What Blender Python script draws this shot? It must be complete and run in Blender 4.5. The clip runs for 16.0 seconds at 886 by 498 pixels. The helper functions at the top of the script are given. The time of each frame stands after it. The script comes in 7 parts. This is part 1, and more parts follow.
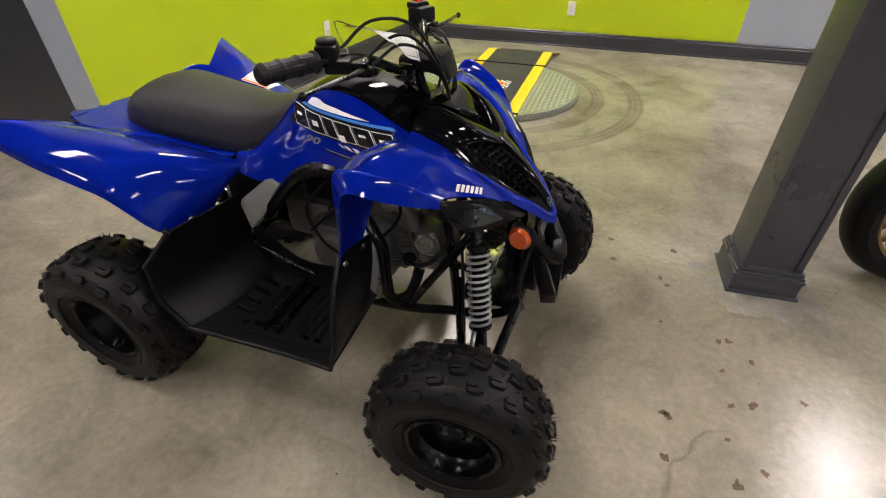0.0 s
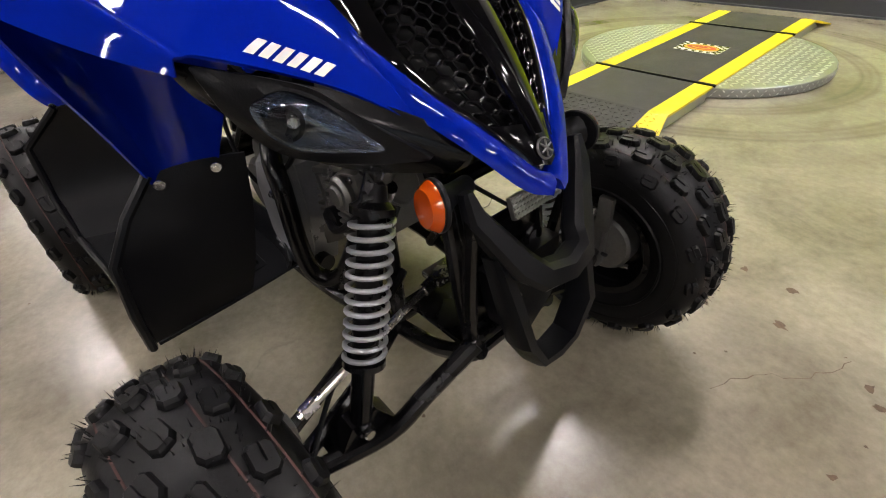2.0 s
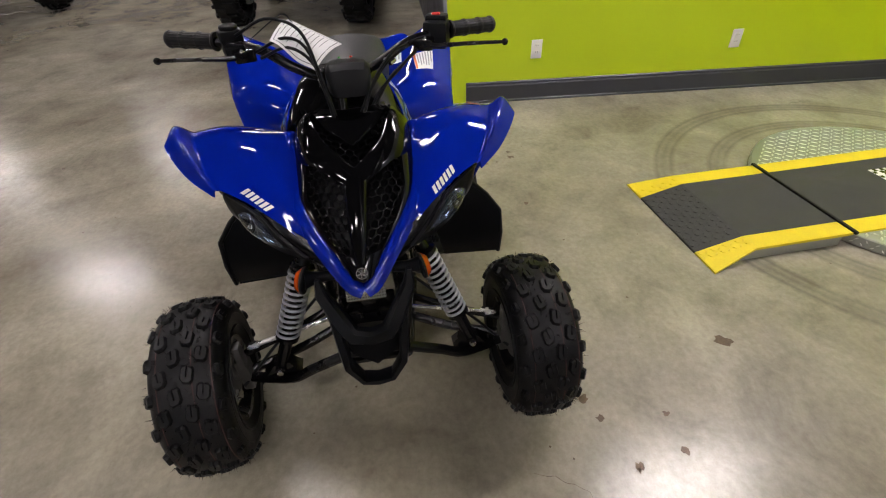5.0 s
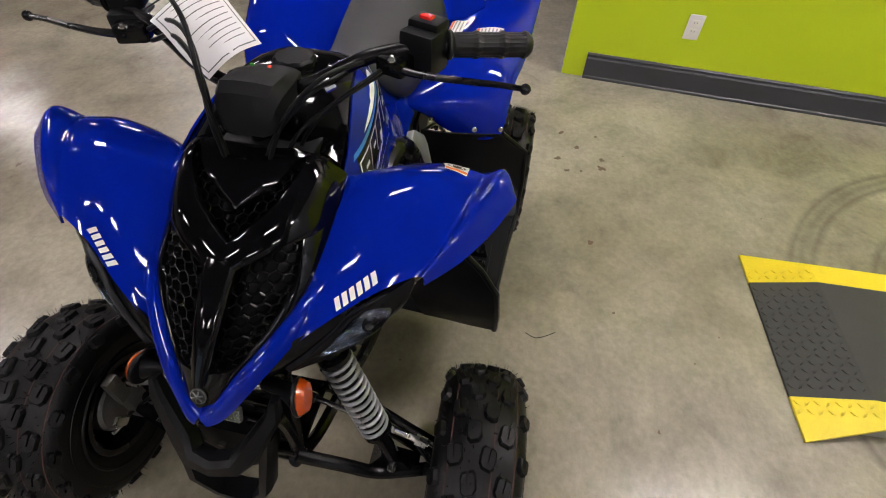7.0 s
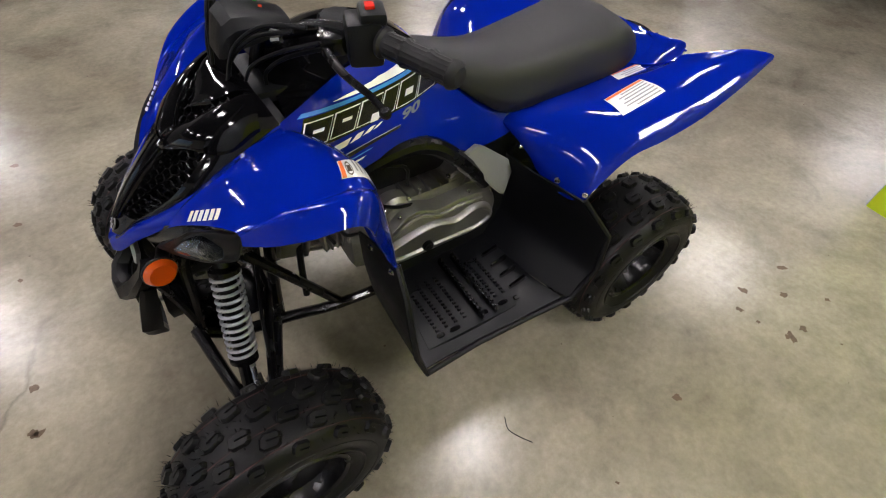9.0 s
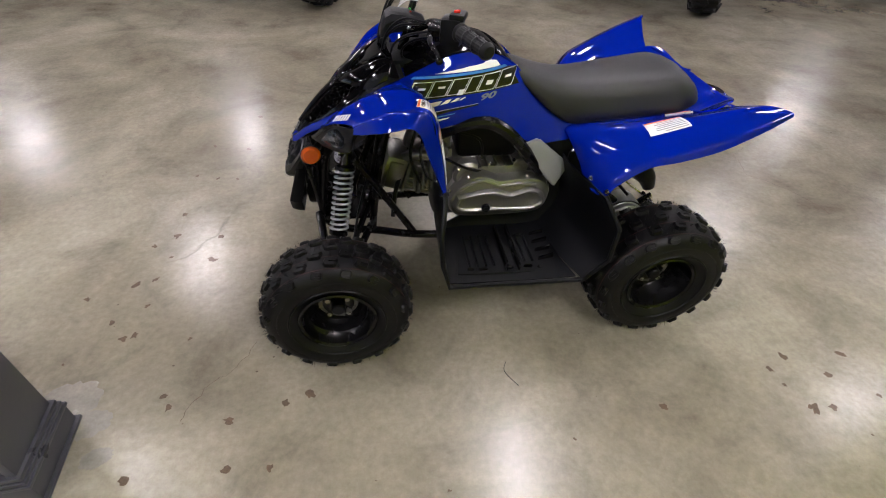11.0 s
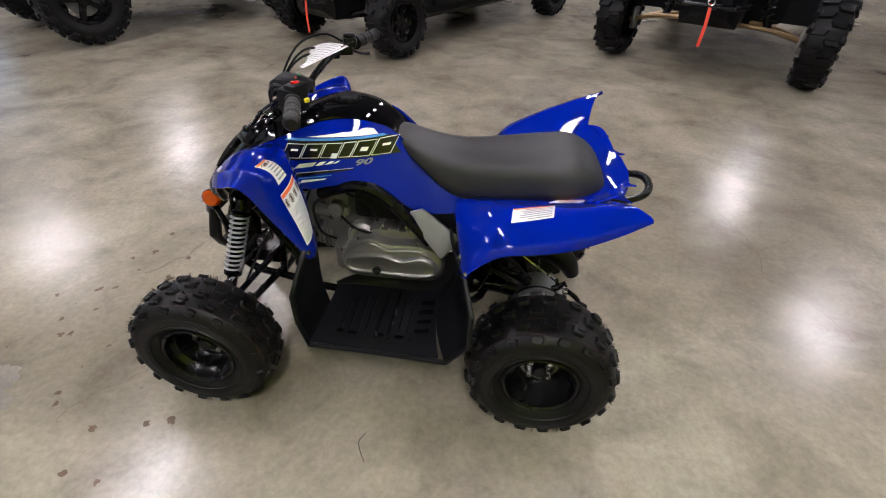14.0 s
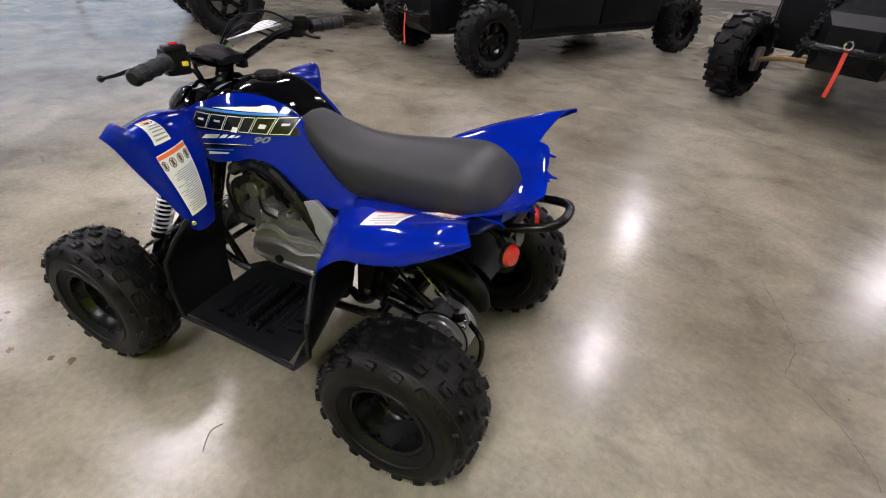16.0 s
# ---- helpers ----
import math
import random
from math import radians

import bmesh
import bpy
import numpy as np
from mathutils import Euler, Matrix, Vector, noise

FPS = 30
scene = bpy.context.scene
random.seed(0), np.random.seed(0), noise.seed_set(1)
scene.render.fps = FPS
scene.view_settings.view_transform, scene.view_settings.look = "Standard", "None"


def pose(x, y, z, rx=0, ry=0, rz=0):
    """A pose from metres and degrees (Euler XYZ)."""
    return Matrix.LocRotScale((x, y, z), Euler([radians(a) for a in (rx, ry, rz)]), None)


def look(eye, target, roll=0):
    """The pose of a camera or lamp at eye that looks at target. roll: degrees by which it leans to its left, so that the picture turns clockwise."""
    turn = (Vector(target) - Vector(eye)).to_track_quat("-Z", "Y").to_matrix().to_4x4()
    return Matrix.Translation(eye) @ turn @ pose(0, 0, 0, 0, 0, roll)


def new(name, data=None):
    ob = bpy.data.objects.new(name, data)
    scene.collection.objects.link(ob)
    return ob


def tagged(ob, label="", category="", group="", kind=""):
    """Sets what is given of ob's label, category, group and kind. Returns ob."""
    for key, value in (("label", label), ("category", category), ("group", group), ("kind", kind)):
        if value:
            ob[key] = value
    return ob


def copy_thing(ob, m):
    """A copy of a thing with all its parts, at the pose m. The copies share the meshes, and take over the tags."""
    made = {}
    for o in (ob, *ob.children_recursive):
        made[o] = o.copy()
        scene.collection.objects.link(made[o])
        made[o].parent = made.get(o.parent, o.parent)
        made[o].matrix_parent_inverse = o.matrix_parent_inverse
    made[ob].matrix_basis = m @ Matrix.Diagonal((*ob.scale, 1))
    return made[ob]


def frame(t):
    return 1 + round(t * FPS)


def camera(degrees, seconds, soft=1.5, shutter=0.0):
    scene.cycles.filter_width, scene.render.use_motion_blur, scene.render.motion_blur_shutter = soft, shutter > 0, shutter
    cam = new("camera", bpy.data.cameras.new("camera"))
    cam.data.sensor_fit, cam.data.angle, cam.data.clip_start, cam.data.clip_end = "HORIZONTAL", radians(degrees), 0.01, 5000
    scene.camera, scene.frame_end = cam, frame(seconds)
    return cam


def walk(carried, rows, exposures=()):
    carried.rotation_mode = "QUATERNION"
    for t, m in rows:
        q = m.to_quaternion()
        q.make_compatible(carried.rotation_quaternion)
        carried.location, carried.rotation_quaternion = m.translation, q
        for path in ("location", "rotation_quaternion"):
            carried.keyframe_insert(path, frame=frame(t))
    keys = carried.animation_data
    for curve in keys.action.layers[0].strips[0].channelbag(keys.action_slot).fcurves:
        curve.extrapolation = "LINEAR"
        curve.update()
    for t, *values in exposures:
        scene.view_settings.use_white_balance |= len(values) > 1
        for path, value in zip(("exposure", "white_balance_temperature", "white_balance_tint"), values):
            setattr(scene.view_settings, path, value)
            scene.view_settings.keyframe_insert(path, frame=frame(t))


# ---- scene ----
cam = camera(86.3, 16.0, soft=1.1)
PATH = [
    (0, (0.706, -1.026, 1.192), (0.149, 0.473, -0.01), -0.4),
    (0.5, (0.763, -0.877, 1.071), (0.041, 0.51, -0.175), -0.8),
    (1, (0.876, -0.743, 0.943), (-0.048, 0.538, -0.284), -1.9),
    (1.5, (0.913, -0.588, 0.847), (-0.176, 0.582, -0.354), -2.6),
    (2, (0.887, -0.397, 0.814), (-0.322, 0.64, -0.394), -3.6),
    (2.5, (0.994, -0.28, 0.892), (-0.328, 0.623, -0.306), -5.1),
    (3, (1.139, -0.253, 1.066), (-0.278, 0.482, -0.139), -4.8),
    (3.2, (1.201, -0.27, 1.122), (-0.238, 0.412, -0.088), -4.6),
    (5.3, (1.356, 0.148, 1.226), (-0.203, 0.325, -0.015), -2.2),
    (5.5, (1.292, 0.207, 1.232), (-0.264, 0.355, -0.016), -2.3),
    (6, (1.14, 0.318, 1.23), (-0.372, 0.373, -0.079), -1.1),
    (6.5, (1.026, 0.375, 1.233), (-0.399, 0.26, -0.166), 0.5),
    (7, (0.845, 0.378, 1.233), (-0.504, 0.174, -0.229), 2.9),
    (7.5, (0.741, 0.439, 1.229), (-0.519, 0.078, -0.282), 3.7),
    (8, (0.675, 0.611, 1.223), (-0.463, 0.02, -0.312), 3.7),
    (8.5, (0.606, 0.709, 1.209), (-0.38, -0.131, -0.315), 2.8),
    (9, (0.448, 0.827, 1.222), (-0.32, -0.262, -0.269), 3.4),
    (9.5, (0.382, 1.001, 1.252), (-0.199, -0.24, -0.205), 2.9),
    (10, (0.398, 1.192, 1.271), (-0.028, -0.166, -0.134), 3.5),
    (10.2, (0.415, 1.237, 1.272), (0.032, -0.146, -0.12), 3.6),
    (12.3, (0.115, 1.492, 1.276), (0.025, -0.097, 0.064), 2.3),
    (12.5, (0.054, 1.443, 1.283), (-0.004, -0.148, 0.073), 2.3),
    (13, (-0.069, 1.321, 1.343), (-0.052, -0.271, 0.132), 2.3),
    (13.5, (-0.197, 1.304, 1.346), (-0.1, -0.288, 0.139), 1.9),
    (14, (-0.325, 1.308, 1.331), (-0.126, -0.281, 0.133), 1.4),
    (14.5, (-0.445, 1.206, 1.277), (-0.178, -0.372, 0.077), 1.1),
    (15, (-0.566, 1.111, 1.28), (-0.198, -0.471, 0.113), 1.9),
    (15.5, (-0.735, 1.083, 1.256), (-0.223, -0.483, 0.121), 1.5),
    (16, (-0.894, 1.034, 1.223), (-0.229, -0.479, 0.097), 3.1),
]
LIGHTNESS = [(0, 0.07, 6750, 18), (1.5, 0.26, 6750, 18), (2.5, 0.54, 6600, 16), (3.2, 0.1, 6600, 16), (5.5, -0.18, 6550, 18), (6.5, -0.17, 6600, 18), (7.5, 0.03, 6550, 17), (8.5, 0.10, 6500, 16), (9.5, 0.02, 6400, 18), (12.5, 0.1, 6250, 20), (16, 0.2, 6250, 20)]
walk(cam, [(t, look(eye, target, roll)) for t, eye, target, roll in PATH], LIGHTNESS)


# ---- light ----
world = bpy.data.worlds.new("sky")
scene.world = world
world.use_nodes = True
wt = world.node_tree
sky = wt.nodes.new("ShaderNodeTexSky")
sky.sky_type, sky.sun_disc = "NISHITA", False
sky.sun_elevation, sky.sun_rotation = radians(40), radians(200)
wt.nodes["Background"].inputs["Strength"].default_value = 0.15
wt.links.new(sky.outputs["Color"], wt.nodes["Background"].inputs["Color"])
LAMP_POWER = 78.0
CEILING = 4.2


# ---- materials ----
def material(name, base, rough=0.5, metal=0.0, coat=0.0, spec=0.5):
    m = bpy.data.materials.new(name)
    m.use_nodes = True
    b = m.node_tree.nodes["Principled BSDF"]
    b.inputs["Base Color"].default_value = (*base, 1)
    b.inputs["Roughness"].default_value = rough
    b.inputs["Metallic"].default_value = metal
    b.inputs["Coat Weight"].default_value = coat
    b.inputs["Coat Roughness"].default_value = 0.04
    b.inputs["Specular IOR Level"].default_value = spec
    return m


def node(m, kind, **values):
    n = m.node_tree.nodes.new(kind)
    for key, value in values.items():
        n.inputs[key.replace("_", " ")].default_value = value
    return n


def textured(name, base, rough, spread=0.25, scale=6.0, fine=90.0, bump=0.15, depth=0.002, metal=0.0, coat=0.0, spec=0.5, rough_spread=0.12):
    """A surface with large-scale and fine variation of colour and gloss, and a fine relief."""
    m = material(name, base, rough, metal, coat, spec)
    link, bsdf = m.node_tree.links.new, m.node_tree.nodes["Principled BSDF"]
    co = m.node_tree.nodes.new("ShaderNodeTexCoord")
    big = node(m, "ShaderNodeTexNoise", Scale=scale, Detail=6.0, Roughness=0.6)
    small = node(m, "ShaderNodeTexNoise", Scale=fine, Detail=4.0)
    for n in (big, small):
        link(co.outputs["Object"], n.inputs["Vector"])
    mix = node(m, "ShaderNodeMath")
    mix.operation = "ADD"
    half = node(m, "ShaderNodeMath")
    half.operation = "MULTIPLY"
    half.inputs[1].default_value = 0.4
    link(small.outputs["Fac"], half.inputs[0])
    link(big.outputs["Fac"], mix.inputs[0])
    link(half.outputs[0], mix.inputs[1])
    ramp = m.node_tree.nodes.new("ShaderNodeValToRGB")
    ramp.color_ramp.elements[0].position, ramp.color_ramp.elements[1].position = 0.4, 1.0
    ramp.color_ramp.elements[0].color = (*[c * (1 - spread) for c in base], 1)
    ramp.color_ramp.elements[1].color = (*[min(1, c * (1 + spread)) for c in base], 1)
    link(mix.outputs[0], ramp.inputs["Fac"])
    link(ramp.outputs["Color"], bsdf.inputs["Base Color"])
    spreader = node(m, "ShaderNodeMapRange")
    spreader.inputs["From Min"].default_value, spreader.inputs["From Max"].default_value = 0.3, 0.75
    spreader.inputs["To Min"].default_value, spreader.inputs["To Max"].default_value = max(0.02, rough - rough_spread), min(1, rough + rough_spread)
    link(big.outputs["Fac"], spreader.inputs["Value"])
    link(spreader.outputs["Result"], bsdf.inputs["Roughness"])
    if bump:
        relief = node(m, "ShaderNodeBump", Strength=bump, Distance=depth)
        link(small.outputs["Fac"], relief.inputs["Height"])
        link(relief.outputs["Normal"], bsdf.inputs["Normal"])
    return m


def glowing(name, colour, strength):
    m = material(name, (0.8, 0.8, 0.8), 0.4)
    b = m.node_tree.nodes["Principled BSDF"]
    b.inputs["Emission Color"].default_value = (*colour, 1)
    b.inputs["Emission Strength"].default_value = strength
    return m


def concrete_floor(centre, radii):
    """Polished, stained concrete with fine cracks and two rings of tyre marks round a turntable."""
    m = material("polished_concrete", (0.28, 0.25, 0.2), 0.25, spec=0.38)
    link, bsdf = m.node_tree.links.new, m.node_tree.nodes["Principled BSDF"]
    co = m.node_tree.nodes.new("ShaderNodeTexCoord")

    def noise_of(scale, detail=6.0, rough=0.6, distort=0.0):
        n = node(m, "ShaderNodeTexNoise", Scale=scale, Detail=detail, Roughness=rough, Distortion=distort)
        link(co.outputs["Object"], n.inputs["Vector"])
        return n.outputs["Fac"]

    def ramp_of(value, stops):
        r = m.node_tree.nodes.new("ShaderNodeValToRGB")
        while len(r.color_ramp.elements) < len(stops):
            r.color_ramp.elements.new(0.5)
        for e, (at, c) in zip(r.color_ramp.elements, stops):
            e.position, e.color = at, (*c, 1)
        link(value, r.inputs["Fac"])
        return r.outputs["Color"]

    def maths(op, a, b=0.0):
        n = m.node_tree.nodes.new("ShaderNodeMath")
        n.operation = op
        for slot, v in ((n.inputs[0], a), (n.inputs[1], b)):
            if isinstance(v, bpy.types.NodeSocket):
                link(v, slot)
            else:
                slot.default_value = v
        return n.outputs[0]

    def rgba(fac, a, b, blend="MIX"):
        x = m.node_tree.nodes.new("ShaderNodeMix")
        x.data_type, x.blend_type = "RGBA", blend
        if isinstance(fac, bpy.types.NodeSocket):
            link(fac, x.inputs[0])
        else:
            x.inputs[0].default_value = fac
        for k, c in ((6, a), (7, b)):
            if isinstance(c, bpy.types.NodeSocket):
                link(c, x.inputs[k])
            else:
                x.inputs[k].default_value = (*c, 1)
        return x.outputs[2]

    cloud = ramp_of(noise_of(0.9, 8, 0.62, 0.4), [(0.28, (0.142, 0.123, 0.088)), (0.5, (0.252, 0.230, 0.176)), (0.70, (0.350, 0.326, 0.260))])
    patch = ramp_of(noise_of(3.2, 8, 0.66, 0.5), [(0.28, (0.66, 0.65, 0.63)), (0.48, (0.98, 0.98, 0.98)), (0.72, (1.22, 1.21, 1.19))])
    grain = ramp_of(noise_of(42, 5, 0.7), [(0.3, (0.82, 0.81, 0.79)), (0.7, (1.09, 1.09, 1.09))])
    colour = rgba(1.0, rgba(1.0, cloud, patch, "MULTIPLY"), grain, "MULTIPLY")
    # hairline cracks
    web = node(m, "ShaderNodeTexVoronoi", Scale=0.55)
    web.feature = "DISTANCE_TO_EDGE"
    wob = m.node_tree.nodes.new("ShaderNodeVectorMath")
    wob.operation = "MULTIPLY_ADD"
    wob.inputs[1].default_value = (0.5, 0.5, 0.0)
    wn = node(m, "ShaderNodeTexNoise", Scale=2.6, Detail=6.0)
    link(co.outputs["Object"], wn.inputs["Vector"])
    link(wn.outputs["Color"], wob.inputs[0])
    link(co.outputs["Object"], wob.inputs[2])
    link(wob.outputs[0], web.inputs["Vector"])
    line = ramp_of(web.outputs["Distance"], [(0.0, (1, 1, 1)), (0.004, (0, 0, 0))])
    line = maths("MULTIPLY", line, ramp_of(noise_of(1.3, 2), [(0.62, (0, 0, 0)), (0.72, (0.5, 0.5, 0.5))]))
    colour = rgba(line, colour, (0.09, 0.075, 0.055))
    # rings of tyre marks
    away = m.node_tree.nodes.new("ShaderNodeVectorMath")
    away.operation = "DISTANCE"
    link(co.outputs["Object"], away.inputs[0])
    away.inputs[1].default_value = (*centre, 0)
    marks = None
    for radius, width in radii:
        off = maths("ABSOLUTE", maths("SUBTRACT", away.outputs["Value"], radius))
        one = ramp_of(maths("DIVIDE", off, width), [(0.0, (0.55, 0.55, 0.55)), (0.35, (0.3, 0.3, 0.3)), (0.6, (0.65, 0.65, 0.65)), (1.0, (0, 0, 0))])
        marks = one if marks is None else maths("MAXIMUM", marks, one)
    smear = ramp_of(noise_of(1.1, 3), [(0.26, (0.1, 0.1, 0.1)), (0.50, (1, 1, 1))])
    colour = rgba(maths("MULTIPLY", maths("MULTIPLY", marks, smear), 0.8), colour, (0.06, 0.055, 0.045))
    link(colour, bsdf.inputs["Base Color"])
    gloss = maths("MINIMUM", maths("ADD", maths("MULTIPLY", noise_of(2.0, 3, 0.5), 0.12), 0.175), 0.262)
    link(gloss, bsdf.inputs["Roughness"])
    relief = node(m, "ShaderNodeBump", Strength=0.17, Distance=0.004)
    link(noise_of(7, 6, 0.6), relief.inputs["Height"])
    link(relief.outputs["Normal"], bsdf.inputs["Normal"])
    sealer = node(m, "ShaderNodeBump", Strength=0.30, Distance=0.004)
    link(noise_of(5.5, 4, 0.5), sealer.inputs["Height"])
    link(sealer.outputs["Normal"], bsdf.inputs["Coat Normal"])
    bsdf.inputs["Coat Weight"].default_value = 0.06
    bsdf.inputs["Coat Roughness"].default_value = 0.11
    return m


TABLE = (-0.175, 2.45)
CONCRETE = concrete_floor(TABLE, ((0.765, 0.055), (1.025, 0.06)))
LIME = textured("lime_paint", (0.47, 0.60, 0.008), 0.45, 0.06, 1.5, 160, 0.1, 0.001)
CHARCOAL = textured("charcoal_paint", (0.035, 0.037, 0.045), 0.4, 0.15, 2.0, 140, 0.1, 0.001)
GREY_WALL = textured("grey_paint", (0.34, 0.38, 0.44), 0.5, 0.08, 1.5, 140, 0.1, 0.001)
COLUMN_PAINT = textured("column_paint", (0.045, 0.046, 0.058), 0.35, 0.15, 3.0, 120, 0.1, 0.001)
WHITE_WALL = textured("off_white_paint", (0.36, 0.35, 0.34), 0.6, 0.06, 1.0, 120, 0.1, 0.001)
CEILING_PAINT = textured("ceiling_paint", (0.10, 0.10, 0.11), 0.8, 0.1, 1.0, 60, 0.1, 0.002)
WHITE_PLASTIC = material("white_plastic", (0.72, 0.71, 0.68), 0.35)
BLUE = textured("blue_gloss_plastic", (0.0006, 0.011, 0.245), 0.05, 0.05, 5.0, 300, 0.012, 0.0003, spec=0.27, rough_spread=0.02)
BLACK_GLOSS = textured("black_gloss_plastic", (0.002, 0.002, 0.0025), 0.07, 0.2, 6.0, 300, 0.02, 0.0004, spec=0.32, rough_spread=0.03)
BLACK_MATT = textured("black_grained_plastic", (0.0034, 0.0037, 0.0048), 0.42, 0.3, 10.0, 420, 0.22, 0.0012, spec=0.17)
BLACK_PAINT = textured("black_frame_paint", (0.003, 0.003, 0.0035), 0.25, 0.2, 12.0, 200, 0.05, 0.0006, spec=0.24)
RUBBER = textured("tyre_rubber", (0.0038, 0.0039, 0.0044), 0.48, 0.5, 9.0, 160, 0.3, 0.0012, spec=0.19)
GRIP_RUBBER = textured("grip_rubber", (0.005, 0.005, 0.0055), 0.5, 0.3, 30.0, 300, 0.3, 0.001, spec=0.3)
VINYL = textured("seat_vinyl", (0.0125, 0.0125, 0.0145), 0.52, 0.15, 4.0, 520, 0.35, 0.0012, rough_spread=0.06)
TYRE_MARK = textured("tyre_marking_paint", (0.045, 0.013, 0.009), 0.7, 0.6, 30.0, 200, 0.1, 0.0005)
SPRING = textured("silver_spring_paint", (0.40, 0.41, 0.44), 0.36, 0.08, 20.0, 200, 0.05, 0.0005, metal=0.6)
CHROME = textured("zinc_plated_steel", (0.55, 0.54, 0.52), 0.25, 0.25, 20.0, 200, 0.05, 0.0005, metal=1.0)
ALLOY = textured("cast_alloy", (0.205, 0.20, 0.188), 0.40, 0.18, 14.0, 240, 0.25, 0.0008, metal=0.75)
CAST_SILVER = textured("pale_cast_alloy", (0.30, 0.305, 0.32), 0.36, 0.2, 14.0, 240, 0.25, 0.0008, metal=0.65)
DARK_ALLOY = textured("dark_cast_alloy", (0.14, 0.137, 0.13), 0.5, 0.35, 16.0, 160, 0.4, 0.0012, metal=0.7)
COVER_GREY = textured("grey_painted_plastic", (0.17, 0.175, 0.17), 0.38, 0.08, 6.0, 260, 0.1, 0.0006)
LAMP_MIRROR = textured("lamp_mirror", (0.27, 0.31, 0.37), 0.06, 0.15, 60.0, 90, 0.1, 0.001, metal=1.0)
ORANGE = material("amber_lens", (0.40, 0.052, 0.002), 0.12, coat=0.5)
RED = material("red_lens", (0.6, 0.012, 0.008), 0.15, coat=0.6)
YELLOW = textured("yellow_paint", (0.72, 0.56, 0.012), 0.5, 0.12, 8.0, 120, 0.2, 0.001)
MAT_BLACK = textured("ramp_tread_black", (0.03, 0.03, 0.028), 0.75, 0.3, 6.0, 300, 0.6, 0.0015)
PLATE = textured("aluminium_tread_plate", (0.36, 0.38, 0.35), 0.42, 0.08, 5.0, 200, 0.1, 0.0008, metal=0.85, rough_spread=0.06)
PLATE_WORN = textured("worn_tread_tops", (0.66, 0.68, 0.64), 0.34, 0.08, 5.0, 200, 0.1, 0.0008, metal=0.85, rough_spread=0.06)
DECAL_WHITE = material("white_vinyl", (0.78, 0.78, 0.77), 0.3)
DECAL_BLACK = material("black_vinyl", (0.006, 0.006, 0.007), 0.25)
DECAL_GREY = material("grey_vinyl", (0.16, 0.17, 0.20), 0.3)
DECAL_CYAN = material("light_blue_vinyl", (0.02, 0.20, 0.62), 0.3)
DECAL_ORANGE = material("orange_label", (0.75, 0.16, 0.03), 0.4)
DECAL_TEXT = material("label_print", (0.10, 0.10, 0.11), 0.5)
PALE_PRINT = material("fine_label_print", (0.30, 0.30, 0.31), 0.5)
PAPER = textured("tag_paper", (0.70, 0.69, 0.70), 0.6, 0.05, 8.0, 100, 0.1, 0.001)
STRAP = material("red_webbing", (0.75, 0.06, 0.03), 0.7)
BRONZE = textured("bronze_paint", (0.20, 0.13, 0.06), 0.4, 0.2, 10.0, 120, 0.1, 0.001, metal=0.5)
GREEN = material("green_powder_coat", (0.01, 0.30, 0.02), 0.35)
LENS = material("clear_lens", (0.58, 0.64, 0.72), 0.03)
LENS.node_tree.nodes["Principled BSDF"].inputs["Transmission Weight"].default_value = 1.0
LENS.node_tree.nodes["Principled BSDF"].inputs["IOR"].default_value = 1.45
STAIN = textured("floor_chip_brown", (0.09, 0.06, 0.035), 0.85, 0.5, 30.0, 200, 0.5, 0.002)
STAIN_PALE = textured("floor_patch_pale", (0.25, 0.235, 0.20), 0.21, 0.25, 14.0, 120, 0.4, 0.002)
DIFFUSER = glowing("lamp_diffuser", (1.0, 0.965, 0.93), LAMP_POWER)
# extra strength, only to brighten the lime corner
DIFFUSER_BOOSTED = glowing("boosted_lamp_diffuser", (1.0, 0.965, 0.93), LAMP_POWER * 1.15)
GLASS = material("window_glass", (1, 1, 1), 0.02)
GLASS.node_tree.nodes["Principled BSDF"].inputs["Transmission Weight"].default_value = 1.0


# ---- building blocks ----
def mesh_of(name, bm):
    bmesh.ops.recalc_face_normals(bm, faces=bm.faces)
    me = bpy.data.meshes.new(name)
    bm.to_mesh(me)
    bm.free()
    return me


def part(name, bm, mat, parent, label="", smooth=True, sharp=35):
    me = mesh_of(name, bm)
    me.materials.append(mat)
    if smooth:
        me.shade_smooth()
        me.set_sharp_from_angle(angle=radians(sharp))
    ob = new(name, me)
    if parent is not None:
        ob.parent = parent
    if label:
        ob["label"] = label
    return ob


def thing(name, label, category, group="", kind="", at=(0, 0, 0), turn=0.0):
    ob = new(name)
    ob.empty_display_size = 0.1
    ob.matrix_basis = pose(*at, 0, 0, turn)
    return tagged(ob, label, category, group, kind)


def box(bm, centre, size, turn=None, bevel=0.0, taper=(1, 1)):
    """A box, perhaps turned, bevelled, and tapered towards its top."""
    made = bmesh.ops.create_cube(bm, size=1.0)["verts"]
    m = turn.to_4x4() if turn is not None else Matrix()
    for v in made:
        k = (taper[0], taper[1]) if v.co.z > 0 else (1, 1)
        v.co = Vector(centre) + m @ Vector((v.co.x * size[0] * k[0], v.co.y * size[1] * k[1], v.co.z * size[2]))
    if bevel:
        edges = list({e for v in made for e in v.link_edges})
        bmesh.ops.bevel(bm, geom=edges, offset=bevel, segments=2, profile=0.6, affect="EDGES")


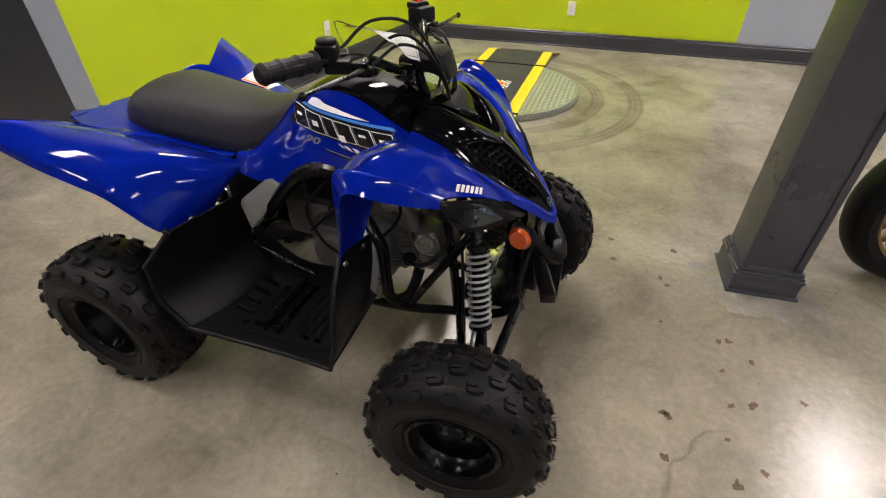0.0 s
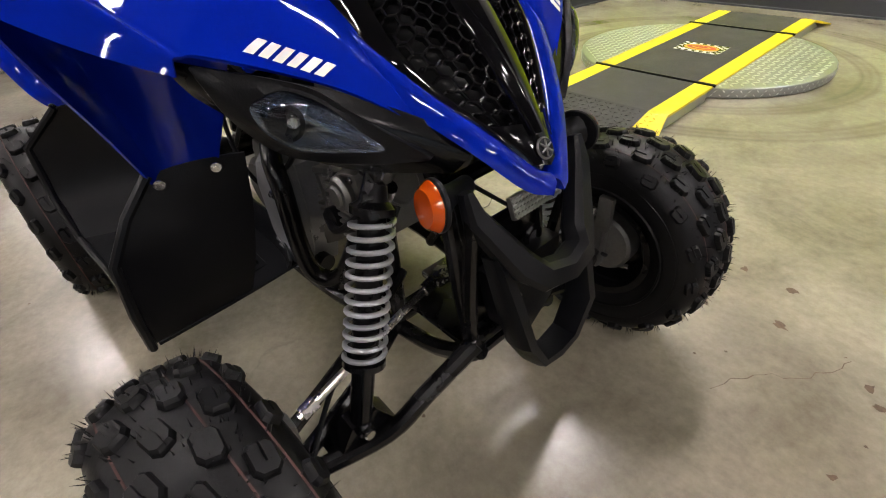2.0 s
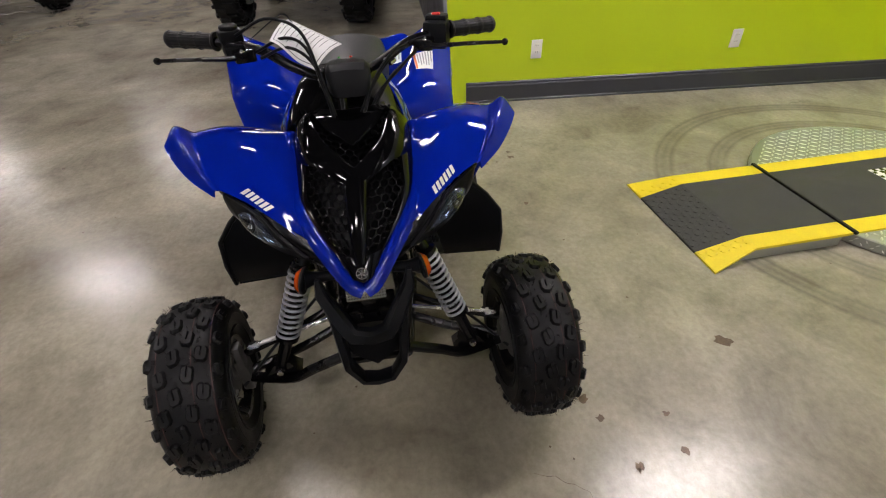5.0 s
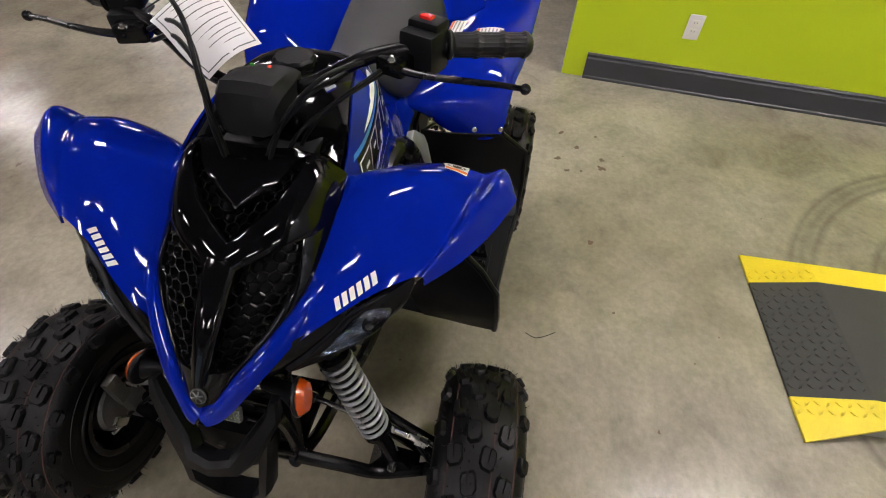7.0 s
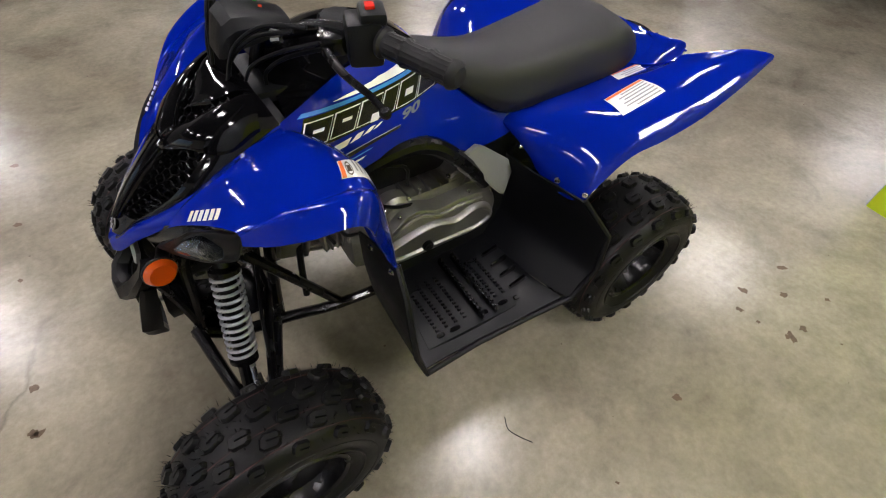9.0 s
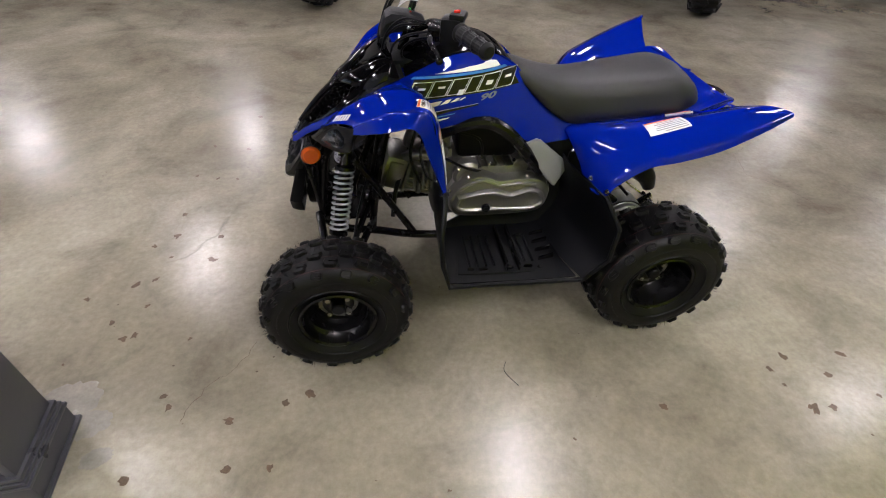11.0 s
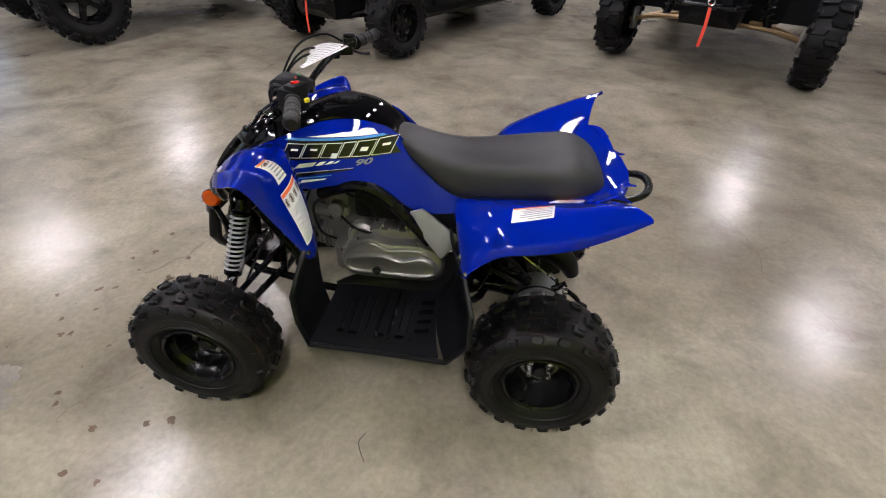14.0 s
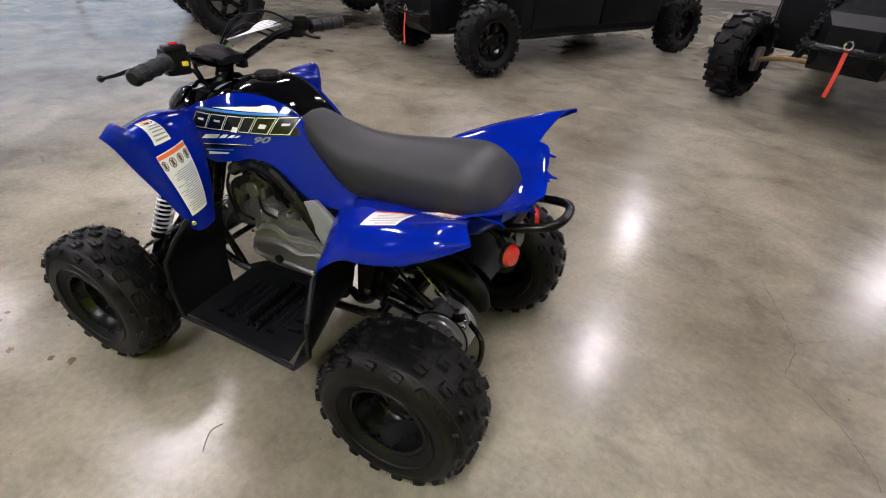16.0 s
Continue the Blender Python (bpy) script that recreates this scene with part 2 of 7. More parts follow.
def spline(points, n):
    """Points along a smooth curve through those given, n to each span."""
    p = [Vector(q) for q in points]
    p = [2 * p[0] - p[1], *p, 2 * p[-1] - p[-2]]
    out = []
    for a, b, c, d in zip(p, p[1:], p[2:], p[3:]):
        for k in range(n):
            t = k / n
            out.append(0.5 * (2 * b + (c - a) * t + (2 * a - 5 * b + 4 * c - d) * t * t + (3 * b - a - 3 * c + d) * t ** 3))
    return out + [p[-2]]


def tube(bm, points, r, n=10, smooth=4, caps=True, flat=1.0):
    """A round bar along a smooth path; r one radius or one to each given point."""
    path = spline(points, smooth) if smooth > 1 else [Vector(q) for q in points]
    if isinstance(r, (tuple, list)):
        rs = [v.x for v in spline([(q, 0, 0) for q in r], smooth)] if smooth > 1 else list(r)
    else:
        rs = [r] * len(path)
    rings, ref = [], None
    for k, p in enumerate(path):
        d = (path[min(k + 1, len(path) - 1)] - path[max(k - 1, 0)]).normalized()
        if ref is None:
            ref = Vector((0, 0, 1)) if abs(d.z) < 0.9 else Vector((1, 0, 0))
        side = d.cross(ref).normalized()
        ref = side.cross(d).normalized()
        rings.append([bm.verts.new(p + rs[k] * (math.cos(a) * side + flat * math.sin(a) * ref)) for a in (2 * math.pi * j / n for j in range(n))])
    for a, b in zip(rings, rings[1:]):
        for j in range(n):
            bm.faces.new((a[j], a[(j + 1) % n], b[(j + 1) % n], b[j]))
    if caps:
        bm.faces.new(rings[0])
        bm.faces.new(rings[-1])


def disc(bm, centre, axis, r, depth, n=20, r2=None, bevel=0.0):
    """A short cylinder whose middle is at centre, along axis, with an optional other radius at its far end."""
    ax = Vector(axis).normalized()
    a = Vector(centre) - ax * depth / 2
    b = Vector(centre) + ax * depth / 2
    r2 = r if r2 is None else r2
    if bevel:
        tube(bm, [a, a + ax * bevel, b - ax * bevel, b], [r - bevel, r, r2, r2 - bevel], n, 1)
    else:
        tube(bm, [a, b], [r, r2], n, 1)


def lathe(bm, profile, n=48, centre=(0, 0, 0), closed=False):
    """A profile of (radius, y) turned about the y axis."""
    rings = []
    for r, y in profile:
        rings.append([bm.verts.new((centre[0] + r * math.cos(a), centre[1] + y, centre[2] + r * math.sin(a))) for a in (2 * math.pi * j / n for j in range(n))])
    pairs = list(zip(rings, rings[1:])) + ([(rings[-1], rings[0])] if closed else [])
    for a, b in pairs:
        for j in range(n):
            bm.faces.new((a[j], a[(j + 1) % n], b[(j + 1) % n], b[j]))


def loft(bm, rings, closed=True, caps=True):
    vs = [[bm.verts.new(q) for q in ring] for ring in rings]
    n = len(vs[0])
    for a, b in zip(vs, vs[1:]):
        for j in range(n if closed else n - 1):
            bm.faces.new((a[j], a[(j + 1) % n], b[(j + 1) % n], b[j]))
    if caps and closed:
        bm.faces.new(vs[0])
        bm.faces.new(vs[-1])


class Skin:
    """A smooth surface through a grid of points, mirrored to the other side for s = -1."""

    def __init__(self, grid, s=1, n=5):
        rows = [spline([(x, s * y, z) for x, y, z in row], n) for row in grid]
        cols = [spline([row[k] for row in rows], n) for k in range(len(rows[0]))]
        self.p = [[c[i] for c in cols] for i in range(len(cols[0]))]
        self.nu, self.nv = len(self.p), len(self.p[0])
        self.n = [[self.normal(i, j) for j in range(self.nv)] for i in range(self.nu)]

    def normal(self, i, j):
        p = self.p
        a = p[min(i + 1, self.nu - 1)][j] - p[max(i - 1, 0)][j]
        b = p[i][min(j + 1, self.nv - 1)] - p[i][max(j - 1, 0)]
        c = a.cross(b)
        return c.normalized() if c.length > 1e-12 else Vector((0, 0, 1))

    def flip(self):
        self.n = [[-q for q in row] for row in self.n]
        return self

    def at(self, u, v, off=0.0):
        """The place at u along the rows and v across them, both 0 to 1."""
        x, y = min(max(u, 0), 1) * (self.nu - 1), min(max(v, 0), 1) * (self.nv - 1)
        i, j = min(int(x), self.nu - 2), min(int(y), self.nv - 2)
        a, b = x - i, y - j

        def mix(g):
            return (g[i][j] * (1 - a) + g[i + 1][j] * a) * (1 - b) + (g[i][j + 1] * (1 - a) + g[i + 1][j + 1] * a) * b

        return mix(self.p) + mix(self.n).normalized() * off

    def beside(self, x, z, off=0.0):
        """The place on the surface that has this x and z."""
        best = min(((self.p[i][j].x - x) ** 2 + (self.p[i][j].z - z) ** 2, i, j) for i in range(self.nu) for j in range(self.nv))
        p, n = self.p[best[1]][best[2]], self.n[best[1]][best[2]]
        ny = n.y if abs(n.y) > 0.2 else math.copysign(0.2, n.y)
        y = p.y - (n.x * (x - p.x) + n.z * (z - p.z)) / ny
        return Vector((x, y, z)) + n * off

    def near(self, q):
        """The two numbers of the place on the surface nearest to a point."""
        d, i, j = min(((self.p[i][j] - q).length, i, j) for i in range(self.nu) for j in range(self.nv))
        u, v = i / (self.nu - 1), j / (self.nv - 1)
        step = 0.5
        while step > 0.02:
            tries = [(u + a * step / self.nu, v + b * step / self.nv) for a in (-1, 0, 1) for b in (-1, 0, 1)]
            u, v = min(tries, key=lambda c: (self.at(*c) - q).length)
            step *= 0.7
        return min(max(u, 0), 1), min(max(v, 0), 1)

    def sheet(self, bm, thick=0.004, lip=0.0):
        """The surface as a sheet of that thickness, below its normals, with a rolled lip."""
        top = [[bm.verts.new(q) for q in row] for row in self.p]
        low = [[bm.verts.new(q - n * thick) for q, n in zip(row, ns)] for row, ns in zip(self.p, self.n)]
        for g in (top, low):
            for i in range(self.nu - 1):
                for j in range(self.nv - 1):
                    bm.faces.new((g[i][j], g[i + 1][j], g[i + 1][j + 1], g[i][j + 1]))
        rim = [(i, 0) for i in range(self.nu)] + [(self.nu - 1, j) for j in range(1, self.nv)]
        rim += [(i, self.nv - 1) for i in range(self.nu - 2, -1, -1)] + [(0, j) for j in range(self.nv - 2, 0, -1)]
        for (a, b), (c, d) in zip(rim, rim[1:] + rim[:1]):
            bm.faces.new((top[a][b], top[c][d], low[c][d], low[a][b]))


def patch(bm, place, corners, n=6, m=2):
    """A small sheet that lies on a surface; place turns two numbers into a point, corners are four such pairs."""
    (a, b), (c, d), (e, f), (g, h) = corners
    grid = []
    for i in range(n + 1):
        s = i / n
        row = []
        for j in range(m + 1):
            t = j / m
            row.append(bm.verts.new(place((a * (1 - s) + c * s) * (1 - t) + (g * (1 - s) + e * s) * t, (b * (1 - s) + d * s) * (1 - t) + (h * (1 - s) + f * s) * t)))
        grid.append(row)
    for i in range(n):
        for j in range(m):
            bm.faces.new((grid[i][j], grid[i + 1][j], grid[i + 1][j + 1], grid[i][j + 1]))


def bolt_on(name, parent, at, axis, r=0.006, mat=None):
    bm = bmesh.new()
    disc(bm, at, axis, r, 0.004, 14, bevel=0.001)
    disc(bm, Vector(at) + Vector(axis).normalized() * 0.003, axis, r * 0.55, 0.005, 6)
    return part(name, bm, mat or CHROME, parent)


# ---- hall ----
def slab(name, size_from, size_to, mat, label, category):
    bm = bmesh.new()
    a, b = Vector(size_from), Vector(size_to)
    box(bm, (a + b) / 2, b - a)
    ob = part(name, bm, mat, None, smooth=False)
    return tagged(ob, label, category, kind="structure")


def wall_run(name, a, b, thick, height, mat, label, z0=0.0):
    """An upright wall from a to b, its body to the right of that way."""
    a, b = Vector((*a, 0)), Vector((*b, 0))
    d = (b - a).normalized()
    side = Vector((d.y, -d.x, 0)) * thick
    bm = bmesh.new()
    loft(bm, [[p + Vector((0, 0, z)) for p in (a, b, b + side, a + side)] for z in (z0, height)])
    return tagged(part(name, bm, mat, None, smooth=False), label, "wall", kind="structure")


def skirting(a, b, proud, height, mat, label):
    """A stepped base board along the face of a wall, standing out to the left of the way from a to b."""
    a, b = Vector((*a, 0)), Vector((*b, 0))
    d = (b - a).normalized()
    out = Vector((-d.y, d.x, 0))
    section = [(0, 0), (proud + 0.006, 0), (proud + 0.006, 0.012), (proud, 0.016), (proud, height - 0.028), (proud - 0.006, height - 0.02), (proud - 0.004, height - 0.008), (0.004, height), (0, height)]
    bm = bmesh.new()
    loft(bm, [[p + out * x + Vector((0, 0, z)) for x, z in section] for p in (a, b)])
    return tagged(part("baseboard", bm, mat, None, smooth=False), label, "baseboard", kind="structure")


slab("floor", (-16, -14, -0.2), (12, 4.6, 0), CONCRETE, "polished mottled tan concrete floor with chips and tyre marks", "floor")
slab("ceiling", (-16, -14, CEILING), (12, 4.6, CEILING + 0.15), CEILING_PAINT, "dark painted ceiling above the showroom", "ceiling")
# lime corner
A0, A1 = (-1.757, 0.60), (-1.465, 3.92)
B1, B2 = (1.60, 4.00), (11.8, 4.15)
# unseen neutral bands above the lime, added to weaken its green bounce light
wall_run("unseen_upper_side", A1, A0, 0.24, CEILING, WHITE_WALL, "unseen off-white upper wall added to cut the lime bounce beside the turntable", z0=2.45)
wall_run("unseen_upper_back", B1, A1, 0.2, CEILING, WHITE_WALL, "unseen off-white upper back wall added to cut the lime bounce", z0=2.45)
wall_run("wall_lime_side", A1, A0, 0.24, 2.45, LIME, "lime green painted wall beside the turntable")
wall_run("wall_lime_back", B1, A1, 0.2, 2.45, LIME, "lime green painted back wall of the corner")
wall_run("wall_grey_back", B2, B1, 0.2, CEILING, GREY_WALL, "plain blue-grey painted back wall")
end = wall_run("wall_end", (-1.759, 0.597), (-2.0, 0.618), 0.012, CEILING, GREY_WALL, "blue-grey painted end face of the lime wall")
wall_run("wall_charcoal", (-2.0, 0.62), (-15.9, 1.6), 0.15, CEILING, CHARCOAL, "dark charcoal painted partition wall")
skirting((-1.467, 3.90), (-1.747, 0.714), 0.016, 0.135, CHARCOAL, "charcoal stepped base board along the lime wall")
skirting((11.8, 4.145), (-1.44, 3.918), 0.016, 0.135, CHARCOAL, "charcoal stepped base board along the back wall")
# outer walls
wall_run("wall_west", (-16, 4.5), (-16, -14), 0.2, CEILING, WHITE_WALL, "plain off-white far wall of the showroom")
wall_run("wall_south", (-16, -14), (12, -14), 0.2, CEILING, WHITE_WALL, "plain off-white long wall of the showroom")
wall_run("wall_east", (12, -14), (12, -9.5), 0.2, CEILING, WHITE_WALL, "off-white end wall beside the shop window")
wall_run("wall_east_corner", (12, -0.6), (12, 4.5), 0.2, CEILING, WHITE_WALL, "off-white end wall near the back corner")
wall_run("wall_east_sill", (12, -9.5), (12, -0.6), 0.2, 0.2, WHITE_WALL, "low off-white wall under the shop window")
wall_run("wall_east_head", (12, -9.5), (12, -0.6), 0.2, CEILING, WHITE_WALL, "off-white wall above the shop window", z0=3.5)
win = thing("window_1", "wide shop window with dark frames", "window", kind="structure")
for y in (-9.47, -6.53, -3.57, -0.63):
    bm = bmesh.new()
    box(bm, (12.1, y, 1.85), (0.08, 0.06, 3.3), bevel=0.006)
    part("window_frame", bm, CHARCOAL, win)
for y in (-8.0, -5.05, -2.10):
    bm = bmesh.new()
    box(bm, (12.1, y, 1.85), (0.008, 2.88, 3.29))
    pane = part("pane", bm, GLASS, win, smooth=False)
    pane.visible_shadow = False
slab("ground", (12.2, -60, -0.25), (90, 60, -0.05), textured("asphalt", (0.05, 0.05, 0.052), 0.8), "grey asphalt ground outside the shop window", "ground")

lamps = {}
# the first row's lamps are enlarged and strengthened as added light for the lime corner
LAMP_ROWS = ((2.9, (8.3, 3.9, -0.7, -5.6, -10.3)), (-0.8, (7.7, 3.2, -1.0, -5.6, -10.3)), (-4.7, (7.7, 3.2, -1.0, -5.6, -10.3)), (-8.9, (7.7, 3.2, -1.0, -5.6, -10.3)))
for gy, columns in LAMP_ROWS:
    for gx in columns:
        boosted = gy > 2
        if boosted not in lamps:
            lamp = thing("ceiling_light", "strip light made wider and stronger to brighten the lime corner" if boosted else "long white strip light with a glowing diffuser", "ceiling light", "strip lights on the ceiling", at=(gx, gy, CEILING))
            bm = bmesh.new()
            box(bm, (0, 0, -0.035), (0.40 if boosted else 0.30, 1.6 if boosted else 1.24, 0.07), bevel=0.006)
            part("housing", bm, WHITE_PLASTIC, lamp)
            bm = bmesh.new()
            box(bm, (0, 0, -0.078), (0.30 if boosted else 0.22, 1.5 if boosted else 1.18, 0.016), bevel=0.004)
            part("diffuser", bm, DIFFUSER_BOOSTED if boosted else DIFFUSER, lamp, "glowing warm white diffuser")
            lamps[boosted] = lamp
        else:
            copy_thing(lamps[boosted], pose(gx, gy, CEILING))

# column
col = thing("column", "dark grey boxed steel column with a stepped plinth", "column", kind="structure", at=(1.345, 0.695, 0), turn=4.0)
bm = bmesh.new()
box(bm, (0, 0, CEILING / 2), (0.145, 0.175, CEILING - 0.01))
part("core", bm, COLUMN_PAINT, col, smooth=False)
for sx in (-1, 1):
    bm = bmesh.new()
    box(bm, (sx * 0.085, 0, CEILING / 2), (0.022, 0.19, CEILING - 0.01), bevel=0.002)
    part("flange", bm, COLUMN_PAINT, col)
for a, (w, d, z0, z1) in enumerate(((0.24, 0.235, 0.0, 0.012), (0.222, 0.217, 0.012, 0.075), (0.232, 0.227, 0.075, 0.087), (0.222, 0.217, 0.087, 0.10), (0.212, 0.207, 0.10, 0.115))):
    bm = bmesh.new()
    box(bm, (0, 0, (z0 + z1) / 2), (w, d, z1 - z0 - 0.001), bevel=0.002)
    part("plinth", bm, COLUMN_PAINT, col)


def outlet(x, y, z, face, label="white wall outlet cover plate on lime paint"):
    o = thing("wall_outlet", label, "outlet", "outlets on the lime walls", at=(x, y, z), turn=face)
    bm = bmesh.new()
    box(bm, (0.003, 0, 0), (0.006, 0.07, 0.115), bevel=0.002)
    part("cover_plate", bm, WHITE_PLASTIC, o)
    for k in (-1, 1):
        bm = bmesh.new()
        box(bm, (0.0075, 0, k * 0.02), (0.004, 0.034, 0.028), bevel=0.0015)
        socket = part("socket", bm, WHITE_PLASTIC, o)
        bm = bmesh.new()
        for j in (-1, 1):
            box(bm, (0.0098, j * 0.007, k * 0.02 + 0.003), (0.001, 0.002, 0.008))
        part("slot", bm, DECAL_TEXT, socket)
    return o


outlet(-1.703, 1.17, 0.33, -5)
outlet(-1.588, 2.50, 0.33, -5)
outlet(0.15, 3.962, 0.33, -90)


# ---- wheels ----
def tyre_profile(R, W, rim):
    h = W / 2
    half = [(rim, 0.74 * h), (rim + 0.012, 0.80 * h), (rim + 0.35 * (R - rim), 0.99 * h), (rim + 0.62 * (R - rim), 1.0 * h), (R - 0.024, 0.92 * h), (R - 0.010, 0.74 * h), (R - 0.003, 0.4 * h), (R, 0)]
    pts = spline([(r, y, 0) for r, y in half], 3)
    out = [(p.x, p.y) for p in pts]
    return out + [(r, -y) for r, y in reversed(out[:-1])]


def tread_frame(profile, y, a, R):
    """The place on the tyre at height y across and angle a round it, with its three directions."""
    upper = [(r, q) for r, q in profile if r > R * 0.72]
    k = min(range(1, len(upper) - 1), key=lambda i: abs(upper[i][1] - y))
    (r0, y0), (r1, y1) = upper[k - 1], upper[k + 1]
    t = (y - y0) / (y1 - y0) if abs(y1 - y0) > 1e-9 else 0.5
    r = r0 + (r1 - r0) * min(max(t, 0), 1)
    rad = Vector((math.cos(a), 0, math.sin(a)))
    across = (rad * (r1 - r0) + Vector((0, y1 - y0, 0))).normalized()
    if across.y < 0:
        across.negate()
    round_ = Vector((-math.sin(a), 0, math.cos(a)))
    out = round_.cross(across)
    if out.dot(rad) < 0:
        out.negate()
    return rad * r + Vector((0, y, 0)), round_, across, out


U_SHAPE = [(-0.5, -0.28), (-0.30, -0.5), (0.34, -0.5), (0.5, -0.34), (0.5, -0.07), (-0.16, -0.07), (-0.16, 0.07), (0.5, 0.07), (0.5, 0.34), (0.34, 0.5), (-0.30, 0.5), (-0.5, 0.28)]


def lug(bm, frame_, size, height, turn, shape):
    p, t, c, n = frame_
    ca, sa = math.cos(turn), math.sin(turn)
    rings = []
    for h, k in ((-0.005, 1.16), (height * 0.5, 1.06), (height - 0.002, 0.99), (height, 0.90)):
        rings.append([bm.verts.new(p + t * ((x * ca - y * sa) * size[0] * k) + c * ((x * sa + y * ca) * size[1] * k) + n * h) for x, y in [(a, b) for a, b in shape]])
    m = len(shape)
    for a, b in zip(rings, rings[1:]):
        for j in range(m):
            bm.faces.new((a[j], a[(j + 1) % m], b[(j + 1) % m], b[j]))
    bm.faces.new(rings[-1])


def hairs(bm, profile, R, W, count, rnd):
    """The fine moulding whiskers that a new tyre still carries."""
    for _ in range(count):
        p, t, c, n = tread_frame(profile, rnd.uniform(-0.47, 0.47) * W, rnd.uniform(0, 2 * math.pi), R)
        tip = p + n * rnd.uniform(0.012, 0.020) + t * rnd.uniform(-0.004, 0.004)
        base = [bm.verts.new(p + n * 0.004 + t * x + c * y) for x, y in ((0.0009, 0), (-0.0005, 0.0008), (-0.0005, -0.0008))]
        top = bm.verts.new(tip)
        for a, b in ((0, 1), (1, 2), (2, 0)):
            bm.faces.new((base[a], base[b], top))


def quad_tyre(R, W, rim, rear, rnd):
    bm, blocks = bmesh.new(), []

    def block(*given):
        blocks.append(bmesh.new())
        lug(blocks[-1], *given)

    prof = tyre_profile(R, W, rim)
    lathe(bm, prof, 72)
    h = W / 2
    if rear:
        rows = [(-0.88, 0.0, 0.030, 0.020), (-0.46, 0.5, 0.033, 0.030), (0.0, 0.0, 0.033, 0.030), (0.46, 0.5, 0.033, 0.030), (0.88, 0.0, 0.030, 0.020)]
        for y, phase, a, b in rows:
            for k in range(18):
                ang = 2 * math.pi * (k + phase) / 18
                block(tread_frame(prof, y * h, ang, R), (a, b), 0.0095, rnd.uniform(-0.05, 0.05) + 0.25 * y, U_SHAPE)
    else:
        rows = [(-0.88, 0.0, 0.026, 0.020), (-0.52, 0.5, 0.033, 0.025), (-0.17, 0.0, 0.035, 0.024), (0.17, 0.5, 0.035, 0.024), (0.52, 0.0, 0.033, 0.025), (0.88, 0.5, 0.026, 0.020)]
        for y, phase, a, b in rows:
            for k in range(16):
                ang = 2 * math.pi * (k + phase) / 16
                block(tread_frame(prof, y * h, ang, R), (a, b), 0.0085, math.copysign(0.22, y) + rnd.uniform(-0.04, 0.04), U_SHAPE)
    hairs(bm, prof, R, W, 620, rnd)
    # raised rings on the side walls
    for s in (-1, 1):
        for q in (0.30, 0.58):
            r = rim + q * (R - rim)
            lathe(bm, [(r - 0.003, s * 0.975 * h), (r - 0.001, s * (h + 0.0015)), (r + 0.001, s * (h + 0.0015)), (r + 0.003, s * 0.975 * h)], 72)
    return bm, blocks


def wheel_at(parent, x, y, R, W, rim, rear, side, turn, rnd, disc_y, bright=True):
    w = new("wheel")
    w.parent = parent
    w.matrix_basis = pose(x, y, R + 0.003, 0, 0, turn)
    carcass, blocks = quad_tyre(R, W, rim, rear, rnd)
    part("tyre", carcass, RUBBER, w, "black knobbly tyre with moulding whiskers")
    for block in blocks:
        part("tread_block", block, RUBBER, w, smooth=False)
    bm = bmesh.new()
    for q in (-0.68, 0.28, 0.70):
        p = min(tyre_profile(R, W, rim), key=lambda e: abs(e[1] - q * W / 2) + (0 if e[0] > R * 0.8 else 1))
        lathe(bm, [(p[0] + 0.0006, p[1] - 0.0012), (p[0] + 0.0009, p[1]), (p[0] + 0.0006, p[1] + 0.0012)], 72)
    part("tread_line", bm, TYRE_MARK, w, "thin rust-red maker's line")
    bm = bmesh.new()
    h = W / 2 * 0.74
    prof = [(rim + 0.006, h + 0.004), (rim + 0.009, h + 0.010), (rim + 0.003, h + 0.013), (rim - 0.003, h + 0.008), (rim - 0.006, h * 0.75), (rim - 0.016, h * 0.55), (rim - 0.018, disc_y + 0.012), (rim - 0.026, disc_y), (0.05, disc_y), (0.045, disc_y + 0.006), (0.0, disc_y + 0.006)]
    lathe(bm, [(r, side * q) for r, q in prof], 48)
    lathe(bm, [(r, side * q) for r, q in [(rim - 0.018, disc_y), (rim - 0.012, -h * 0.8), (rim + 0.006, -h - 0.004), (rim + 0.009, -h - 0.01), (rim - 0.004, -h - 0.008), (rim - 0.022, -h * 0.7), (rim - 0.028, disc_y - 0.006)]], 48)
    part("rim", bm, BLACK_PAINT, w, "black painted steel rim")
    bm = bmesh.new()
    disc(bm, (0, side * (disc_y + 0.02), 0), (0, 1, 0), 0.021, 0.03, 20, bevel=0.004)
    part("hub_cap", bm, BLACK_MATT, w)
    for k in range(4):
        a = math.pi / 4 + k * math.pi / 2
        bm = bmesh.new()
        disc(bm, (0.04 * math.cos(a), side * (disc_y + 0.012), 0.04 * math.sin(a)), (0, 1, 0), 0.008, 0.02, 6)
        part("wheel_nut", bm, CHROME if bright else DARK_ALLOY, w, "bright plated nut" if bright else "dark wheel nut")
    for k in range(4):
        a = math.pi / 2 * k
        bm = bmesh.new()
        e = Vector((math.cos(a), 0, math.sin(a)))
        box(bm, e * 0.045 + Vector((0, side * (disc_y + 0.004), 0)), (0.028, 0.002, 0.028), Matrix.Rotation(-a, 3, "Y"), taper=(0.6, 1))
        part("hub_plate", bm, ALLOY if bright else BLACK_PAINT, w, "metal hub seen through the rim")
    # valve and brake drum on the inner side
    bm = bmesh.new()
    disc(bm, (0, -side * (0.03 if not rear else 0.02), 0), (0, 1, 0), 0.062, 0.05, 28, bevel=0.006)
    part("brake_drum", bm, DARK_ALLOY, w, "dark cast brake drum")
    return w


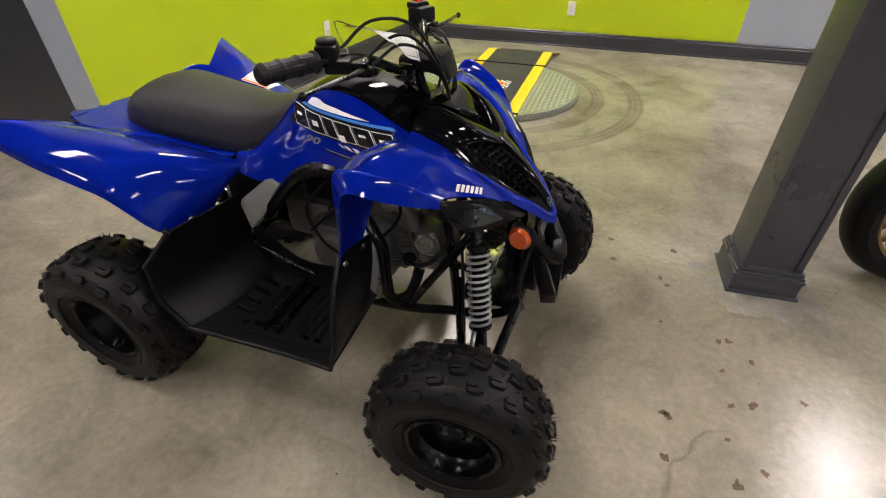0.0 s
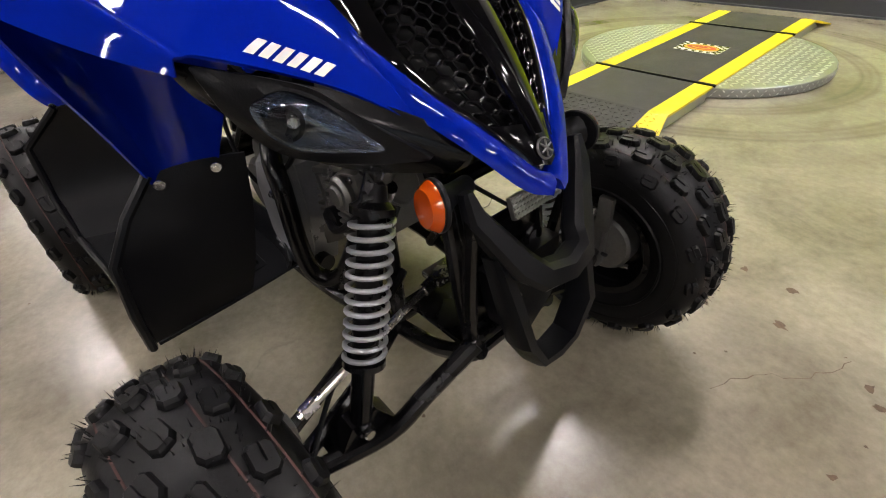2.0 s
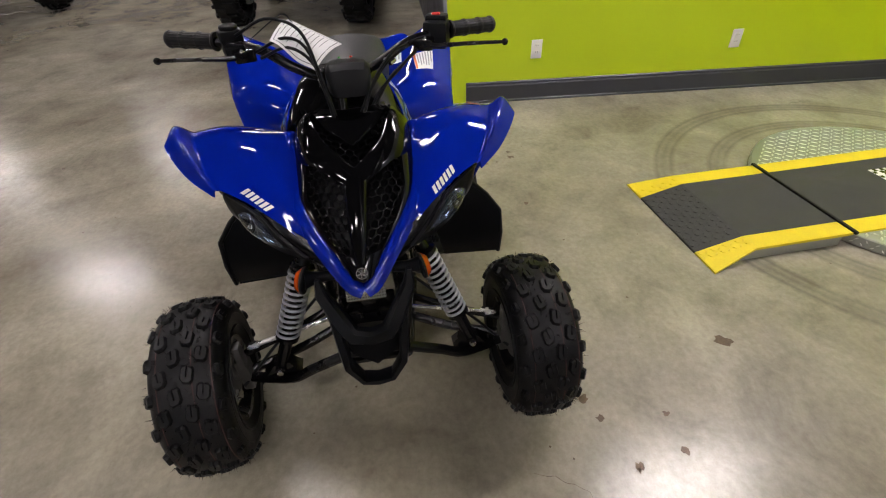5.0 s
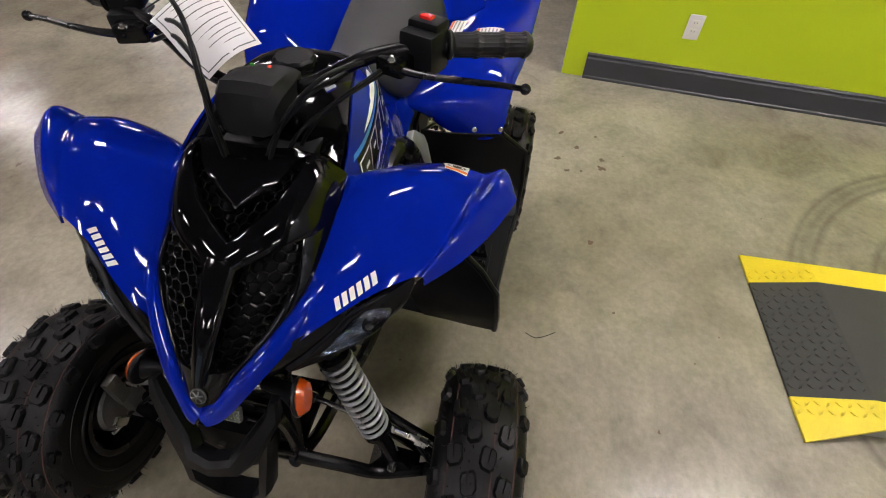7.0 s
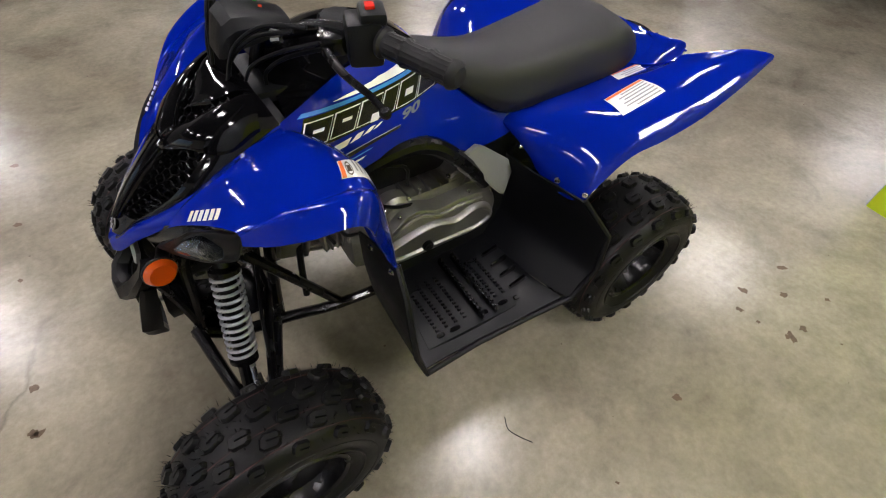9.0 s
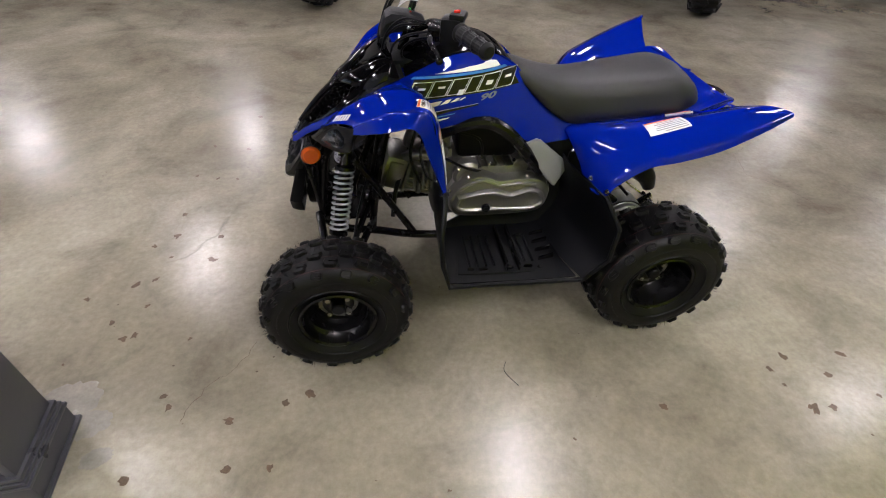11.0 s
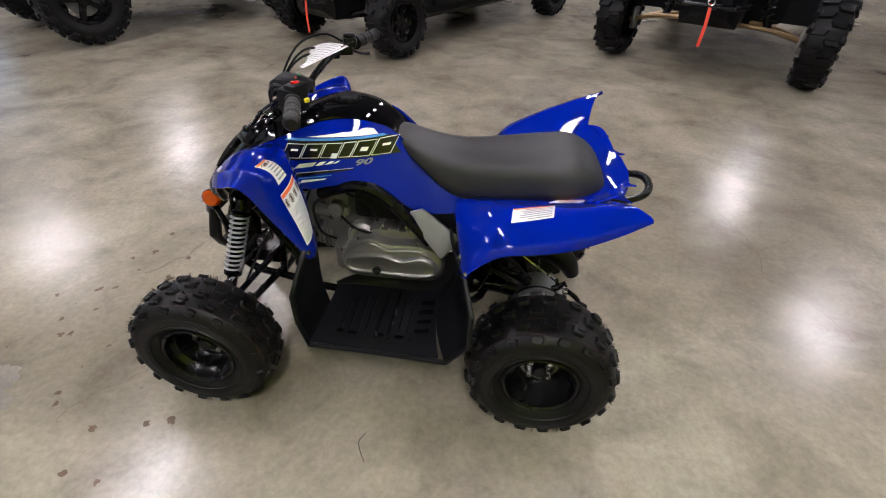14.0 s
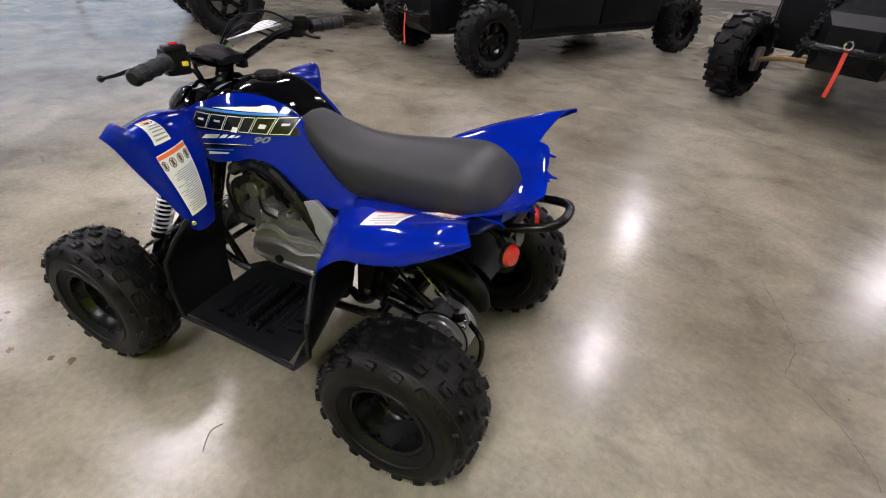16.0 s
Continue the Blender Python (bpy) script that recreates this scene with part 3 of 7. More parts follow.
# ---- the quad bike ----
rnd = random.Random(7)
quad = thing("quad_bike", "blue and black youth quad bike with knobbly tyres", "quad bike")
FR, FW, RR, RW = 0.212, 0.162, 0.215, 0.200
for s in (1, -1):
    wheel_at(quad, 0.510 if s > 0 else 0.518, 0.412 if s > 0 else -0.427, FR, FW, 0.102, False, s, 1.5 if s > 0 else 5.0, rnd, -0.008, s > 0)
    wheel_at(quad, -0.503 if s > 0 else -0.515, 0.350 if s > 0 else -0.400, RR, RW, 0.102, True, s, 0, rnd, 0.004, s > 0)

FENDER = [
    [(0.531, 0.108, 0.622), (0.515, 0.135, 0.645), (0.492, 0.172, 0.671), (0.456, 0.222, 0.694), (0.432, 0.268, 0.712), (0.427, 0.280, 0.713), (0.426, 0.288, 0.712), (0.428, 0.291, 0.698)],
    [(0.492, 0.122, 0.666), (0.465, 0.152, 0.698), (0.430, 0.195, 0.727), (0.396, 0.250, 0.742), (0.384, 0.294, 0.743), (0.382, 0.308, 0.743), (0.383, 0.322, 0.754), (0.392, 0.338, 0.722)],
    [(0.420, 0.134, 0.716), (0.402, 0.170, 0.742), (0.368, 0.215, 0.768), (0.336, 0.268, 0.776), (0.325, 0.316, 0.770), (0.324, 0.332, 0.769), (0.326, 0.354, 0.784), (0.345, 0.376, 0.746)],
    [(0.345, 0.144, 0.758), (0.326, 0.178, 0.772), (0.300, 0.222, 0.785), (0.277, 0.278, 0.788), (0.268, 0.330, 0.781), (0.266, 0.348, 0.780), (0.268, 0.378, 0.799), (0.296, 0.402, 0.768)],
    [(0.285, 0.158, 0.770), (0.268, 0.183, 0.770), (0.248, 0.226, 0.770), (0.233, 0.278, 0.768), (0.231, 0.328, 0.760), (0.234, 0.346, 0.757), (0.244, 0.374, 0.768), (0.268, 0.394, 0.742)],
    [(0.250, 0.168, 0.710), (0.234, 0.192, 0.708), (0.217, 0.231, 0.703), (0.207, 0.279, 0.697), (0.214, 0.326, 0.690), (0.221, 0.342, 0.690), (0.234, 0.362, 0.698), (0.248, 0.373, 0.680)],
    [(0.215, 0.193, 0.600), (0.205, 0.212, 0.600), (0.195, 0.242, 0.600), (0.190, 0.279, 0.600), (0.197, 0.312, 0.598), (0.202, 0.322, 0.599), (0.212, 0.335, 0.602), (0.218, 0.341, 0.592)],
    [(0.188, 0.232, 0.492), (0.185, 0.245, 0.488), (0.182, 0.263, 0.484), (0.180, 0.283, 0.484), (0.180, 0.297, 0.488), (0.181, 0.302, 0.492), (0.182, 0.307, 0.496), (0.183, 0.310, 0.494)],
]
SIDE = [
    [(0.375, 0.140, 0.738), (0.362, 0.146, 0.730), (0.352, 0.150, 0.720), (0.346, 0.151, 0.708), (0.340, 0.149, 0.696)],
    [(0.265, 0.133, 0.791), (0.262, 0.149, 0.766), (0.258, 0.157, 0.730), (0.252, 0.160, 0.680), (0.245, 0.158, 0.635)],
    [(0.155, 0.109, 0.829), (0.155, 0.135, 0.792), (0.155, 0.145, 0.745), (0.155, 0.150, 0.695), (0.150, 0.152, 0.648)],
    [(0.055, 0.086, 0.827), (0.055, 0.114, 0.790), (0.055, 0.126, 0.750), (0.055, 0.138, 0.710), (0.050, 0.146, 0.668)],
    [(-0.025, 0.070, 0.792), (-0.028, 0.092, 0.755), (-0.032, 0.106, 0.710), (-0.034, 0.122, 0.665), (-0.036, 0.136, 0.612)],
    [(-0.105, 0.074, 0.712), (-0.108, 0.092, 0.680), (-0.110, 0.104, 0.645), (-0.108, 0.116, 0.606), (-0.105, 0.126, 0.568)],
    [(-0.185, 0.086, 0.642), (-0.188, 0.100, 0.626), (-0.190, 0.110, 0.606), (-0.190, 0.118, 0.588), (-0.190, 0.124, 0.572)],
    [(-0.235, 0.096, 0.632), (-0.236, 0.106, 0.622), (-0.238, 0.114, 0.610), (-0.240, 0.120, 0.598), (-0.242, 0.124, 0.586)],
]
REAR = [
    [(-0.240, 0.150, 0.560), (-0.238, 0.205, 0.528), (-0.240, 0.262, 0.510), (-0.247, 0.315, 0.506), (-0.260, 0.344, 0.514), (-0.266, 0.354, 0.522)],
    [(-0.206, 0.108, 0.606), (-0.216, 0.168, 0.602), (-0.236, 0.230, 0.600), (-0.265, 0.295, 0.592), (-0.280, 0.345, 0.572), (-0.287, 0.360, 0.558)],
    [(-0.275, 0.112, 0.628), (-0.282, 0.168, 0.645), (-0.300, 0.228, 0.656), (-0.322, 0.296, 0.652), (-0.345, 0.352, 0.634), (-0.355, 0.367, 0.614)],
    [(-0.380, 0.122, 0.642), (-0.380, 0.180, 0.663), (-0.390, 0.240, 0.682), (-0.410, 0.310, 0.688), (-0.425, 0.368, 0.666), (-0.430, 0.382, 0.640)],
    [(-0.480, 0.138, 0.658), (-0.480, 0.190, 0.679), (-0.490, 0.250, 0.705), (-0.505, 0.322, 0.724), (-0.518, 0.385, 0.705), (-0.520, 0.394, 0.675)],
    [(-0.560, 0.155, 0.676), (-0.560, 0.200, 0.692), (-0.572, 0.262, 0.728), (-0.585, 0.335, 0.762), (-0.598, 0.395, 0.750), (-0.605, 0.402, 0.728)],
    [(-0.610, 0.172, 0.694), (-0.605, 0.215, 0.714), (-0.615, 0.280, 0.748), (-0.638, 0.350, 0.780), (-0.662, 0.398, 0.785), (-0.668, 0.405, 0.775)],
]
fender_skin, side_skin, rear_skin = {}, {}, {}
front_fenders, side_panels, rear_fenders = {}, {}, {}
for s in (1, -1):
    # the inner edges follow the hood, which sits slightly off the axle line
    sway = (0.0, 0.004, 0.011, 0.012, 0.008, 0.003, 0.0, 0.0)
    fender_skin[s] = Skin([[(x, y + (s - 1) * off * max(0, 1 - j / 2.5), z) for j, (x, y, z) in enumerate(row)] for row, off in zip(FENDER, sway)], s, 5)
    side_skin[s] = Skin(SIDE, s, 5)
    rear_skin[s] = Skin(REAR if s > 0 else [[(x - 0.024 * max(0, 1 - i / 4), y + 0.04 * min(1, j / 3) * min(1, i / 2), z - 0.012 * max(0, 1 - i / 4) + (0, 0.0, 0.020, 0.026, 0.022, 0.010, 0.0)[i] * min(1, j / 2)) for j, (x, y, z) in enumerate(row)] for i, row in enumerate(REAR)], s, 5)
    for skin in (fender_skin[s], side_skin[s], rear_skin[s]):
        mid = skin.n[skin.nu // 2][skin.nv // 2]
        if mid.z + s * mid.y < 0:
            skin.flip()
    bm = bmesh.new()
    fender_skin[s].sheet(bm, 0.004)
    front_fenders[s] = part("front_fender", bm, BLUE, quad, "glossy blue moulded front fender", sharp=50)
    bm = bmesh.new()
    side_skin[s].sheet(bm, 0.004)
    side_panels[s] = part("side_panel", bm, BLUE, quad, "glossy blue side panel with black and white graphics", sharp=50)
    bm = bmesh.new()
    rear_skin[s].sheet(bm, 0.004)
    rear_fenders[s] = part("rear_fender", bm, BLUE, quad, "glossy blue swept rear fender", sharp=50)

# seat
bm = bmesh.new()
stations = [(-0.005, 0.045, 0.785, 0.800), (-0.05, 0.066, 0.745, 0.795), (-0.10, 0.082, 0.700, 0.779), (-0.16, 0.096, 0.652, 0.766), (-0.22, 0.106, 0.622, 0.762), (-0.30, 0.118, 0.628, 0.768), (-0.38, 0.128, 0.638, 0.777), (-0.46, 0.136, 0.648, 0.787), (-0.52, 0.138, 0.656, 0.790), (-0.565, 0.130, 0.662, 0.774), (-0.60, 0.114, 0.668, 0.745), (-0.625, 0.090, 0.674, 0.705)]
rings = []
for x, w, lo, hi in stations:
    d = hi - lo
    hi, d = hi - 0.010, d - 0.010
    half = [(0.92, lo), (1.0, lo + 0.06 * d), (1.0, lo + 0.28 * d), (0.95, lo + 0.55 * d), (0.87, lo + 0.76 * d), (0.72, lo + 0.89 * d), (0.38, lo + 0.975 * d), (0.0, hi + 0.001)]
    rings.append([(x, 0.012 + w * k, z) for k, z in half] + [(x, 0.012 - w * k, z) for k, z in reversed(half[:-1])])
cols = [spline([r[k] for r in rings], 3) for k in range(len(rings[0]))]
loft(bm, [[c[i] for c in cols] for i in range(len(cols[0]))])
part("seat", bm, VINYL, quad, "dark grey grained vinyl seat", sharp=60)


# ---- hood, nose and lamps ----
HOOD = [
    [(0.612, 0.000, 0.566), (0.609, 0.008, 0.567), (0.604, 0.017, 0.570), (0.597, 0.026, 0.573)],
    [(0.590, 0.000, 0.600), (0.585, 0.016, 0.602), (0.576, 0.032, 0.604), (0.563, 0.048, 0.606)],
    [(0.548, 0.000, 0.652), (0.543, 0.030, 0.654), (0.530, 0.060, 0.652), (0.512, 0.090, 0.643)],
    [(0.500, 0.000, 0.700), (0.497, 0.038, 0.704), (0.485, 0.078, 0.701), (0.464, 0.117, 0.682)],
    [(0.455, 0.000, 0.736), (0.450, 0.042, 0.746), (0.440, 0.084, 0.744), (0.418, 0.124, 0.714)],
    [(0.405, 0.000, 0.768), (0.402, 0.044, 0.780), (0.393, 0.088, 0.781), (0.373, 0.128, 0.740)],
    [(0.355, 0.000, 0.800), (0.355, 0.042, 0.808), (0.348, 0.088, 0.810), (0.330, 0.128, 0.765)],
    [(0.325, 0.000, 0.812), (0.325, 0.042, 0.818), (0.318, 0.084, 0.818), (0.300, 0.127, 0.776)],
]
# the upper hood sits a little to one side of the axle line
SWAY = (0.0, 0.0, 0.003, 0.007, 0.011, 0.013, 0.013, 0.013)
full = [[(x, off - y, z) for x, y, z in reversed(row[1:])] + [(x, off + y, z) for x, y, z in row] for row, off in zip(HOOD, SWAY)]
hood_skin = Skin(full, 1, 6)
if hood_skin.n[20][18].x < 0:
    hood_skin.flip()
hood = part("hood", (lambda b: (Skin([[(x - 0.02, y * 0.93 + 0.0007, z - 0.018) for x, y, z in row] for row in full], 1, 3).sheet(b, 0.003), b)[1])(bmesh.new()), BLACK_MATT, quad, "black hood with hexagon mesh grille")


def rib(name, left, right, height, mat, n=24, label=""):
    """A raised rib on the hood between two border lines given as (u, v) stations."""
    bm = bmesh.new()
    a = spline([(u, v, 0) for u, v in left], n // max(1, len(left) - 1))
    b = spline([(u, v, 0) for u, v in right], n // max(1, len(right) - 1))
    rings = []
    for p, q in zip(a, b):
        low0, low1 = hood_skin.at(p.x, p.y, -0.016), hood_skin.at(q.x, q.y, -0.016)
        m = (p + q) / 2
        e0, e1 = p.lerp(q, 0.15), p.lerp(q, 0.85)
        rings.append([low0, hood_skin.at(p.x, p.y, height * 0.4), hood_skin.at(e0.x, e0.y, height * 0.9), hood_skin.at(m.x, m.y, height), hood_skin.at(e1.x, e1.y, height * 0.9), hood_skin.at(q.x, q.y, height * 0.4), low1])
    loft(bm, rings)
    return part(name, bm, mat, hood, label, sharp=60)


# u runs from the nose (0) to the top (1), v across
rib("nose_plate", [(0.0, 0.05), (0.08, 0.03), (0.165, 0.03)], [(0.0, 0.95), (0.08, 0.97), (0.165, 0.97)], 0.004, BLACK_GLOSS)
rib("spine", [(0.13, 0.40), (0.32, 0.40), (0.53, 0.40)], [(0.13, 0.60), (0.32, 0.60), (0.53, 0.60)], 0.011, BLACK_GLOSS)
for k in (0, 1):
    def m(v):
        return v if k == 0 else 1 - v
    rib("brow", [(0.46, m(0.5)), (0.50, m(0.38)), (0.56, m(0.22)), (0.66, m(0.05)), (0.86, m(0.02))], [(0.605, m(0.5)), (0.655, m(0.38)), (0.72, m(0.28)), (0.83, m(0.20)), (1.0, m(0.16))], 0.009, BLACK_GLOSS, 32)
    rib("side_rail", [(0.02, m(0.02)), (0.35, m(0.0)), (0.7, m(0.0)), (1.0, m(0.0))], [(0.10, m(0.09)), (0.36, m(0.075)), (0.60, m(0.10)), (1.0, m(0.20))], 0.004, BLACK_GLOSS)
rib("top_plate", [(0.715, 0.49), (0.80, 0.29), (0.90, 0.22), (1.0, 0.16)], [(0.715, 0.51), (0.80, 0.71), (0.90, 0.78), (1.0, 0.84)], 0.010, BLACK_GLOSS)
# hexagon mesh
bm = bmesh.new()
HX, HY = 0.0172, 0.0172
for i in range(-2, 28):
    for j in range(-9, 10):
        along, across = 0.005 + i * HX * 0.82, (j + 0.5 * (i % 2)) * HY
        u = along / 0.40
        if not 0.09 < u < 0.90:
            continue
        row = hood_skin.p[int(u * (hood_skin.nu - 1))]
        half = (row[-1].y - row[0].y) / 2
        if abs(across) > half - 0.004:
            continue
        ring_o, ring_i = [], []
        for k in range(6):
            a = math.pi / 6 + k * math.pi / 3
            for r, lst in ((HY * 0.585, ring_o), (HY * 0.495, ring_i)):
                uu = u + r * math.sin(a) / 0.40
                vv = 0.5 + 0.5 * (across + r * math.cos(a)) / half
                lst.append((uu, vv))
        o0 = [bm.verts.new(hood_skin.at(x, y, -0.0025)) for x, y in ring_o]
        i0 = [bm.verts.new(hood_skin.at(x, y, -0.0010)) for x, y in ring_i]
        i1 = [bm.verts.new(hood_skin.at(x, y, -0.014)) for x, y in ring_i]
        for k in range(6):
            bm.faces.new((o0[k], o0[(k + 1) % 6], i0[(k + 1) % 6], i0[k]))
            bm.faces.new((i0[k], i0[(k + 1) % 6], i1[(k + 1) % 6], i1[k]))
part("grille_mesh", bm, BLACK_PAINT, hood, "black hexagon mesh", smooth=False)
# round badge on the nose
bm = bmesh.new()
c, nrm = hood_skin.at(0.075, 0.5, 0.004), hood_skin.n[3][hood_skin.nv // 2]
disc(bm, c, nrm, 0.0125, 0.003, 28, bevel=0.0008)
badge = part("badge", bm, DARK_ALLOY, hood, "round silver badge")
bm = bmesh.new()
disc(bm, c + nrm * 0.0018, nrm, 0.0105, 0.001, 28)
inner = part("badge_field", bm, DECAL_BLACK, hood)
bm = bmesh.new()
for k in range(3):
    t = nrm.orthogonal().normalized()
    t.rotate(Matrix.Rotation(k * math.pi / 3 + 0.5, 3, nrm).to_quaternion())
    tube(bm, [c + nrm * 0.0026 - t * 0.0095, c + nrm * 0.0026 + t * 0.0095], 0.0013, 6, 1)
part("badge_spokes", bm, DARK_ALLOY, hood)

# outlines of the headlamp's bezel and lens, across and along the housing
BEZEL = [(0.15, 0.93), (0.03, 0.82), (0.02, 0.71), (0.06, 0.62), (0.21, 0.53), (0.36, 0.39), (0.55, 0.21), (0.67, 0.36), (0.82, 0.65), (0.92, 0.75), (0.91, 0.82), (0.64, 0.89)]
EYE_SHAPE = [(0.48, 0.82), (0.28, 0.78), (0.15, 0.72), (0.16, 0.66), (0.23, 0.60), (0.38, 0.52), (0.53, 0.42), (0.63, 0.55), (0.71, 0.67), (0.74, 0.72), (0.68, 0.79)]


def ring_of(pts, tip, half):
    """A closed smooth outline: half its points up to the tip, half of them back."""
    n, out = len(pts), []
    for lo, hi in ((0, tip), (tip, n)):
        for k in range(half):
            t = lo + (hi - lo) * k / half
            i, f = int(t), t - int(t)
            p0, p1, p2, p3 = (Vector((*pts[(i + d) % n], 0)) for d in (-1, 0, 1, 2))
            q = 0.5 * (2 * p1 + (p2 - p0) * f + (2 * p0 - 5 * p1 + 4 * p2 - p3) * f * f + (3 * p1 - p0 - 3 * p2 + p3) * f ** 3)
            out.append((q.x, q.y))
    return out


# blue frame round the hood
for s in (1, -1):
    edge = [(0.614, 0.000, 0.548), (0.604, 0.022, 0.560), (0.570, 0.056, 0.598), (0.520, 0.094, 0.638), (0.470, 0.122, 0.676), (0.424, 0.134, 0.704), (0.378, 0.139, 0.730), (0.335, 0.140, 0.754), (0.298, 0.138, 0.766)]
    path = spline([(x, s * y + off, z) for (x, y, z), off in zip(edge, (0.0, 0.0, 0.001, 0.004, 0.008, 0.011, 0.013, 0.013, 0.013))], 4)
    bm = bmesh.new()
    rings = []
    for k, p in enumerate(path):
        d = (path[min(k + 1, len(path) - 1)] - path[max(k - 1, 0)]).normalized()
        out = Vector((0.35, s * 0.75, 0.45))
        out = (out - d * out.dot(d)).normalized()
        up = d.cross(out) * s
        if up.x + up.z < 0:
            up.negate()
        w, h = 0.011, 0.011
        rings.append([p - out * w - up * h, p - out * w + up * h * 0.5, p - out * w * 0.4 + up * h, p + out * w * 0.5 + up * h * 0.8, p + out * w * 1.3 + up * 0.0, p + out * w * 1.3 - up * h * 1.4])
    loft(bm, rings)
    part("nose_frame", bm, BLUE, quad, "glossy blue edge round the hood", sharp=60)
    # headlamp
    H = [
        [(0.556, 0.062, 0.598), (0.530, 0.104, 0.630), (0.494, 0.165, 0.664), (0.455, 0.222, 0.686), (0.392, 0.288, 0.706)],
        [(0.562, 0.070, 0.590), (0.538, 0.112, 0.612), (0.508, 0.165, 0.637), (0.466, 0.223, 0.664), (0.396, 0.289, 0.702)],
        [(0.558, 0.078, 0.580), (0.534, 0.118, 0.592), (0.504, 0.168, 0.608), (0.465, 0.225, 0.636), (0.398, 0.286, 0.690)],
        [(0.546, 0.082, 0.566), (0.518, 0.118, 0.570), (0.484, 0.165, 0.580), (0.446, 0.214, 0.606), (0.396, 0.275, 0.670)],
    ]
    skin = Skin(H, s, 5)
    if skin.n[5][8].x < 0:
        skin.flip()
    lamp = part("headlight", (lambda b: (skin.sheet(b, 0.010), b)[1])(bmesh.new()), BLACK_PAINT, quad, "black headlight housing under the fender")
    # a raised bezel round an eye-shaped lens over a fluted mirror bowl
    crest, eye = ring_of(BEZEL, 6, 40), ring_of(EYE_SHAPE, 6, 40)
    n = len(eye)
    bm = bmesh.new()
    levels = []
    for mix_, off in ((-0.10, 0.001), (0.0, 0.0085), (0.07, 0.0095), (0.55, 0.0065), (0.96, 0.0075), (1.0, 0.0065), (1.0, 0.001)):
        levels.append([bm.verts.new(skin.at(c[0] + (e[0] - c[0]) * mix_, c[1] + (e[1] - c[1]) * mix_, off)) for c, e in zip(crest, eye)])
    for lo, hi in zip(levels, levels[1:]):
        for k in range(n):
            bm.faces.new((lo[k], lo[(k + 1) % n], hi[(k + 1) % n], hi[k]))
    part("bezel", bm, BLACK_MATT, lamp, "black textured headlight bezel", sharp=50)
    mid = (0.44, 0.69)
    bm = bmesh.new()
    levels = []
    for mix_, off in ((1.0, 0.0062), (0.8, 0.0042), (0.78, 0.0026), (0.55, 0.0012), (0.3, 0.0010)):
        row = []
        for k, e in enumerate(eye):
            flute = 0.0016 * (k % 2) * (1 if mix_ < 1 else 0)
            row.append(bm.verts.new(skin.at(mid[0] + (e[0] - mid[0]) * mix_, mid[1] + (e[1] - mid[1]) * mix_, off + flute)))
        levels.append(row)
    for lo, hi in zip(levels, levels[1:]):
        for k in range(n):
            bm.faces.new((lo[k], lo[(k + 1) % n], hi[(k + 1) % n], hi[k]))
    bm.faces.new(levels[-1])
    part("reflector", bm, LAMP_MIRROR, lamp, "fluted silver headlight reflector", smooth=False)
    bm = bmesh.new()
    disc(bm, skin.at(0.50, 0.735, 0.004), skin.n[7][14], 0.017, 0.003, 20, r2=0.013)
    part("bulb_cup", bm, BLACK_PAINT, lamp, "dark bulb cup")
    bm = bmesh.new()
    disc(bm, skin.at(0.46, 0.715, 0.0065), skin.n[7][14], 0.007, 0.006, 16, r2=0.005)
    part("bulb_shield", bm, CHROME, lamp)
    bm = bmesh.new()
    levels = []
    for mix_, off in ((1.0, 0.0072), (0.9, 0.0095), (0.7, 0.0118), (0.4, 0.0136), (0.15, 0.0142)):
        levels.append([bm.verts.new(skin.at(mid[0] + (e[0] - mid[0]) * mix_, mid[1] + (e[1] - mid[1]) * mix_, off)) for e in eye])
    for lo, hi in zip(levels, levels[1:]):
        for k in range(n):
            bm.faces.new((lo[k], lo[(k + 1) % n], hi[(k + 1) % n], hi[k]))
    bm.faces.new(levels[-1])
    lens = part("lens", bm, LENS, lamp, "clear headlight lens")
    lens.visible_shadow = False
    # indicator
    ind = part("indicator_stalk", (lambda b: (tube(b, [(0.548, s * 0.065, 0.545), (0.556, s * 0.10, 0.549), (0.562, s * 0.126, 0.553)], [0.012, 0.013, 0.022], 14, 3), b)[1])(bmesh.new()), BLACK_MATT, quad)
    bm = bmesh.new()
    disc(bm, (0.562, s * 0.1345, 0.552), (-0.22, s, 0.10), 0.0285, 0.013, 28, r2=0.024, bevel=0.003)
    part("indicator_lens", bm, ORANGE, ind, "round amber indicator lens")
    bm = bmesh.new()
    disc(bm, (0.5635, s * 0.1265, 0.5515), (-0.22, s, 0.10), 0.030, 0.007, 28, bevel=0.0015)
    part("indicator_rim", bm, BLACK_MATT, ind)

# reflector under the nose
bm = bmesh.new()
box(bm, (0.596, 0, 0.521), (0.008, 0.085, 0.028), Matrix.Rotation(radians(-20), 3, "Y"), bevel=0.002)
refl = part("front_reflector", bm, DARK_ALLOY, quad, "silver prismatic reflector")
bm = bmesh.new()
for i in range(14):
    for j in range(4):
        p = Vector((0.601, -0.039 + i * 0.006, 0.5135 + j * 0.006 - 0.0))
        box(bm, p + Vector((-0.36 * (p.z - 0.522), 0, 0)), (0.003, 0.0045, 0.0045), Matrix.Rotation(0.7, 3, "X"))
part("prisms", bm, PLATE, refl, smooth=False)

# bumper
bumper = new("bumper")
bumper.parent = quad
bumper["label"] = "black moulded plastic bumper guard"


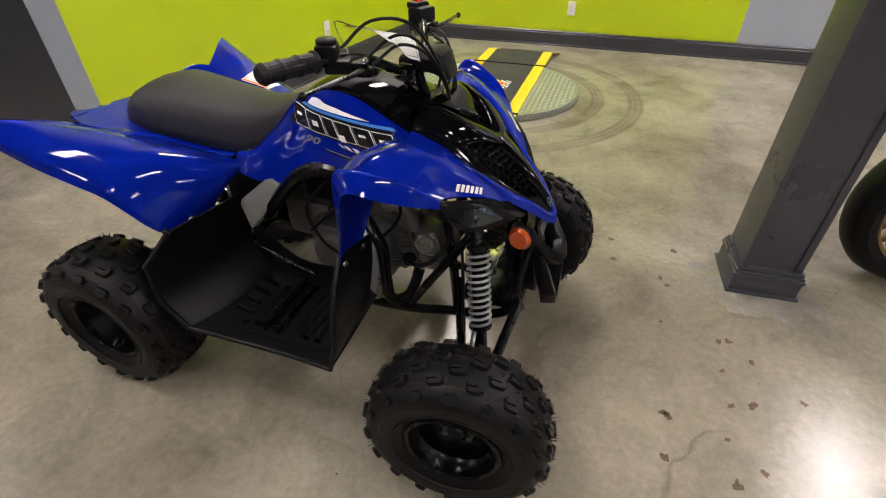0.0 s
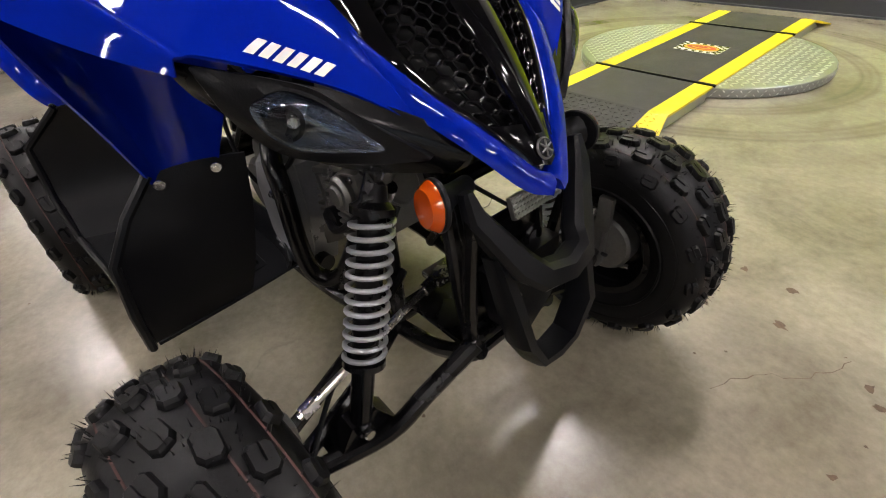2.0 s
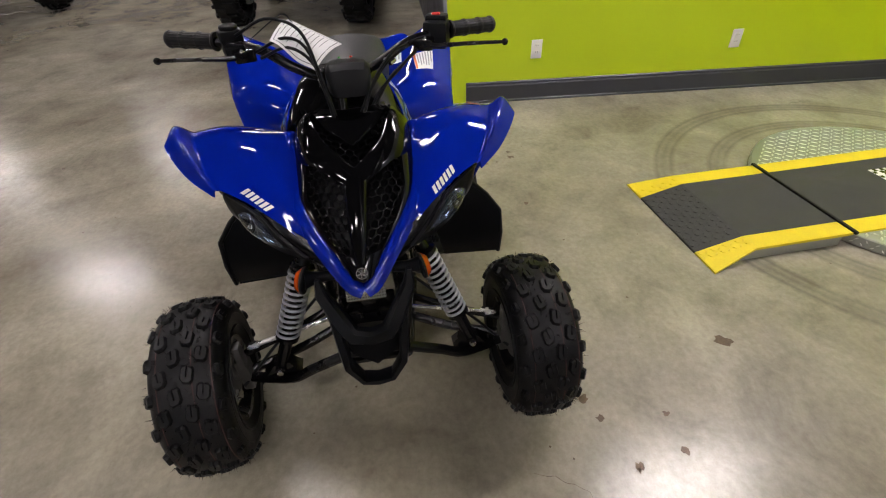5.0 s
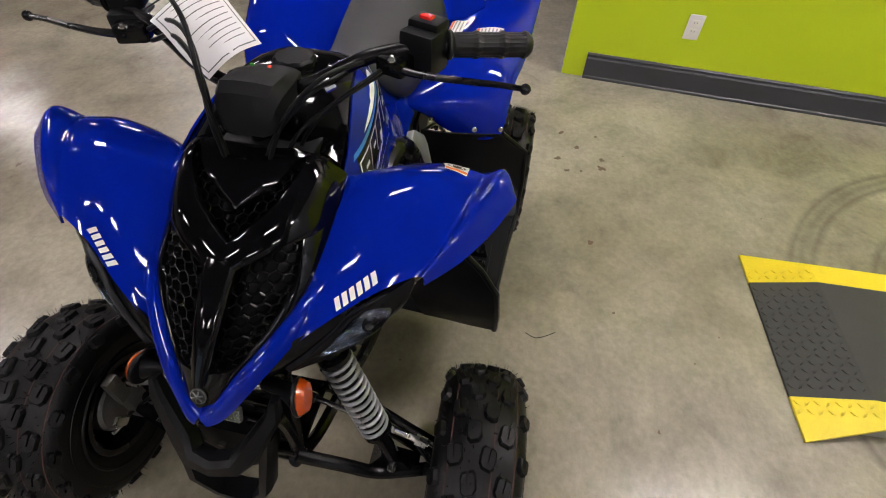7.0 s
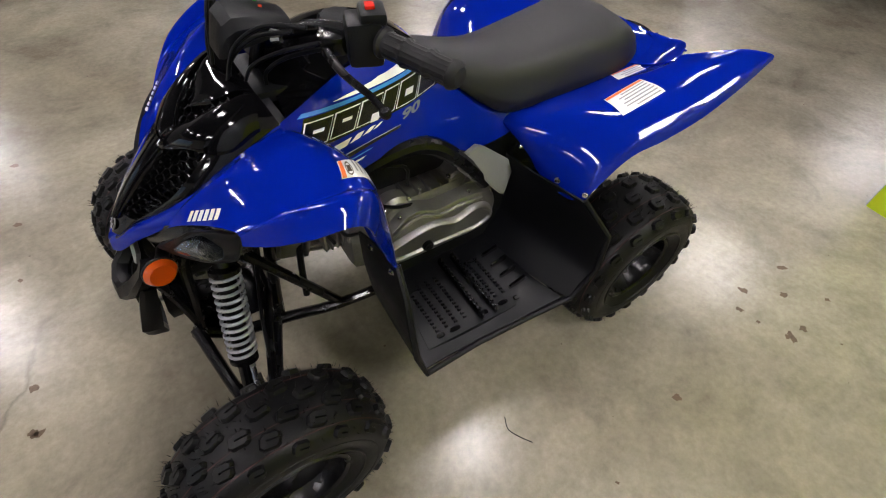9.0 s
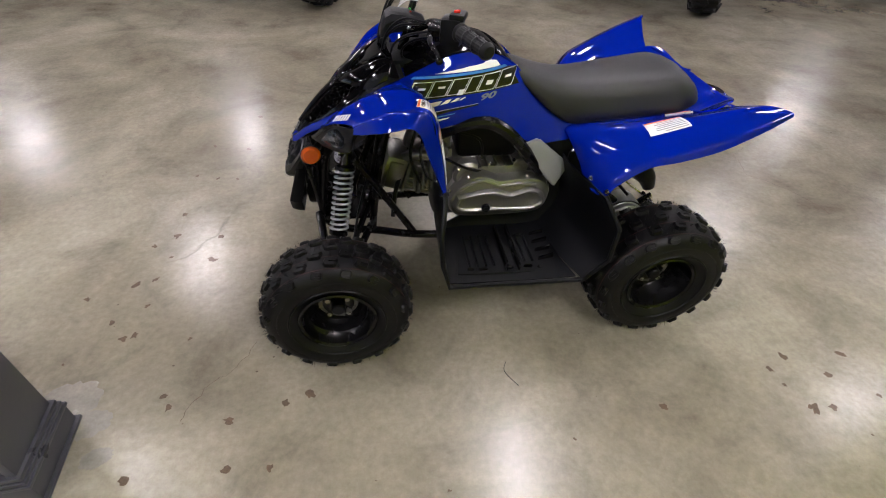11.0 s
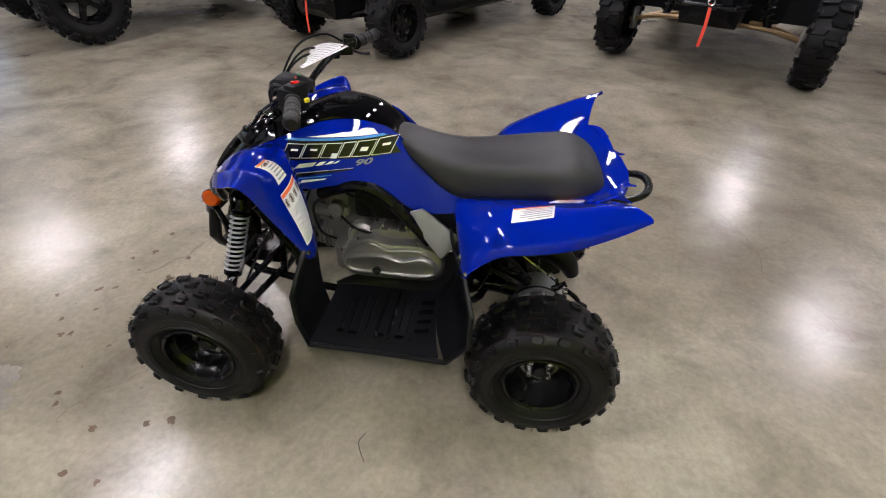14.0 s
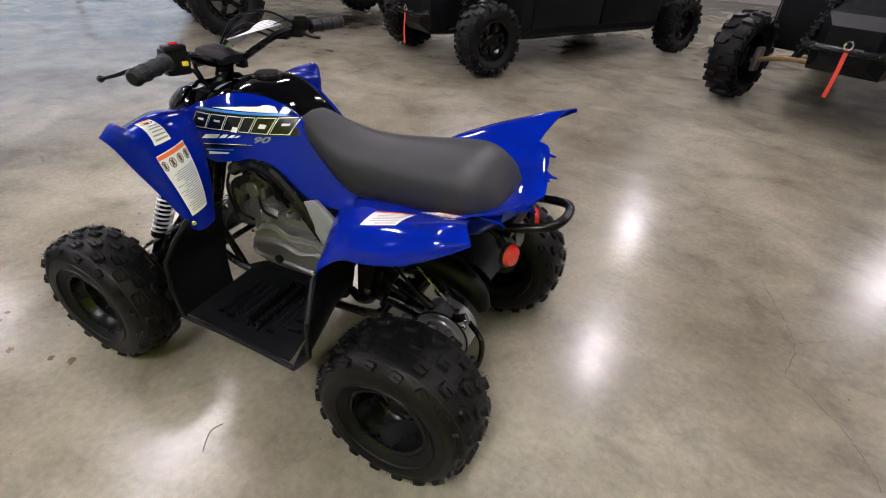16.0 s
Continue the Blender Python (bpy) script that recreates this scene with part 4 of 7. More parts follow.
def guard_bar(bm, half, sizes, facing=(1, 0, 0.25), n=3):
    """A mirrored bar of soft-cornered oblong section; sizes are (half height, half depth) to each point."""
    pts = half + [(x, -y, z) for x, y, z in half[-2::-1]]
    sz = sizes + sizes[-2::-1]
    path, size = spline(pts, n), spline([(a, b, 0) for a, b in sz], n)
    rings = []
    for k, p in enumerate(path):
        d = (path[min(k + 1, len(path) - 1)] - path[max(k - 1, 0)]).normalized()
        out = Vector(facing)
        out = (out - d * out.dot(d)).normalized()
        up = out.cross(d)
        h, w = size[k].x, size[k].y
        rings.append([p + up * (a * h) + out * (b * w) for a, b in ((1, 0.45), (0.62, 1), (-0.62, 1), (-1, 0.45), (-1, -0.7), (-0.8, -1), (0.8, -1), (1, -0.7))])
    loft(bm, rings)


bm = bmesh.new()
bow = [(0.578, 0.097, 0.560), (0.590, 0.094, 0.530), (0.626, 0.056, 0.464), (0.644, 0.036, 0.447), (0.650, 0.0, 0.443)]
guard_bar(bm, bow, [(0.006, 0.009), (0.013, 0.012), (0.019, 0.016), (0.018, 0.017), (0.016, 0.017)], n=1)
part("upper_bow", bm, BLACK_MATT, bumper, sharp=24)
bm = bmesh.new()
loop_ = [(0.604, 0.078, 0.480), (0.624, 0.070, 0.410), (0.641, 0.064, 0.352), (0.643, 0.036, 0.300), (0.644, 0.0, 0.292)]
guard_bar(bm, loop_, [(0.010, 0.014), (0.011, 0.018), (0.010, 0.02), (0.008, 0.02), (0.008, 0.02)], n=1)
part("lower_bow", bm, BLACK_MATT, bumper, sharp=24)
for s in (1, -1):
    bm = bmesh.new()
    tube(bm, [(0.590, s * 0.098, 0.53), (0.575, s * 0.088, 0.45), (0.565, s * 0.08, 0.36), (0.56, s * 0.07, 0.28)], 0.010, 8, 3)
    part("bumper_stay", bm, BLACK_PAINT, bumper)
bm = bmesh.new()
loft(bm, [[(0.594 - d, -0.066, 0.43), (0.594 - d, 0.066, 0.43), (0.602 - d, 0.062, 0.375), (0.602 - d, 0.050, 0.335), (0.602 - d, 0.0, 0.292), (0.602 - d, -0.050, 0.335), (0.602 - d, -0.062, 0.375)] for d in (0.0, 0.03)])
part("inner_guard", bm, BLACK_MATT, bumper)
for s in (1, -1):
    bm = bmesh.new()
    disc(bm, (0.603, s * 0.03, 0.385), (1, 0, 0), 0.006, 0.008, 6)
    part("bolt", bm, DARK_ALLOY, bumper)
    bm = bmesh.new()
    tube(bm, [(0.575, s * 0.032 + 0.014 * math.cos(a), 0.436 + 0.014 * math.sin(a)) for a in (k * math.pi / 8 for k in range(17))], 0.004, 6, 1)
    part("eyelet", bm, BLACK_PAINT, bumper)

# ---- chassis ----
TUBES = [
    ([(0.58, 0.075, 0.295), (0.50, 0.085, 0.245), (0.38, 0.10, 0.235), (0.20, 0.125, 0.225), (-0.24, 0.125, 0.225), (-0.33, 0.10, 0.29)], 0.0135),
    ([(0.40, 0.085, 0.238), (0.385, 0.075, 0.36), (0.36, 0.06, 0.50), (0.325, 0.045, 0.64), (0.30, 0.03, 0.76)], 0.013),
    ([(0.565, 0.075, 0.27), (0.545, 0.080, 0.40), (0.52, 0.080, 0.53), (0.44, 0.07, 0.60), (0.33, 0.05, 0.66)], 0.011),
    ([(0.33, 0.05, 0.66), (0.15, 0.075, 0.655), (-0.05, 0.085, 0.600), (-0.35, 0.095, 0.575), (-0.60, 0.085, 0.625)], 0.012),
    ([(0.20, 0.120, 0.60), (0.125, 0.140, 0.640), (0.045, 0.148, 0.650), (-0.03, 0.150, 0.605), (-0.14, 0.150, 0.480)], 0.0195),
    ([(-0.30, 0.11, 0.27), (-0.33, 0.10, 0.42), (-0.36, 0.095, 0.57)], 0.012),
    ([(0.475, 0.09, 0.575), (0.47, 0.125, 0.572)], 0.014),
    ([(0.256, 0.112, 0.222), (0.345, 0.106, 0.365), (0.440, 0.098, 0.515)], 0.012),
]
frame_ = part("frame", (lambda b: ([tube(b, [(x, s * y, z) for x, y, z in pts], r, 10, 4) for pts, r in TUBES for s in (1, -1)], b)[1])(bmesh.new()), BLACK_PAINT, quad, "black painted tube frame")
for x, z, r in ((0.565, 0.30, 0.011), (0.40, 0.24, 0.011), (0.52, 0.535, 0.010), (0.33, 0.655, 0.012), (-0.33, 0.29, 0.012), (-0.60, 0.62, 0.010), (0.05, 0.225, 0.010)):
    bm = bmesh.new()
    tube(bm, [(x, -0.09, z), (x, 0.09, z)], r, 10, 1)
    part("cross_member", bm, BLACK_PAINT, frame_)
for at, size in (((0.49, 0, 0.275), (0.17, 0.15, 0.012)), ((0.552, 0, 0.40), (0.012, 0.12, 0.16))):
    bm = bmesh.new()
    box(bm, at, size, bevel=0.003)
    part("frame_plate", bm, BLACK_PAINT, frame_)
# steering column
bm = bmesh.new()
tube(bm, [(0.475, 0, 0.32), (0.36, 0, 0.60), (0.262, 0, 0.875)], 0.012, 12, 1)
part("steering_column", bm, BLACK_PAINT, quad)
bm = bmesh.new()
box(bm, (0.466, 0, 0.352), (0.04, 0.13, 0.012), bevel=0.003)
part("steering_arm", bm, CHROME, quad, "plated steel steering arm")


def coil(bm, a, b, r, wire, turns, n=8, steps=18):
    a, b = Vector(a), Vector(b)
    d = (b - a).normalized()
    side = d.orthogonal().normalized()
    up = d.cross(side)
    pts = []
    for k in range(turns * steps + 1):
        t = k / (turns * steps)
        ang = 2 * math.pi * k / steps
        pts.append(a.lerp(b, t) + r * (math.cos(ang) * side + math.sin(ang) * up))
    tube(bm, pts, wire, n, 1)


def shock(parent, top, bottom, r, wire, turns):
    top, bottom = Vector(top), Vector(bottom)
    d = (bottom - top).normalized()
    length = (bottom - top).length
    bm = bmesh.new()
    tube(bm, [top + d * length * 0.12, top + d * length * 0.75], r * 0.62, 16, 1)
    ob = part("shock_absorber", bm, BLACK_PAINT, parent, "black damper with a silver coil spring")
    for name, path, radii in (("damper_cap", (0.0, 0.10, 0.12), [0.013, 0.018, r * 0.95]), ("spring_seat", (0.12, 0.146), [r * 1.02, r * 1.02]), ("spring_seat", (0.71, 0.735), [r, r]), ("damper_rod", (0.74, 1.0), [r * 0.55, r * 0.55])):
        bm = bmesh.new()
        tube(bm, [top + d * length * q for q in path], radii, 16, 1)
        part(name, bm, BLACK_PAINT, ob)
    bm = bmesh.new()
    coil(bm, top + d * length * 0.145, top + d * length * 0.70, r * 0.93, wire, turns)
    part("spring", bm, SPRING, ob, "silver painted coil spring")
    for p in (top, bottom):
        bm = bmesh.new()
        disc(bm, p, (1, 0, 0), 0.013, 0.035, 14, bevel=0.002)
        part("eye", bm, BLACK_PAINT, ob)
        bm = bmesh.new()
        disc(bm, p + Vector((0.021, 0, 0)), (1, 0, 0), 0.008, 0.008, 6)
        part("bolt", bm, CHROME, ob)


for s in (1, -1):
    shock(quad, (0.460, s * 0.128, 0.556), (0.520, s * 0.250, 0.240), 0.0285, 0.0035, 12)
    bm = bmesh.new()
    tube(bm, [(0.572, s * 0.078, 0.305), (0.558, s * 0.160, 0.258), (0.545, s * 0.225, 0.218), (0.512, s * 0.330, 0.206)], 0.0135, 10, 4)
    tube(bm, [(0.405, s * 0.085, 0.250), (0.450, s * 0.200, 0.226), (0.492, s * 0.330, 0.214)], 0.0125, 10, 4)
    arm = part("lower_arm", bm, BLACK_PAINT, quad, "black tubular suspension arm")
    bm = bmesh.new()
    loft(bm, [[(x, s * y, z) for x, y, z in ring] for ring in ([(0.536, 0.20, 0.216), (0.49, 0.20, 0.222), (0.49, 0.30, 0.214), (0.532, 0.30, 0.206)], [(0.528, 0.226, 0.258), (0.502, 0.226, 0.262), (0.502, 0.266, 0.256), (0.528, 0.266, 0.252)])])
    part("shock_bracket", bm, BLACK_PAINT, arm)
    bm = bmesh.new()
    tube(bm, [(0.402, s * 0.07, 0.335), (0.45, s * 0.20, 0.30), (0.488, s * 0.335, 0.272)], 0.010, 10, 2)
    part("upper_arm", bm, BLACK_PAINT, quad)
    bm = bmesh.new()
    tube(bm, [(0.472, s * 0.060, 0.354), (0.505, s * 0.318, 0.310)], 0.0058, 10, 1)
    rod = part("tie_rod", bm, CHROME, quad, "bright plated steering tie rod")
    for q in (0.06, 0.94):
        p = Vector((0.472, s * 0.060, 0.354)).lerp(Vector((0.505, s * 0.318, 0.310)), q)
        bm = bmesh.new()
        disc(bm, p, (0.03, s * 0.25, -0.036), 0.0105, 0.022, 6)
        part("rod_nut", bm, CHROME, rod)
    bm = bmesh.new()
    box(bm, (0.502, s * 0.345, 0.225), (0.045, 0.03, 0.11), bevel=0.008)
    tube(bm, [(0.502, s * 0.33, 0.222), (0.50, s * 0.40, 0.222)], 0.02, 14, 1)
    box(bm, (0.518, s * 0.338, 0.30), (0.03, 0.018, 0.075), bevel=0.005)
    part("steering_knuckle", bm, DARK_ALLOY, quad, "dark cast steering knuckle")
    bm = bmesh.new()
    box(bm, (0.545, s * 0.366, 0.186), (0.02, 0.012, 0.035), Matrix.Rotation(0.5, 3, "Y"), bevel=0.003)
    disc(bm, (0.556, s * 0.372, 0.172), (1, s * 0.3, 0), 0.006, 0.03, 10)
    part("brake_lever", bm, CHROME, quad, "plated brake arm on the wheel hub")
    bm = bmesh.new()
    tube(bm, [(0.40, s * 0.06, 0.45), (0.44, s * 0.16, 0.36), (0.475, s * 0.27, 0.262), (0.53, s * 0.352, 0.196)], 0.0042, 6, 5)
    part("brake_cable", bm, BLACK_MATT, quad)

# ---- engine ----
engine = new("engine")
engine.parent = quad
RIM = [(0.156, 0.383), (0.130, 0.426), (0.088, 0.466), (0.048, 0.478), (0.018, 0.468), (-0.010, 0.458), (-0.072, 0.463), (-0.137, 0.457), (-0.174, 0.434), (-0.188, 0.396), (-0.176, 0.343), (-0.138, 0.318), (-0.029, 0.311), (0.091, 0.312), (0.139, 0.330)]
FACE = [(0.124, 0.402), (0.060, 0.418), (0.004, 0.422), (-0.052, 0.407), (-0.109, 0.424), (-0.152, 0.406), (-0.163, 0.366), (-0.110, 0.343), (0.008, 0.345), (0.106, 0.345), (0.134, 0.368)]


def plate(name, outline, steps, mat, label=""):
    """A cast plate whose rim follows an outline in x and z; steps are (y, inset in metres)."""
    loop = [Vector((p.x, p.y)) for p in spline([(x, z, 0) for x, z in outline + outline[:1]], 4)[:-1]]
    n = len(loop)
    rings = []
    for y, inset in steps:
        ring = []
        for k, p in enumerate(loop):
            d = loop[(k + 1) % n] - loop[k - 1]
            inward = Vector((-d.y, d.x)).normalized()
            ring.append((p.x + inward.x * inset, y, p.y + inward.y * inset))
        rings.append(ring)
    bm = bmesh.new()
    loft(bm, rings)
    return part(name, bm, mat, engine, label, sharp=32)


cover = plate("drive_cover", RIM, ((0.085, -0.004), (0.118, -0.004), (0.118, 0.0), (0.140, 0.002), (0.152, 0.008), (0.157, 0.018)), ALLOY, "silver-grey cast drive cover")
plate("cover_boss", FACE, ((0.150, -0.006), (0.166, -0.002), (0.172, 0.004), (0.172, 0.009), (0.166, 0.014), (0.165, 0.018)), ALLOY)
bm = bmesh.new()
tube(bm, [(x, 0.157, z - 0.016) for x, z in ((0.120, 0.440), (0.080, 0.466), (0.048, 0.474), (0.016, 0.463), (-0.012, 0.452), (-0.072, 0.458), (-0.132, 0.452))], 0.006, 8, 4)
part("cover_ridge", bm, ALLOY, engine, sharp=45)
bm = bmesh.new()
disc(bm, (0.030, 0.170, 0.361), (0, 1, 0), 0.0145, 0.012, 22, bevel=0.002)
disc(bm, (0.030, 0.177, 0.361), (0, 1, 0), 0.007, 0.004, 6)
part("cover_plug", bm, BLACK_MATT, engine, "black round plug")
for x, z in ((0.148, 0.412), (0.09, 0.462), (-0.10, 0.460), (-0.172, 0.43), (-0.168, 0.345), (-0.02, 0.316), (0.12, 0.322)):
    bolt_on("cover_bolt", engine, (x, 0.142, z), (0, 1, 0), 0.006)
bm = bmesh.new()
box(bm, (0.07, 0.0, 0.36), (0.26, 0.19, 0.16), bevel=0.03)
box(bm, (-0.10, 0.03, 0.40), (0.16, 0.13, 0.13), bevel=0.025)
box(bm, (0.14, 0.02, 0.44), (0.14, 0.14, 0.10), bevel=0.02)
disc(bm, (0.11, -0.105, 0.35), (0, 1, 0), 0.075, 0.05, 28, bevel=0.012)
disc(bm, (0.02, -0.10, 0.36), (0, 1, 0), 0.06, 0.04, 28, bevel=0.010)
part("crankcase", bm, DARK_ALLOY, engine, "dull cast alloy crankcase", sharp=45)
bm = bmesh.new()
disc(bm, (0.085, 0.098, 0.448), (0, 1, 0), 0.050, 0.05, 30, bevel=0.010)
disc(bm, (0.085, 0.118, 0.448), (0, 1, 0), 0.030, 0.02, 24, bevel=0.004)
box(bm, (-0.02, 0.085, 0.470), (0.15, 0.07, 0.035), bevel=0.012)
disc(bm, (-0.085, 0.085, 0.478), (0, 1, 0), 0.028, 0.06, 20, bevel=0.006)
for k in range(5):
    box(bm, (-0.06 + 0.028 * k, 0.085, 0.490), (0.005, 0.07, 0.014), bevel=0.0015)
part("upper_case", bm, ALLOY, engine, "rough cast upper crankcase with ribs", sharp=40)
for x, y, z in ((0.02, 0.11, 0.492), (-0.06, 0.11, 0.500), (0.118, 0.118, 0.480), (0.052, 0.118, 0.484)):
    bolt_on("case_bolt", engine, (x, y, z), (0, 0.6, 0.8), 0.006)
bm = bmesh.new()
box(bm, (0.172, 0.045, 0.492), (0.050, 0.062, 0.052), bevel=0.008)
disc(bm, (0.172, 0.050, 0.532), (0, 0.2, 1), 0.024, 0.032, 22, bevel=0.004)
disc(bm, (0.172, 0.053, 0.556), (0, 0.2, 1), 0.013, 0.028, 16, bevel=0.003)
disc(bm, (0.172, 0.082, 0.500), (0, 1, 0), 0.014, 0.022, 16, bevel=0.003)
disc(bm, (0.190, 0.048, 0.452), (0, 0, 1), 0.021, 0.034, 20, bevel=0.005)
box(bm, (0.145, 0.070, 0.515), (0.016, 0.020, 0.030), bevel=0.004)
tube(bm, [(0.205, 0.045, 0.492), (0.250, 0.035, 0.488), (0.285, 0.020, 0.465)], [0.020, 0.018, 0.020], 14, 3)
part("choke_body", bm, ALLOY, engine, "grey cast throttle body", sharp=40)
bm = bmesh.new()
box(bm, (0.215, 0.040, 0.440), (0.085, 0.07, 0.010), bevel=0.002)
fin_plate = part("fin_plate", bm, ALLOY, engine, "pale cooling fins")
for k in range(6):
    bm = bmesh.new()
    box(bm, (0.185 + 0.014 * k, 0.062, 0.418), (0.005, 0.055, 0.060), bevel=0.001)
    part("fin", bm, ALLOY, fin_plate)
LEAN = Matrix.Rotation(radians(-17), 3, "Y")


def in_cylinder(u, y, w):
    """A place along, across and above the middle of the forward-leaning cylinder."""
    return Vector((0.222, 0, 0.393)) + LEAN @ Vector((u, y, w))


bm = bmesh.new()
box(bm, in_cylinder(0, -0.022, 0), (0.13, 0.104, 0.100), LEAN, bevel=0.012)
box(bm, in_cylinder(0, -0.022, 0.060), (0.100, 0.126, 0.010), LEAN, bevel=0.003)
box(bm, in_cylinder(0.004, -0.022, 0), (0.016, 0.130, 0.112), LEAN, bevel=0.004)
box(bm, in_cylinder(0.058, -0.022, 0), (0.012, 0.136, 0.122), LEAN, bevel=0.004)
cylinder = part("cylinder", bm, DARK_ALLOY, engine, "dull finned alloy cylinder", sharp=40)
for k in range(9):
    for u, long in ((-0.028, 0.044), (0.032, 0.036)):
        bm = bmesh.new()
        box(bm, in_cylinder(u, -0.022, -0.050 + 0.0125 * k), (long, 0.136 - 0.004 * abs(k - 4), 0.0055), LEAN, bevel=0.0012)
        part("fin", bm, ALLOY, cylinder)
bm = bmesh.new()
box(bm, in_cylinder(0.102, -0.022, 0.002), (0.078, 0.142, 0.124), LEAN, bevel=0.024)
box(bm, in_cylinder(0.102, -0.022, 0.002), (0.050, 0.152, 0.092), LEAN, bevel=0.012)
disc(bm, in_cylinder(0.100, -0.096, 0.030), (0, 1, 0), 0.030, 0.020, 24, bevel=0.006)
disc(bm, in_cylinder(0.100, -0.108, 0.030), (0, 1, 0), 0.018, 0.008, 18, bevel=0.003)
disc(bm, in_cylinder(0.140, -0.015, 0.015), (1, 0, 0.3), 0.030, 0.024, 20, bevel=0.005)
disc(bm, in_cylinder(0.050, -0.055, 0.078), (0, 0.1, 1), 0.026, 0.022, 20, bevel=0.004)
head = part("cylinder_head", bm, ALLOY, engine, "rounded cast alloy cylinder head", sharp=40)
for k in range(5):
    bm = bmesh.new()
    box(bm, in_cylinder(0.098, -0.100, -0.046 + 0.0125 * k), (0.058 - 0.004 * k, 0.010, 0.005), Matrix.Rotation(radians(-3), 3, "Y"), bevel=0.0012)
    part("head_fin", bm, ALLOY, head)
bm = bmesh.new()
disc(bm, in_cylinder(0.036, -0.095, -0.018), (0, 1, 0), 0.020, 0.026, 20, bevel=0.005)
tube(bm, [in_cylinder(0.036, -0.106, -0.018), in_cylinder(0.075, -0.118, -0.026), in_cylinder(0.120, -0.112, -0.012), in_cylinder(0.165, -0.085, 0.025), in_cylinder(0.180, -0.05, 0.09)], 0.0065, 10, 4)
part("plug_cap", bm, BLACK_MATT, engine, "black rubber spark plug cap and lead")
for u, w in ((0.072, 0.052), (0.132, 0.052), (0.072, -0.048), (0.132, -0.050)):
    bolt_on("head_bolt", head, in_cylinder(u, -0.094, w), (0, -1, 0), 0.006)
bm = bmesh.new()
tube(bm, [(0.180, -0.045, 0.512), (0.208, -0.055, 0.532), (0.240, -0.062, 0.527), (0.258, -0.064, 0.500), (0.263, -0.064, 0.468)], [0.019, 0.020, 0.021, 0.020, 0.019], 16, 4)
part("intake_pipe", bm, ALLOY, engine, "grey cast intake elbow", sharp=40)
bm = bmesh.new()
disc(bm, (0.2635, -0.064, 0.463), (0.05, 0, 1), 0.0225, 0.010, 20, bevel=0.003)
part("intake_clamp", bm, BLACK_MATT, engine)
bm = bmesh.new()
GENERATOR = [(0.100, 0.465), (0.160, 0.486), (0.194, 0.466), (0.201, 0.390), (0.190, 0.300), (0.166, 0.236), (0.118, 0.236), (0.078, 0.300), (0.070, 0.410)]
rings = []
for y, inset in ((-0.060, 0.0), (-0.112, 0.0), (-0.116, -0.004), (-0.126, -0.004), (-0.132, 0.002), (-0.144, 0.012), (-0.147, 0.022)):
    mx, mz = 0.137, 0.365
    rings.append([(mx + (x - mx) * (1 - inset / 0.06), y, mz + (z - mz) * (1 - inset / 0.12)) for x, z in GENERATOR])
loft(bm, rings)
part("generator_cover", bm, CAST_SILVER, engine, "pale cast generator cover", sharp=30)
for x, z in ((0.150, 0.408), (0.176, 0.470), (0.098, 0.440), (0.186, 0.310), (0.120, 0.250), (0.160, 0.252)):
    bolt_on("cover_bolt", engine, (x, -0.147 if z == 0.408 else -0.134, z), (0, -1, 0), 0.008)
for k in range(4):
    bm = bmesh.new()
    box(bm, (0.135 + 0.004 * k, -0.146, 0.292 - 0.011 * k), (0.066 - 0.006 * k, 0.006, 0.004), bevel=0.001)
    part("cover_rib", bm, CAST_SILVER, engine)
bm = bmesh.new()
box(bm, (0.175, 0.02, 0.535), (0.075, 0.085, 0.085), bevel=0.012)
disc(bm, (0.175, 0.075, 0.525), (0, 1, 0), 0.026, 0.04, 18, bevel=0.004)
disc(bm, (0.175, 0.02, 0.595), (0, 0, 1), 0.024, 0.05, 18, bevel=0.004)
disc(bm, (0.175, 0.02, 0.478), (0, 0, 1), 0.025, 0.04, 18, bevel=0.004)
part("carburettor", bm, DARK_ALLOY, engine, "grey cast carburettor")
bm = bmesh.new()
box(bm, (0.02, 0.01, 0.55), (0.20, 0.12, 0.12), bevel=0.02)
part("air_box", bm, BLACK_MATT, engine, "black plastic air box")
for pts, r in (([(0.20, -0.10, 0.255), (0.02, -0.12, 0.262), (-0.12, -0.13, 0.30), (-0.25, -0.13, 0.36)], 0.017), ([(0.150, -0.120, 0.520), (0.190, -0.145, 0.487), (0.212, -0.150, 0.440), (0.214, -0.150, 0.350), (0.216, -0.142, 0.275), (0.238, -0.122, 0.252), (0.262, -0.105, 0.268), (0.276, -0.085, 0.310), (0.280, -0.065, 0.345)], 0.0165)):
    bm = bmesh.new()
    tube(bm, pts, r, 12, 4)
    part("exhaust_pipe", bm, BLACK_PAINT, engine, "black exhaust pipe")
